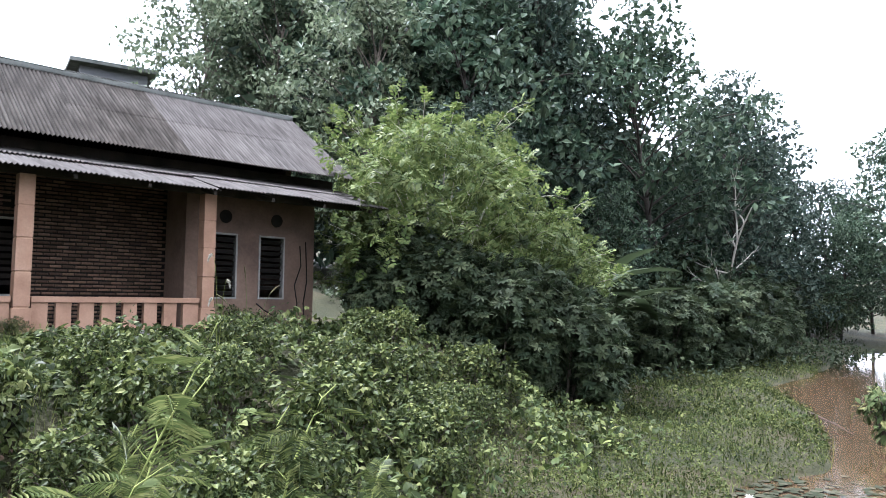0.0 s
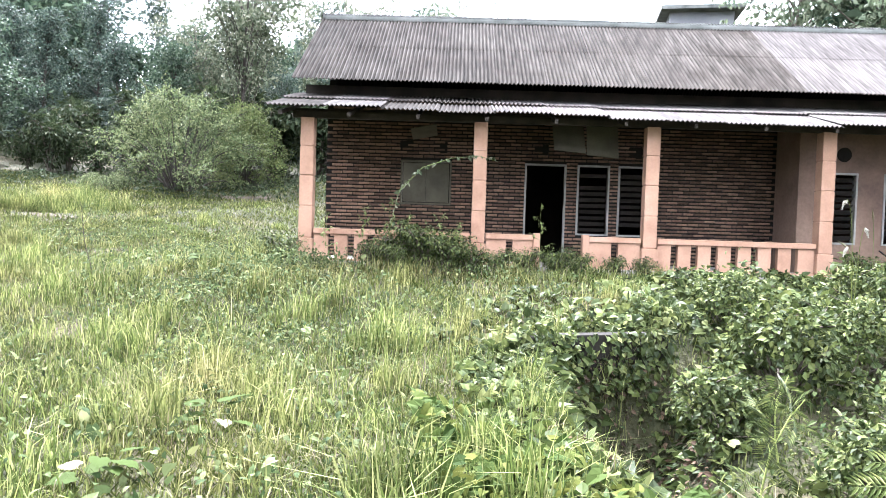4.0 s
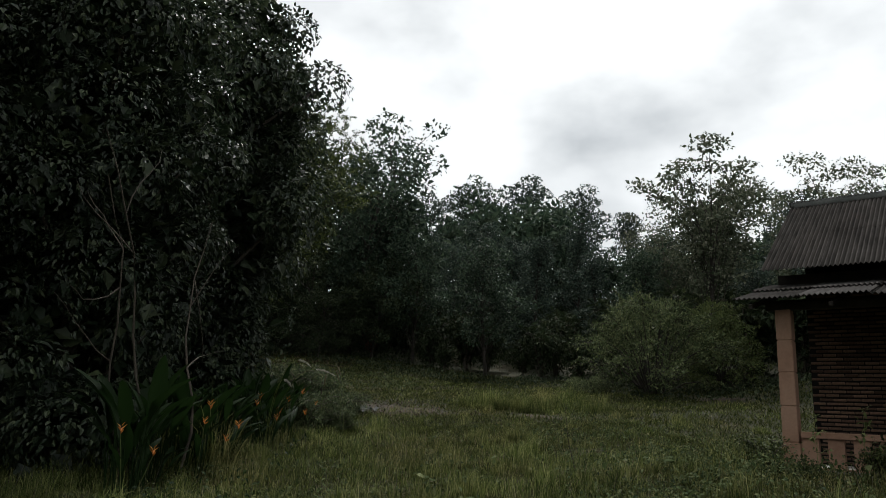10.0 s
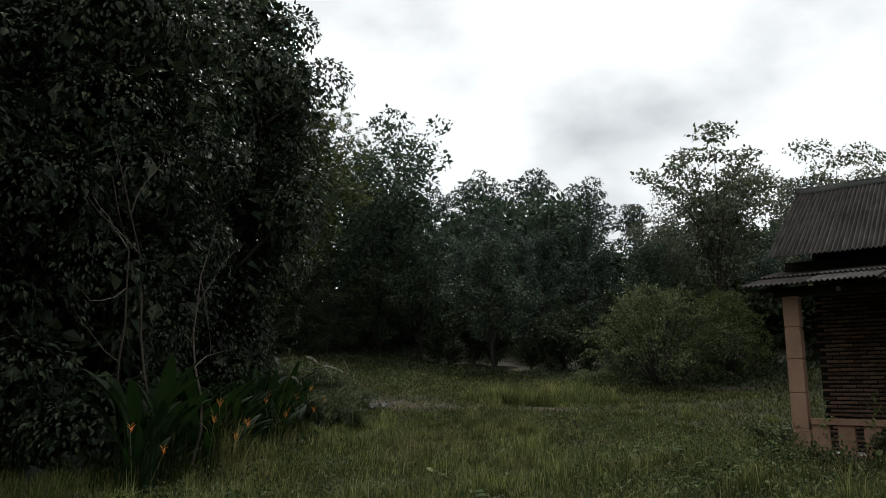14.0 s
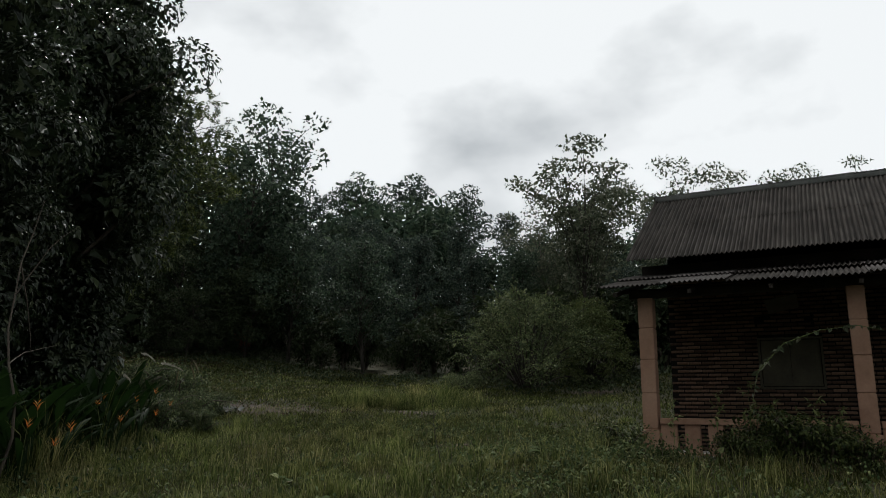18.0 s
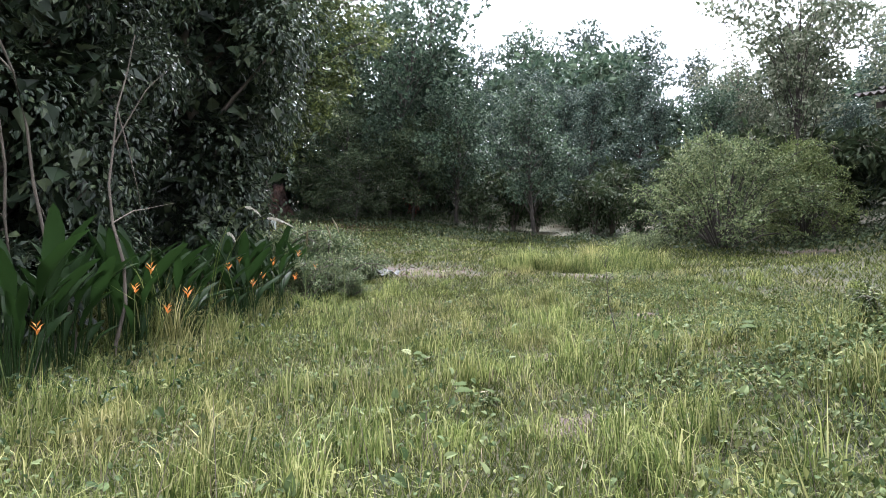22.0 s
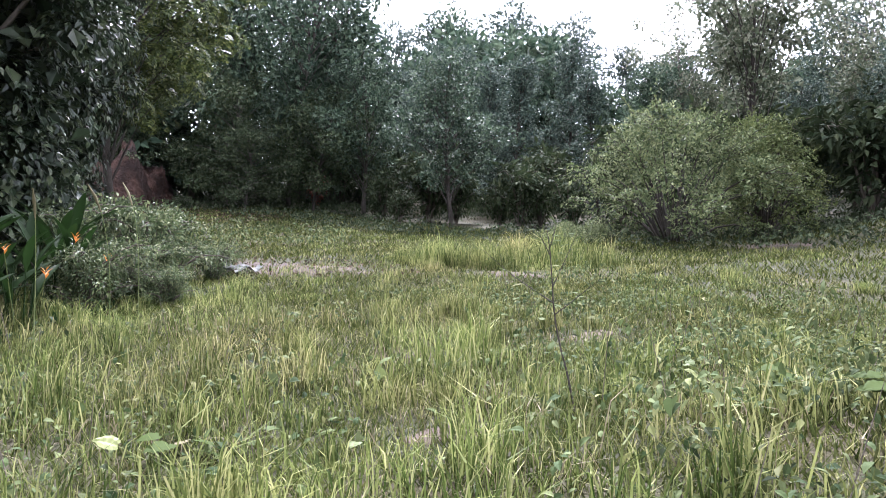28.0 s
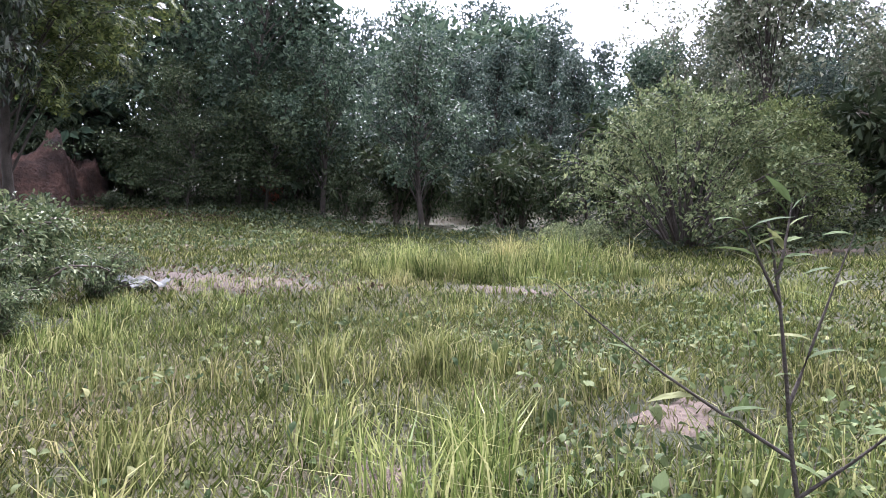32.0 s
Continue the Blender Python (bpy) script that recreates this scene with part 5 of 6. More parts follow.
# heliconia with orange bracts
def make_heliconia(seed, flower):
    r = np.random.default_rng(seed)
    root = thing("heliconia", 0, 0, 0, "dark paddle-leaved plant with orange bracts" if flower else "dark paddle-leaved plant without flowers", "plant", "heliconia clump")
    for i in range(8):
        a, lean = i * 2.4 + r.uniform(-0.4, 0.4), r.uniform(0.05, 0.42)
        h = r.uniform(0.45, 1.25)
        base = np.array([0.18 * math.cos(a), 0.18 * math.sin(a), 0])
        top = base + np.array([lean * 0.6 * math.cos(a), lean * 0.6 * math.sin(a), h])
        stalk = tube([base - [0, 0, 0.1], (base + top) / 2, top], [0.018, 0.015, 0.01], 5)
        blade = batch(leaf_paddle(0.24, 0.2 + 0.5 * r.random()), [top], [(lean * math.cos(a), lean * math.sin(a), 0.75)], [(-0.8 * math.cos(a + r.uniform(-1.2, 1.2)), -0.8 * math.sin(a + r.uniform(-1.2, 1.2)), 0.4)], [r.uniform(0.6, 1.05)])
        V, F = joined([stalk, blade])
        part("leaf", mesh_from("leaf", V, F, M_HELI, True), None, root)
    if flower:
        for i in range(2):
            a = -0.45 + 0.9 * (i - 0.5) + r.uniform(-0.3, 0.3)
            p, q = np.array([0.25 * math.cos(a), 0.25 * math.sin(a), 0]), np.array([0.95 * math.cos(a), 0.95 * math.sin(a), r.uniform(0.75, 1.6)])
            stem = part("flower_stem", mesh_from("flower_stem", *tube([p, (p + q) / 2, q], [0.012, 0.011, 0.009], 5), M_STEM), None, root)
            n = 6
            k = np.arange(n)
            V, F = batch(leaf_simple(0.26, 0.06), q[None] + np.array([0, 0, 0.03])[None] * k[:, None], np.stack([np.cos(k * 2.6), np.sin(k * 2.6), 0.8 + 0.1 * k], -1), np.tile([0, 0, 1.0], (n, 1)), 0.21 - 0.014 * k)
            part("flower_head", mesh_from("flower_head", V, F, M_FLOWER), None, stem, "orange pointed bracts")
    return root


H1, H2 = make_heliconia(81, True), make_heliconia(82, False)
H3 = make_heliconia(83, False)
rh = np.random.default_rng(84)
for i in range(30):
    u, back = i / 29, 1.9 * rh.random()
    x, y = -10.5 - 4.3 * u - 0.85 * back + rh.uniform(-0.2, 0.2), 5.5 + 6.9 * u + 0.5 * back + rh.uniform(-0.3, 0.3)
    front = back < 0.75
    stand((H1, H2)[i % 2] if front else H3, x, y, rh.uniform(0.62, 0.85) * (1 - 0.15 * u) if front else rh.uniform(0.85, 1.15) * (1 - 0.25 * u), turn=rh.uniform(-35, 35) if front else rh.uniform(0, 360))

# ---- ground cover ----
PATH = np.array([(0.6, -1), (0, 0), (-0.9, 1.4), (-2.9, 4.6), (-4.7, 8.0), (-6.7, 10.3), (-9.5, 14.5)])


def path_distance(x, y):
    return np.abs(side_of(PATH, x, y))


def blades(n, x, y, h, w, r, lean=0.6):
    """Grass blades of two bending segments on the ground at x, y."""
    z = ground(x, y)
    a, b = r.uniform(0, 2 * np.pi, n), r.uniform(0, 2 * np.pi, n)
    o = np.zeros(n)
    side = np.stack([np.cos(a), np.sin(a), o], -1) * (w / 2)[:, None]
    bend = r.uniform(0.05, 1.0, n)
    out = np.stack([np.cos(b), np.sin(b), o], -1) * (h * bend * lean)[:, None]
    base = np.stack([x, y, z - 0.02], -1)
    mid = base + out * 0.45 + np.stack([o, o, h * 0.6], -1)
    tip = base + out * 1.5 + np.stack([o, o, h * (1.0 - 0.35 * bend)], -1)
    V = np.stack([base - side, base + side, mid - side * 0.8, mid + side * 0.8, tip], 1).reshape(-1, 3)
    k = (np.arange(n) * 5)[:, None, None]
    F = (np.array([(0, 1, 3), (0, 3, 2), (2, 3, 4)])[None] + k).reshape(-1, 3)
    return V, F


HOUSE_BOX = (-3.7, 9.1, 13.0, 20.2)


def clear_of_house(x, y):
    a, b, c, d = HOUSE_BOX
    return ~((x > a) & (x < b) & (y > c) & (y < d))


BARE = [(-16.3, 17.9, 3.2, 1.5, 1.2), (-8.8, 27.3, 1.8, 0.9, 1.3), (-8.0, 15.0, 0.4, 0.6, 1.2), (-9.0, 13.2, 0.45, 0.4, 1.0), (-11.6, 19.3, 1.1, 0.5, 1.0), (-7.3, 11.3, 0.4, 0.4, 1.0), (-5.6, 9.0, 0.4, 0.7, 0.8)]


def dry_place(x, y):
    """How bare and dry the ground is, from 0 to 1."""
    v = 0.5 + 0.5 * lumps(x, y, 0.9, 4.0)
    bare = sum(k * np.exp(-(((x - cx) / rx) ** 2 + ((y - cy) / ry) ** 2)) for cx, cy, rx, ry, k in BARE)
    return np.clip(bare * 1.1 + 0.6 * np.maximum(v - 0.58, 0) / 0.42, 0, 1)


def grass(name, n, x0, x1, y0, y1, h0, h1, w, mat, label, seed, where, clump=0.0, lean=0.65):
    r = np.random.default_rng(seed)
    x, y = r.uniform(x0, x1, n), r.uniform(y0, y1, n)
    if clump:
        k = n // 90
        cx, cy = r.uniform(x0, x1, k), r.uniform(y0, y1, k)
        pick = r.integers(0, k, n)
        x, y = cx[pick] + r.normal(size=n) * clump, cy[pick] + r.normal(size=n) * clump
    keep = clear_of_house(x, y) & where(x, y, r)
    x, y = x[keep], y[keep]
    n = len(x)
    tall = 0.42 + 1.15 * np.clip(0.45 + 0.55 * lumps(x, y, 1.3, 1.0) + 0.45 * lumps(x, y, 4.1, 2.0), 0, 1.2)
    h = r.uniform(h0, h1, n) * tall * (1 - 0.5 * step(12.5, 16.5, y - 0.2 * x - 2 + 0.8 * lumps(x, y, 0.8, 3.0)) * (mat is not M_LUSH) * (label.find("tussock") < 0))
    V, F = blades(n, x, y, h, w * r.uniform(0.6, 1.3, n), r, lean)
    return tagged(new(name, mesh_from(name, V, F, mat)), label, "grass", kind="stuff")


def on_field(x, y):
    return side_of(EDGE, x, y) < 0.6


def near(x, y):
    return path_distance(x, y) < 9.0 + 1.6 * lumps(x, y, 1.7, 2.0) + 0.9 * np.sin(x * 37.0 + y * 91.0)


grass("grass", 180000, -17, 3, -2, 22.5, 0.10, 0.30, 0.0095, M_GRASS, "long bright green grass blades", 21, lambda x, y, r: on_field(x, y) & near(x, y) & (r.random(len(x)) > 0.6 * dry_place(x, y)))
grass("grass", 44000, -16, 2, -1, 22, 0.25, 0.55, 0.011, M_GRASS, "taller tufts of green grass", 22, lambda x, y, r: on_field(x, y) & near(x, y) & (np.hypot(x, y) > 1.2), 0.11, 0.6)
grass("dry_grass", 60000, -17, 2, -2, 22.5, 0.10, 0.32, 0.008, M_DRY, "straw-coloured dry grass blades", 23, lambda x, y, r: on_field(x, y) & near(x, y) & (np.hypot(x, y) > 4.5) & (r.random(len(x)) < 0.35 + dry_place(x, y)), 0.0, 0.9)
grass("grass", 120000, -32, 3, 5, 31, 0.12, 0.30, 0.022, M_GRASS, "meadow grass across the clearing", 24, lambda x, y, r: on_field(x, y) & ~near(x, y) & (r.random(len(x)) > 0.9 * dry_place(x, y)) & (r.random(len(x)) > 0.95 * step(26.0, 28.5, y + 0.8 * lumps(x, y, 0.6))))
grass("dry_grass", 34000, -40, 2, 8, 34, 0.08, 0.26, 0.016, M_DRY, "dry straw grass in the clearing", 25, lambda x, y, r: on_field(x, y) & ~near(x, y) & (r.random(len(x)) < 0.35 + dry_place(x, y)), 0.0, 0.9)
grass("grass", 80000, 0, 32, -6, 20, 0.08, 0.24, 0.016, M_LUSH, "low grass on the pond bank", 26, lambda x, y, r: (side_of(EDGE, x, y) > 1.5) & (side_of(SHORE, x, y) < 0.3))
grass("grass", 26000, -17.5, -8.5, 19, 23.5, 0.3, 0.72, 0.013, M_GRASS, "tall tussock of reedy grass", 27, lambda x, y, r: np.abs(y - 20.9 - 0.25 * (x + 13)) < 1.0 * np.sqrt(np.maximum(0, 1 - ((x + 12.9) / 2.5) ** 2)), 0.2)


def grass_mat(n, x0, x1, y0, y1, seed, where, wide=0.008):
    """Short single-triangle blades that cover the soil between the longer grass."""
    r = np.random.default_rng(seed)
    x, y = r.uniform(x0, x1, n), r.uniform(y0, y1, n)
    keep = clear_of_house(x, y) & where(x, y, r)
    x, y = x[keep], y[keep]
    n = len(x)
    a, b, h = r.uniform(0, 2 * np.pi, n), r.uniform(0, 2 * np.pi, n), r.uniform(0.05, 0.14, n)
    base = np.stack([x, y, ground(x, y) - 0.01], -1)
    side = np.stack([np.cos(a), np.sin(a), 0 * a], -1) * wide
    tip = base + np.stack([np.cos(b) * h * 0.9, np.sin(b) * h * 0.9, h], -1)
    V = np.stack([base - side, base + side, tip], 1).reshape(-1, 3)
    return tagged(new("grass", mesh_from("grass", V, np.arange(3 * n).reshape(-1, 3), M_MAT)), "short matted grass covering the soil", "grass", kind="stuff")


grass_mat(260000, -15, 2, 1, 20, 29, lambda x, y, r: on_field(x, y) & (path_distance(x, y) < 5.0) & (r.random(len(x)) > 0.75 * dry_place(x, y)))
grass_mat(150000, -34, 2, 5, 31, 30, lambda x, y, r: on_field(x, y) & (path_distance(x, y) > 4.5) & (r.random(len(x)) > 0.8 * dry_place(x, y)), 0.022)


def dirt_patch(x, y, rx, ry, seed):
    """Bare earth with an uneven outline, draped on the ground."""
    n, rings = 40, 7
    a = np.linspace(0, 2 * np.pi, n, endpoint=False)
    edge = 1 + 0.22 * np.sin(3 * a + seed) + 0.14 * np.sin(7 * a + 2.1 * seed) + 0.08 * np.sin(13 * a + seed)
    q = np.linspace(0.03, 1, rings)[:, None] * edge[None]
    X, Y = x + rx * q * np.cos(a), y + ry * q * np.sin(a)
    Z = ground(X, Y) + 0.028 * (1 - np.linspace(0, 1, rings)[:, None] ** 4) + 0.004
    k = np.arange(rings - 1)[:, None] * n + np.arange(n)[None]
    k2 = np.arange(rings - 1)[:, None] * n + (np.arange(n)[None] + 1) % n
    F = np.stack([k, k2, k2 + n, k + n], -1).reshape(-1, 4)[:, ::-1]
    return tagged(new("dirt_patch", mesh_from("dirt_patch", np.stack([X, Y, Z], -1).reshape(-1, 3), F, M_DIRT, True)), "bare pinkish dirt showing through the grass", "ground", kind="structure")


for i, (cx, cy, rx, ry, k) in enumerate(BARE):
    dirt_patch(cx, cy, rx * 0.55, ry * 0.55, i * 1.7)

# creepers on the slope
def creepers(name, n, x0, x1, y0, y1, size, mat, label, seed, where, leaf, lift=0.25, category="creeper"):
    r = np.random.default_rng(seed)
    x, y = r.uniform(x0, x1, n), r.uniform(y0, y1, n)
    keep = clear_of_house(x, y) & where(x, y, r)
    x, y = x[keep], y[keep]
    n = len(x)
    mound = 0.5 + 0.5 * lumps(x, y, 1.6, 3.0)
    low_edge = (0.25 + 0.75 * step(0.4, 1.2, np.abs(side_of(TRENCH, x, y)))) * np.where(y < 8.2, 0.25 + 0.75 * step(1.0, 2.6, np.abs(side_of(EDGE, x, y) - 0.2)), 1.0)
    z = ground(x, y) + lift * low_edge * mound * r.uniform(0.25, 1.0, n) + 0.03
    e = 0.15
    gx, gy = (ground(x + e, y) - ground(x - e, y)) / (2 * e), (ground(x, y + e) - ground(x, y - e)) / (2 * e)
    nrm = norm(np.stack([-gx, -gy, np.ones(n)], -1))
    up = norm(nrm + rand_dir(n, r) * 0.55)
    fwd = rand_dir(n, r) + np.stack([-gx, -gy, -0.3 * np.ones(n)], -1)
    V, F = batch(leaf, np.stack([x, y, z], -1), fwd, up, size * r.uniform(0.55, 1.4, n))
    return tagged(new(name, mesh_from(name, V, F, mat)), label, category, kind="stuff")


def slope_zone(x, y, r):
    d = side_of(EDGE, x, y)
    hollow = step(0.55, 0.28, np.abs(side_of(TRENCH, x, y)))
    return (d > -0.9) & (r.random(len(x)) > step(3.4, 6.0, d)) & (np.hypot(x, y) > 1.9) & (r.random(len(x)) > 0.97 * hollow) & (lumps(x, y, 3.1, 8.0) + 0.5 * lumps(x, y, 7.5, 1.0) > -0.12)


creepers("creeper", 30000, 0, 12, 2, 13, 0.1, M_VINE, "green creeper leaves smothering the slope", 31, lambda x, y, r: slope_zone(x, y, r) & (lumps(x, y, 0.9, 6.0) + r.normal(size=len(x)) * 0.12 > -0.25), leaf_heart(), 0.75)
creepers("creeper", 30000, 0, 12, 1.5, 13, 0.062, M_LUSH, "fine-leaved creeping weeds on the slope", 47, lambda x, y, r: slope_zone(x, y, r) & (r.random(len(x)) < 0.75), leaf_simple(0.5), 0.7)
creepers("creeper", 8000, 0, 12, 2, 13, 0.10, M_WEED, "narrow-leaved weeds through the creeper", 35, slope_zone, leaf_oval(0.35), 0.9)
creepers("creeper", 8000, -1, 10, 7, 12.9, 0.10, M_VINE, "creeper over the bank before the house", 32, lambda x, y, r: (np.abs(side_of(TRENCH, x, y)) > 0.5) & (side_of(EDGE, x, y) > -2.0) & (side_of(EDGE, x, y) < np.where(x < 2.4, -0.3, 0.8)) & (np.hypot((x - 0.95) / 0.7, (y - 8.5) / 0.75) > 1) & ((x > 0.2) | (y > 8.8)), leaf_heart(), 0.26)
creepers("creeper", 1100, -0.8, 2.4, 1.6, 4.6, 0.115, M_VINE, "large bright heart-shaped creeper leaves", 36, lambda x, y, r: (side_of(EDGE, x, y) > -1.6) & (np.hypot(x, y) > 1.7) & (y < 3.9), leaf_heart(), 0.5)
creepers("creeper", 1500, -0.4, 1.6, 4.6, 8.6, 0.135, M_VINE, "large creeper leaves hanging over the wall into the trench", 56, lambda x, y, r: (np.abs(side_of(TRENCH, x, y)) > 0.22) & (side_of(TRENCH, x, y) * side_of(TRENCH, np.array([0.0]), np.array([7.0]))[0] > 0), leaf_heart(), 0.3)
creepers("weeds", 17000, -12, 3, -2, 17, 0.06, M_WEED, "small broad-leaved weeds among the grass", 33, lambda x, y, r: on_field(x, y) & (lumps(x, y, 0.8, 7.0) > -0.1), leaf_oval(0.6), 0.28, "weeds")
creepers("weeds", 26000, -8, -1.5, 8.5, 17.5, 0.06, M_WEED, "dense leafy weeds by the veranda corner", 37, lambda x, y, r: r.random(len(x)) < 1.1 * np.exp(-(((x + 3.9) / 1.5) ** 2 + ((y - 12.6) / 2.2) ** 2)) * (0.35 + 0.65 * (lumps(x, y, 2.2, 5.0) > -0.1)), leaf_oval(0.5), 0.6, "weeds")
creepers("leaf_litter", 4200, -24, -12, 15, 25, 0.075, M_LITTER, "fallen brown leaves on bare ground", 38, lambda x, y, r: np.hypot((x + 16.3) / 3.2, (y - 18) / 1.6) < 1, leaf_oval(0.5), 0.04, "litter")

# red earth bank west of the trees
def earth_bank():
    n, m = 110, 34
    u, v = np.meshgrid(np.linspace(0, 1, n), np.linspace(0, 1, m))
    x, y = -30.5 - 6.3 * u - 2.8 * v + 0.4 * np.sin(u * 19), 13.4 + 15.6 * u + 1.2 * v + 0.3 * np.sin(u * 27 + v * 3)
    h = (2.5 + 0.2 * np.sin(u * 37) + 0.15 * np.sin(u * 71 + 1)) * (1 - step(0.86, 1.0, u)) * (0.8 + 0.22 * np.sin(u * 11) + 0.12 * np.sin(u * 29))
    z = ground(x, y) - 0.3 + h * step(0.0, 0.55, v) + (0.35 + 0.65 * step(0.0, 0.3, v)) * (0.45 * lumps(x * 1.9, y * 2.1, 1.0) + 0.28 * lumps(x * 5, y * 4.3, 1.0) + 0.12 * lumps(x * 11, y * 9, 1.0, 3.0))
    k = np.arange(m - 1)[:, None] * n + np.arange(n - 1)[None]
    F = np.stack([k, k + 1, k + n + 1, k + n], -1).reshape(-1, 4)
    return mesh_from("earth_bank", np.stack([x, y, z], -1).reshape(-1, 3), F, M_RED, True)


tagged(new("earth_bank", earth_bank()), "bare red earth bank behind the trees", "bank", kind="structure")
for x, y, s in ((-33.6, 15.5, 0.8), (-35.0, 18.0, 0.7), (-36.2, 20.6, 0.7), (-37.4, 23.4, 0.6), (-38.2, 25.6, 0.7), (-39.0, 27.6, 0.7)):
    stand(U2, x, y, s, dz=1.9)
for x, y, s in ((-32.4, 25.6, 0.3), (-31.2, 19.2, 0.35), (-31.2, 22.4, 0.3)):
    stand(U2, x, y, s)

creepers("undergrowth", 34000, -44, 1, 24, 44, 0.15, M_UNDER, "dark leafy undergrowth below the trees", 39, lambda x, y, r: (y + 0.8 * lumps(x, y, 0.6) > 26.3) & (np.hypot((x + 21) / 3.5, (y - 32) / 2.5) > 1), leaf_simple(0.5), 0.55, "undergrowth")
creepers("undergrowth", 9000, 11, 46, 11.5, 26, 0.22, M_CASSAVA, "dark leafy undergrowth along the wood by the pond", 40, lambda x, y, r: side_of(EDGE, x, y) > 0.5, leaf_oval(0.5), 0.9, "undergrowth")
grass("grass", 1300, -2.2, 1.2, 1.6, 4.2, 0.3, 0.6, 0.014, M_GRASS, "tall fresh grass at the bank's edge", 28, lambda x, y, r: (side_of(EDGE, x, y) > -1.8) & (side_of(EDGE, x, y) < 0.3) & (np.hypot(x, y) > 1.6), 0.12, 0.7)

creepers("weeds", 100000, 2.5, 15, -1, 13, 0.06, M_LUSH, "lush low leafy weeds on the pond bank", 42, lambda x, y, r: (side_of(EDGE, x, y) > 2.0) & (side_of(SHORE, x, y) < 0.2) & (r.random(len(x)) < np.exp(-np.hypot(x - 6, y - 5) / 18)), leaf_simple(0.5), 0.22, "weeds")
creepers("weeds", 60, -2.4, 0.0, 2.2, 4.4, 0.085, M_WEED, "large pale glossy leaves in the grass", 43, lambda x, y, r: np.hypot(x, y) > 1.8, leaf_heart(0.8), 0.6, "weeds")
creepers("creeper", 2600, -0.3, 3.4, 8.6, 11.2, 0.10, M_LIGHT, "yellow-green creeper along the wall top", 44, lambda x, y, r: (np.abs(side_of(EDGE, x, y) + 0.45) < 0.4) & (np.hypot((x - 1.0) / 0.6, (y - 8.6) / 0.5) > 1), leaf_heart(), 0.3)
creepers("weeds", 2600, -15, -7.5, 4, 13.5, 0.10, M_HELI, "dark weeds at the foot of the thicket", 45, lambda x, y, r: np.abs((x + 8.6) * 0.79 + (y - 4.4) * 0.61) < 0.8, leaf_oval(0.4), 0.5, "weeds")
creepers("weeds", 6000, -31, -20, 14, 27, 0.11, M_WEED, "weeds before the foot of the earth bank", 46, lambda x, y, r: (np.abs((x + 25) * 0.8 - (y - 20.5) * 0.6) < 3.2) & (np.abs((x + 25) * 0.6 + (y - 20.5) * 0.8) < 5.5) & (lumps(x, y, 1.1, 4.0) > -0.3), leaf_oval(0.5), 0.6, "weeds")

heap = make_mound("weed_heap", 68, 1.0, 0.95, 15, 0.27, 2600, 0.088, M_VINE, "heap of creepers and weeds on the slope", leaf_simple(0.7, 0.1), 14, category="creeper", group="creeper heaps", long=0.25)
for x, y, s in ((2.25, 7.9, 0.8), (6.6, 7.5, 0.9), (7.6, 9.3, 1.0), (8.6, 8.6, 0.7), (3.1, 8.3, 1.0), (4.4, 9.2, 0.9), (5.6, 8.2, 1.1), (4.0, 6.6, 0.8), (6.6, 9.6, 0.9), (7.4, 8.4, 0.8), (5.2, 10.3, 0.8), (3.0, 9.8, 0.8), (2.7, 5.6, 0.7), (8.3, 10.6, 0.9), (6.2, 6.8, 0.55), (2.4, 3.3, 0.5), (9.6, 9.6, 0.9)):
    stand(heap, x, y, s)
for x, y, s in ((-6, 36, 1.1), (-3.5, 37, 1.0), (-8.5, 41, 1.2), (-1, 35, 1.0), (-13.5, 39, 1.1)):
    stand(U1, x, y, s)

creepers("weeds", 26000, 14, 34, 3, 16, 0.11, M_LUSH, "lush weeds along the far bank", 48, lambda x, y, r: (side_of(SHORE, x, y) < 0.2) & (side_of(EDGE, x, y) > 2.0), leaf_simple(0.5), 0.3, "weeds")
# leaves hanging down the concrete wall
rw = np.random.default_rng(49)
n = 680
wx_, wz_ = rw.uniform(-0.9, 0.95, n), rw.random(n) ** 1.5
keep = rw.random(n) > 0.8 * np.exp(-((wx_ + 0.15) / 0.3) ** 2)
wx_, wz_ = wx_[keep], wz_[keep]
n = len(wx_)
pos = np.stack([1.1 + 0.953 * wx_ + 0.04, 8.70 + 0.30 * wx_ - 0.06 - 0.25 * rw.random(n) * wz_, 0.42 - 0.75 * wz_], -1)
V, F = batch(leaf_heart(0.85), pos, rand_dir(n, rw) * 0.9 + np.array([0.1, -0.5, -0.8]), rand_dir(n, rw) * 0.6 + np.array([0.2, -1.0, 0.5]), rw.uniform(0.05, 0.105, n))
tagged(new("creeper", mesh_from("creeper", V, F, M_VINE)), "heart-shaped creeper leaves hanging over the concrete", "creeper", kind="stuff")

creepers("leaf_litter", 6000, -34, -22, 19, 30, 0.12, M_LITTER, "brown leaf litter below the earth bank", 50, lambda x, y, r: np.hypot((x + 31.0) / 4.2, (y - 25.5) / 4.2) < 1, leaf_simple(0.5), 0.06, "litter")
creepers("weeds", 1500, -10, 0, 2, 17, 0.085, M_WEED, "larger greyish weed leaves in the grass", 51, lambda x, y, r: on_field(x, y) & (np.hypot(x, y) > 1.8) & (lumps(x, y, 1.4, 9.0) > 0.1), leaf_heart(0.75), 0.4, "weeds")
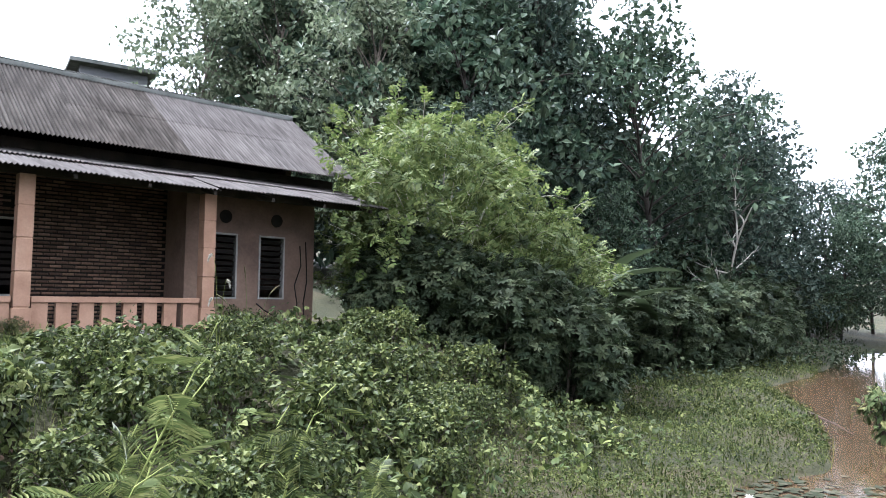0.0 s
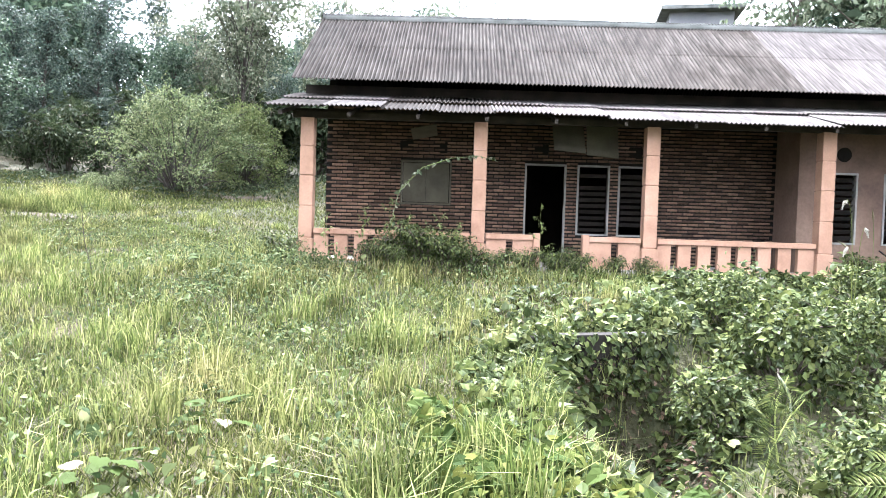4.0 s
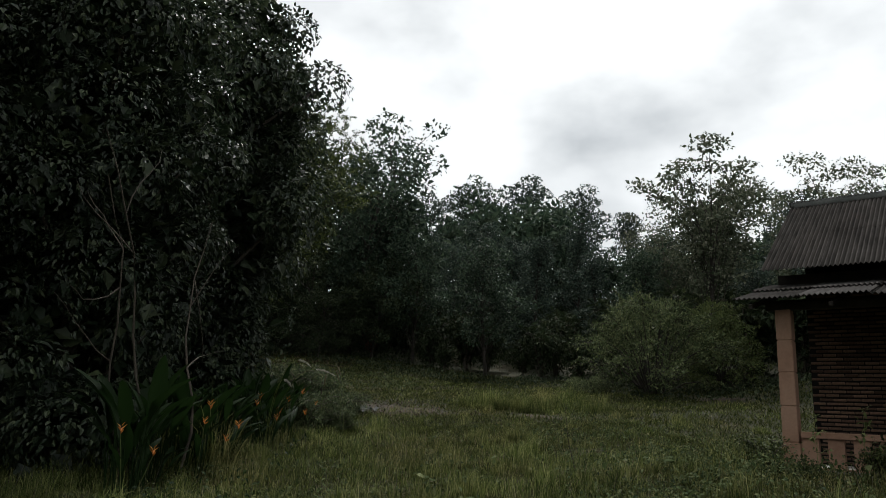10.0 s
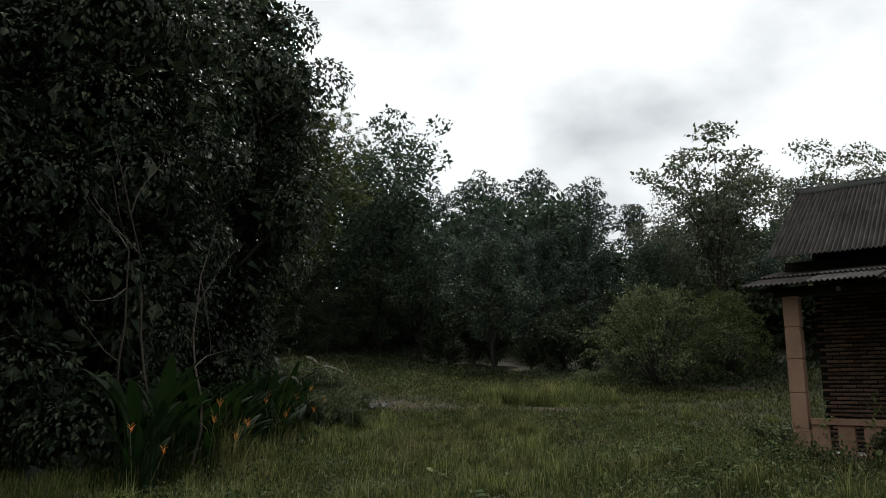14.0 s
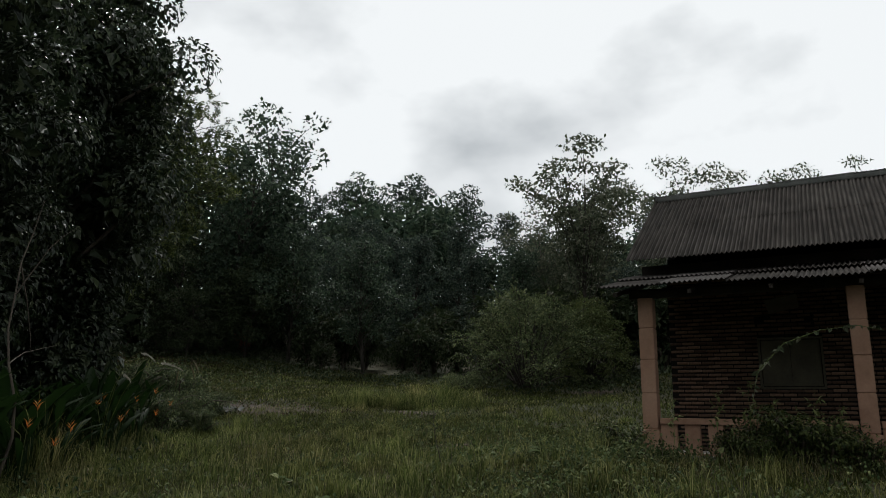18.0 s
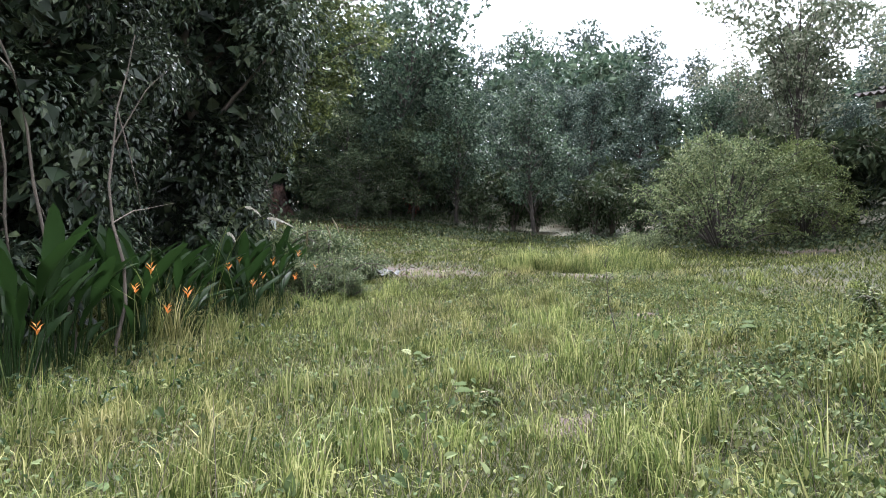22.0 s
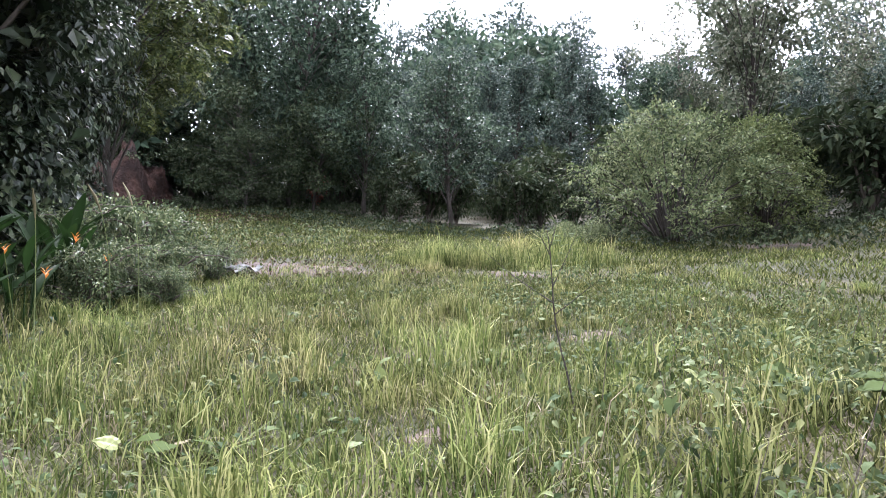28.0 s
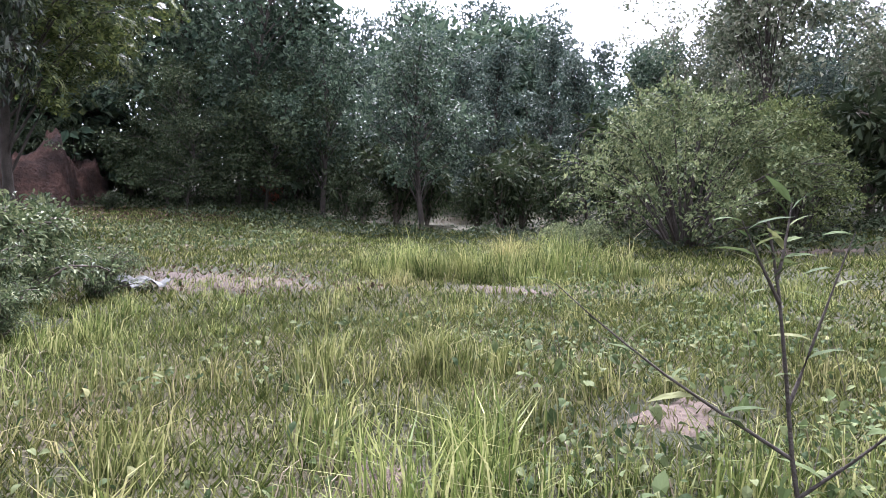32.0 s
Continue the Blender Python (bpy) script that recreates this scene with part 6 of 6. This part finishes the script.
# thin dry stalks standing in the grass
rk = np.random.default_rng(52)
pieces = []
for i in range(150):
    x, y = rk.uniform(-13, 0), rk.uniform(2.5, 17)
    if not (on_field(np.array([x]), np.array([y]))[0] and clear_of_house(np.array([x]), np.array([y]))[0]) or math.hypot(x, y) < 2 or path_distance(np.array([x]), np.array([y]))[0] < 0.8:
        continue
    z, h, a = float(ground(x, y)), rk.uniform(0.35, 0.85), rk.uniform(0, 6.28)
    t = np.linspace(0, 1, 4)[:, None]
    pieces.append(tube(np.array([x, y, z - 0.03]) + t * np.array([0.25 * h * math.cos(a), 0.25 * h * math.sin(a), h]), [0.0035, 0.003, 0.0025, 0.0012], 4))
V, F = joined(pieces)
tagged(new("weed_stalks", mesh_from("weed_stalks", V, F, M_BARK)), "thin dark dry stalks standing in the grass", "weeds", kind="stuff")

creepers("creeper", 260, -0.75, 0.75, 2.3, 3.5, 0.19, M_BROAD, "broad ribbed heart-shaped leaves at the bank's edge", 53, lambda x, y, r: np.hypot(x, y) > 2.2, leaf_broad(), 1.3)

# inside the trench: dead leaves, a few creepers; fresh leaves along its lip
creepers("leaf_litter", 2600, 0.2, 2.2, 4.6, 8.8, 0.075, M_LITTER, "dead brown leaves in the trench", 54, lambda x, y, r: np.abs(side_of(TRENCH, x, y)) < 0.75, leaf_oval(0.5), 0.5, "litter")
creepers("creeper", 2400, 0.2, 2.2, 4.6, 8.7, 0.08, M_VINE, "scattered creeper leaves in the trench", 55, lambda x, y, r: (np.abs(side_of(TRENCH, x, y)) < 0.8) & (lumps(x, y, 4.0, 2.0) > -0.1), leaf_heart(), 0.9)
creepers("creeper", 2600, -0.6, 1.1, 3.4, 8.2, 0.085, M_VINE, "fresh green leaves along the trench lip", 56, lambda x, y, r: (side_of(EDGE, x, y) > -0.75) & (side_of(EDGE, x, y) < 0.35) & (lumps(x, y, 3.0, 5.0) > -0.25), leaf_heart(0.8), 0.9)
creepers("weeds", 22000, -9, -2.5, 5, 16, 0.065, M_LUSH, "light leafy weeds spreading from the veranda corner", 57, lambda x, y, r: on_field(x, y) & (r.random(len(x)) < np.exp(-((x + 3.6 + 0.25 * (y - 12)) / 2.0) ** 2)) & (lumps(x, y, 1.5, 3.0) + 0.4 * lumps(x, y, 4.5, 2.0) > 0.05), leaf_simple(0.5), 0.55, "weeds")
top_weeds = creepers("weeds", 3500, -41, -30, 13, 29, 0.16, M_UNDER, "weeds hanging over the bank's top", 58, lambda x, y, r: np.abs((x + 36.2) * 0.86 - (y - 20.5) * 0.5 + 1.4) < 0.9, leaf_pointed(), 0.8, "weeds")
top_weeds.location.z = 2.2
creepers("creeper", 2000, -1.0, 0.5, 3.0, 6.2, 0.095, M_BROAD, "yellow-green bean-like leaves at the bank's edge", 59, lambda x, y, r: (side_of(EDGE, x, y) > -1.25) & (side_of(EDGE, x, y) < -0.1) & (lumps(x, y, 2.4, 1.0) > -0.3), leaf_heart(0.85), 1.2)
creepers("weeds", 520, -9, 0, 3.2, 14, 0.11, M_LIGHT, "broad pale greyish leaves of low plants in the grass", 60, lambda x, y, r: on_field(x, y) & (path_distance(x, y) < 3.0) & (path_distance(x, y) > 0.45) & (np.hypot(x, y) > 2.4) & (lumps(x, y, 1.9, 4.0) + 0.5 * lumps(x, y, 5.0, 1.0) > 0.42), leaf_broad(0.85, 4), 0.45, "weeds")

creepers("weeds", 36000, -11, 1, 4, 20, 0.05, M_WEED, "leafy green weeds between the path and the house", 71, lambda x, y, r: on_field(x, y) & (side_of(PATH, x, y) > 0.5) & (side_of(PATH, x, y) < 6.5) & (lumps(x, y, 1.1, 2.5) + 0.5 * lumps(x, y, 3.7, 1.0) > 0.0), leaf_oval(0.55), 0.5, "weeds")
creepers("weeds", 7000, -16, -6, 6, 18, 0.06, M_LUSH, "small leafy weeds on the thicket side of the path", 73, lambda x, y, r: (side_of(PATH, x, y) < -1.5) & (lumps(x, y, 1.3, 5.5) + 0.5 * lumps(x, y, 4.2, 2.0) > 0.25), leaf_oval(0.6), 0.35, "weeds")

# ---- single plants near the path ----
def sapling(x, y, h, seed, label, leaf, size, mat, branches=5, per=9, spread=0.6, stem_r=0.005, lean=(0, 0), bark=M_STEM, hook=0.0):
    """A thin stem with side branches and leaves set along them."""
    r = np.random.default_rng(seed)
    z = float(ground(x, y))
    root = thing("sapling", x, y, z, label, "plant", "saplings")
    s = np.linspace(0, 1, 9)[:, None]
    pts = np.array([x, y, z - 0.05]) + s * np.array([lean[0], lean[1], h]) + r.normal(size=(9, 3)) * 0.012 * s + s ** 3 * np.array([hook, -0.1 * hook, -0.35 * hook])
    part("stem", mesh_from("stem", *tube(pts, np.linspace(stem_r, stem_r * 0.35, 9), 6), bark, True), None, root)
    root.children[0].matrix_parent_inverse = Matrix.Translation(-root.location)
    for b in range(branches):
        u = 0.35 + 0.6 * (b + r.random() * 0.6) / branches
        k = int(u * 8)
        p = pts[k] + (pts[min(k + 1, 8)] - pts[k]) * (u * 8 - k)
        a = b * 2.4 + r.uniform(-0.5, 0.5)
        bp, br = limb(p, (math.cos(a), math.sin(a), 0.7), spread * h * r.uniform(0.5, 1.0) * (1.2 - u), stem_r * 0.5, r, 0.15, 6, 0.0)
        twig = mesh_from("branch", *tube(bp, br, 5), bark, True)
        tw = part("branch", twig, None, root)
        t = r.uniform(0.25, 1.0, per) * 5.99
        k = t.astype(int)
        q = bp[k] + (bp[k + 1] - bp[k]) * (t - k)[:, None]
        d = rand_dir(per, r, -0.1)
        V, F = batch(leaf, q, d + np.array([math.cos(a), math.sin(a), 0.2]) * 0.6, np.tile([0, 0, 1.0], (per, 1)) + rand_dir(per, r) * 0.3, size * r.uniform(0.7, 1.25, per))
        part("leaves", mesh_from("leaves", V, F, mat), None, tw)
    return root


def plume_grass(x, y, tips, label):
    """Tall grass stems, each arching over into a pale drooping seed plume."""
    z = float(ground(x, y))
    root = thing("plume_grass", 0, 0, 0, label, "grass", "plume grasses")
    r = np.random.default_rng(int(abs(x * 100)))
    for tx, ty, tz in tips:
        tz -= z
        tip, top = np.array([tx, ty, tz]), np.array([0.7 * tx, 0.7 * ty, tz + 0.12])
        u = np.linspace(0, 1, 9)[:, None]
        pts = 2 * u * (1 - u) * np.array([0.15 * tx, 0.15 * ty, tz * 1.05]) + u * u * top
        stem = part("stem", mesh_from("stem", *tube(pts, np.linspace(0.006, 0.0025, 9), 5), M_GRASS, True), None, root)
        n = 130
        s = np.sort(r.random(n))[:, None]
        along = top + (tip - top) * s + np.array([0, 0, 0.10]) * s * (1 - s)
        d = norm(tip - top)
        hair = batch(leaf_oval(0.22), along, d + rand_dir(n, r) * 0.55, rand_dir(n, r), 0.05 * (1.1 - 0.6 * s[:, 0]))
        part("seed_plume", mesh_from("seed_plume", *hair, M_PLUME), None, stem, "pale feathery seed plume")
    stand(root, x, y, turn=0)


def make_rosette(seed):
    """A low plant of broad ribbed leaves on thin stalks, one of them yellowing."""
    r = np.random.default_rng(seed)
    root = thing("broad_leaved_plant", 0, 0, 0, "low plant with broad ribbed green leaves", "plant", "broad-leaved plants")
    for i in range(9):
        a, up = i * 2.4 + r.uniform(-0.4, 0.4), r.uniform(0.12, 0.42)
        tip = np.array([0.16 * math.cos(a), 0.16 * math.sin(a), up])
        stalk = tube([(0, 0, -0.05), tip * 0.55 + np.array([0, 0, 0.04]), tip], [0.004, 0.0035, 0.003], 5)
        blade = batch(leaf_broad(0.8, 5), [tip], [(math.cos(a), math.sin(a), r.uniform(-0.1, 0.35))], [(0.25 * math.cos(a + 1), 0.25 * math.sin(a + 1), 1)], [r.uniform(0.13, 0.22)])
        part("leaf", mesh_from("leaf", *joined([stalk, blade]), M_DRY if i == 7 else M_BROAD, True), None, root)
    return root


plume_grass(-10.7, 8.2, ((0.7, 0.33, 2.24), (1.12, 0.54, 2.09), (0.5, 0.1, 1.9)), "tall grass with arching white seed plumes beside the flower bed")
plume_grass(4.4, 9.3, ((-0.14, 0.1, 2.0), (0.12, -0.05, 1.65), (-0.2, -0.1, 1.4)), "tall grass with pale seed plumes on the slope")
rosette = make_rosette(95)
for x, y, s in ((-5.39, 5.64, 1.0), (-5.81, 5.29, 0.9), (-6.7, 9.05, 1.1), (-4.82, 11.9, 1.1),
                (-8.45, 10.13, 1.0), (-5.43, 12.46, 1.1), (-2.4, 5.45, 1.2), (-2.72, 4.28, 1.1)):
    stand(rosette, x, y, 0.8 * s, dz=-0.12)
grass("grass", 700, -12.9, -11.7, 8.0, 9.0, 0.6, 1.2, 0.012, M_GRASS, "tuft of long arching grass before the flower bed", 96, lambda x, y, r: np.hypot(x + 12.3, y - 8.5) < 0.35, 0.0, 0.8)
slim = leaf_oval(0.24, 0.05, 0.15)
def forked_sapling(x, y, label):
    """A thin dark stem with three long forks and paired narrow leaves."""
    r = np.random.default_rng(91)
    z = float(ground(x, y))
    root = thing("sapling", x, y, z, label, "plant", "saplings")
    across = np.array([0.83, 0.56, 0.0])
    s = np.linspace(0, 1, 9)[:, None]
    pts = np.array([x, y, z - 0.05]) + s * (np.array([0, 0, 1.32]) - 0.26 * across) + 0.09 * across * s * (s - 0.5) + np.sin(s * 9) * 0.008
    hang(part("stem", mesh_from("stem", *tube(pts, np.linspace(0.0085, 0.003, 9), 6), M_DARKBARK, True), None, None), root)
    for at, side, rise, ln in ((0.62, -1.0, 0.62, 0.62), (0.70, 0.55, 0.95, 0.42), (0.56, 0.85, 0.75, 0.40), (0.86, -0.5, 0.9, 0.2), (0.9, 0.35, 0.9, 0.18)):
        k = at * 8
        p = pts[int(k)] + (pts[int(k) + 1] - pts[int(k)]) * (k % 1)
        d = norm(across * side + np.array([r.uniform(-0.2, 0.2), r.uniform(-0.2, 0.2), rise]))
        bp, br = limb(p, d, ln, 0.0048, r, 0.06, 6, 0.02)
        fork = hang(part("branch", mesh_from("branch", *tube(bp, br, 5), M_DARKBARK, True), None, None), root)
        m = 9
        t = np.linspace(1.0, 5.9, m)
        k = t.astype(int)
        q = bp[k] + (bp[k + 1] - bp[k]) * (t - k)[:, None]
        f = rand_dir(m, r) * 0.5 + across * np.where(np.arange(m) % 2, 1.0, -1.0)[:, None] + d * 0.5
        leaves = new("leaves", mesh_from("leaves", *batch(slim, q, f, np.tile([0, 0, 1.0], (m, 1)) + rand_dir(m, r) * 0.4, 0.085 * r.uniform(0.7, 1.3, m)), M_WEED))
        leaves.parent, leaves.matrix_parent_inverse = fork, Matrix.Identity(4)
        tagged(leaves)
    return root


forked_sapling(-6.78, 12.1, "thin dark-stemmed forked sapling with narrow leaves")
sapling(-6.2, 13.4, 0.9, 92, "slender weed stem with narrow leaves", slim, 0.09, M_WEED, 4, 6)
sapling(-5.3, 12.2, 0.8, 93, "slender weed stem with narrow leaves", slim, 0.09, M_WEED, 4, 6)
# feathery plants in the pit
feather = leaf_frond()
for i, (x, y, h, lx, ly) in enumerate(((0.50, 1.95, 1.56 - float(ground(0.5, 1.95)), 0.2, 0.05), (0.72, 2.4, 1.36 - float(ground(0.72, 2.4)), 0.15, 0.1), (2.6, 4.6, 1.35, 0.2, -0.1), (1.7, 5.6, 1.25, 0.15, 0.2), (3.3, 6.2, 1.2, 0.2, 0.1), (2.4, 6.7, 1.1, -0.2, 0.1), (4.0, 5.3, 1.0, 0.1, 0.2))):
    sapling(x, y, h, 101 + i, "tall feathery plant with drooping pinnate fronds", feather, 0.17 if i < 2 else 0.28, M_FERN if i < 2 else M_VINE, 9 if i < 2 else 7, 2, 0.16, 0.006 if i < 2 else 0.012, (lx, ly), M_FRESH, 0.25)
# seed-head stalks before the veranda
for i, (x, y, h) in enumerate(((6.3, 12.2, 1.5), (6.5, 12.0, 1.1), (6.0, 12.1, 0.9), (-12.6, 11.9, 2.0), (-13.2, 12.6, 2.1), (-12.2, 10.9, 1.9))):
    rs = np.random.default_rng(200 + i)
    z = float(ground(x, y))
    root = thing("seed_stalk", x, y, z, "tall grass stalk with a drooping pale seed head", "plant", "seed stalks")
    s = np.linspace(0, 1, 10)
    a = rs.uniform(0, 6.28)
    bend = 0.35 * s ** 3
    pts = np.stack([x + bend * math.cos(a), y + bend * math.sin(a), z + h * (s - 0.12 * s ** 4)], -1)
    hang(part("stalk", mesh_from("stalk", *tube(pts[:8], np.linspace(0.006, 0.004, 8), 5), M_STEM, True), None, None), root)
    hang(part("seed_head", mesh_from("seed_head", *tube(pts[7:], [0.008, 0.018, 0.006], 6), M_DRY, True), None, None, "pale fuzzy seed head"), root)

# climbing spray over the veranda
rv = np.random.default_rng(301)
spray = thing("climber", -1.6, 12.75, 0.8, "leafy climber arching over the balustrade", "climber")
pts = np.array([(-1.9, 12.8, 0.8), (-1.85, 12.75, 1.5), (-1.7, 12.7, 2.2), (-1.3, 12.7, 2.62), (-0.8, 12.72, 2.8), (-0.3, 12.8, 2.86), (0.02, 12.85, 2.78)])
hang(part("stem", mesh_from("stem", *tube(pts, np.linspace(0.012, 0.004, 7), 5), M_STEM, True), None, None), spray)
t = rv.uniform(1.0, 5.99, 46)
k = t.astype(int)
q = pts[k] + (pts[k + 1] - pts[k]) * (t - k)[:, None]
hang(part("leaves", mesh_from("leaves", *batch(leaf_heart(0.8), q, rand_dir(46, rv) + np.array([0, -0.3, -0.4]), rand_dir(46, rv, 0.6), rv.uniform(0.05, 0.11, 46)), M_PALE), None, None), spray)
# weeds against the balustrade
rail_bush = make_shrub("bush", 66, 1.25, 0.9, 14, 2000, 0.10, M_VINE, "leafy weeds growing against the balustrade", leaf=leaf_oval(0.45, 0.08, 0.2), arch=0.3, fill=0.4, group="veranda weeds")
for x, y, s in ((-2.1, 12.5, 0.42), (-1.5, 12.55, 0.72), (-0.8, 12.6, 0.62), (0.1, 12.5, 0.4), (0.55, 12.4, 0.42), (2.1, 12.6, 0.3), (2.6, 12.6, 0.3), (6.4, 12.6, 0.5), (7.4, 13.4, 0.35), (-3.7, 12.5, 0.55),
                (-1.2, 12.2, 0.68), (-0.85, 12.1, 0.55), (-1.75, 12.0, 0.42), (-0.4, 12.2, 0.45), (1.05, 12.3, 0.42), (1.4, 12.2, 0.35)):
    stand(rail_bush, x, y, s)
for i, (x, y, h) in enumerate(((-2.25, 12.3, 1.15), (-1.8, 12.25, 1.35), (-1.5, 12.3, 1.1), (-0.95, 12.3, 1.2), (-0.65, 12.25, 1.0), (0.75, 12.2, 1.3), (-2.9, 12.3, 1.05))):
    sapling(x, y, h, 301 + i, "slender weed shoot rising above the balustrade", leaf_oval(0.4, 0.08, 0.2), 0.085, M_LIGHT, 6, 7, 0.35)

# a crumpled plastic sheet at the clearing's edge
u, v = np.meshgrid(np.linspace(-0.55, 0.55, 22), np.linspace(-0.25, 0.25, 10))
lx, ly = -16.5 + u + 0.3 * v, 16.5 + 0.25 * u + v + 0.05 * np.sin(u * 9)
lz = ground(lx, ly) + 0.12 + 0.06 * np.abs(np.sin(u * 11 + v * 5)) + 0.05 * np.sin(v * 19 + u * 6)
k = np.arange(9)[:, None] * 22 + np.arange(21)[None]
litter_sheet = new("plastic_sheet", mesh_from("plastic_sheet", np.stack([lx, ly, lz], -1).reshape(-1, 3), np.stack([k, k + 1, k + 23, k + 22], -1).reshape(-1, 4), M_RIDGE))
litter_sheet.modifiers.new("thickness", "SOLIDIFY").thickness = 0.004
tagged(litter_sheet, "crumpled grey plastic sheet lying in weeds", "litter")
red_shrub = make_shrub("red_leaved_shrub", 72, 1.6, 0.8, 8, 260, 0.22, M_RUST, "small shrub with reddish-brown leaves below the trees", arch=0.3, fill=0.4)
stand(red_shrub, -32.4, 33.6, 1.0)

# ---- pond plants ----
rl = np.random.default_rng(401)
pad_v = [(0, 0, 0)] + [(math.cos(a), math.sin(a), 0) for a in np.linspace(0.25, 6.0, 12)]
pad = (np.array(pad_v) @ np.diag([1, 1, 1]), np.array([(0, i, i + 1) for i in range(1, 12)]))
n = 2200
lx, ly = rl.normal(9.4, 1.2, n), rl.normal(3.7, 0.9, n)
keep = (side_of(SHORE, lx, ly) > 0.0)
lx, ly = lx[keep], ly[keep]
n = len(lx)
a = rl.uniform(0, 6.28, n)
V, F = batch(pad, np.stack([lx, ly, WATER_Z + 0.012 + 0.012 * rl.random(n)], -1), np.stack([np.cos(a), np.sin(a), 0 * a], -1), np.tile([0, 0, 1.0], (n, 1)) + rand_dir(n, rl) * 0.08, rl.uniform(0.03, 0.075, n))
tagged(new("lily_pads", mesh_from("lily_pads", V, F, M_PAD)), "small floating lily pads by the bank", "water plants", kind="stuff")
pond_weed = make_shrub("water_plant", 67, 0.8, 0.55, 8, 500, 0.13, M_WEED, "leafy plant standing in muddy water", leaf=leaf_oval(0.4), arch=0.3, fill=0.4)
stand(pond_weed, 16.3, 4.6, 1.4, dz=0.45)
branch = thing("fallen_branch", 17.0, 6.2, WATER_Z, "thin dark dead branch leaning out of muddy water", "branch")
bp, br = limb((18.6, 7.0, WATER_Z + 0.12), (-0.75, -0.62, -0.02), 2.6, 0.03, rl, 0.08, 6, 0.0)
hang(part("stick", mesh_from("stick", *tube(bp, br, 6), M_DARKBARK, True), None, None), branch)
flower = [batch(leaf_pointed(0.4, 0.05), np.tile((fx, fy, WATER_Z + 0.03), (12, 1)), np.stack([np.cos(np.arange(12) * 2.4), np.sin(np.arange(12) * 2.4), 0.3 + 0.09 * np.arange(12)], -1), np.tile([0, 0, 1.0], (12, 1)), np.full(12, 0.075)) for fx, fy in ((8.9, 3.9), (9.2, 3.7), (8.6, 3.4), (9.6, 4.3), (10.1, 4.6), (7.4, 2.9))]
for V, F in flower:
    tagged(new("water_lily", mesh_from("water_lily", V, F, M_WHITE)), "white water lily flower floating among pads", "flower", "water lilies")

# ---- the bricks of the front wall ----
def brick_block():
    bm = box(-0.106, 0.106, -0.024, 0.03, -0.0225, 0.0225)
    bmesh.ops.bevel(bm, geom=list(bm.edges), offset=0.006, segments=1, affect="EDGES")
    me = bpy.data.meshes.new("brick")
    bm.to_mesh(me), bm.free()
    me.materials.append(M_BRICK)
    return me


brick_me = brick_block()
bv = np.array([v.co[:] for v in brick_me.vertices])
brick_me.calc_loop_triangles()
bt = np.array([t.vertices[:] for t in brick_me.loop_triangles])
rq = np.random.default_rng(501)
spots, COURSE, PITCH = [], 0.074, 0.226
row, z = 0, FLOOR + 0.05
while z < 4.2:
    x = -3.43 + (0.116 if row % 2 else 0.0) + 0.105
    while x < 5.88:
        pieces = [(max(x - 0.106, -3.42), min(x + 0.106, 5.89))]
        for h in HOLES:
            if h[2] - 0.03 < z < h[3] + 0.03:
                pieces = [q for a, b in pieces for q in ((a, min(b, h[0] - 0.004)), (max(a, h[1] + 0.004), b)) if q[1] - q[0] > 0.035]
        for a, b in pieces:
            if b - a > 0.035:
                spots.append(((a + b) / 2 + rq.uniform(-0.003, 0.003), WY + 0.012 + rq.uniform(-0.006, 0.006), z + rq.uniform(-0.004, 0.004), (b - a) / 0.212))
        x += PITCH
    z += COURSE
    row += 1
rest = []
count = 0
for x, y, z, k in spots:
    if count < 300 and k > 0.95 and -3.43 < x < -0.4 and 1.5 < z < 3.4:
        ob = new("brick", brick_me)
        ob.matrix_basis = pose(x, y, z, 0, rq.uniform(-1, 1), rq.uniform(-1, 1))
        ob.parent = front_wall
        ob.matrix_parent_inverse = Matrix.Translation((0, 0, 0))
        count += 1
    else:
        rest.append((bv * np.array([k * rq.uniform(0.97, 1.0), 1, rq.uniform(0.88, 1.0)]) + np.array([x, y, z]), bt))
V, F = joined(rest)
ob = part("brickwork", mesh_from("brickwork", V, F, M_BRICK), None, front_wall)
ob.matrix_parent_inverse = Matrix.Translation((0, 0, 0))
tagged(ob, kind="stuff")
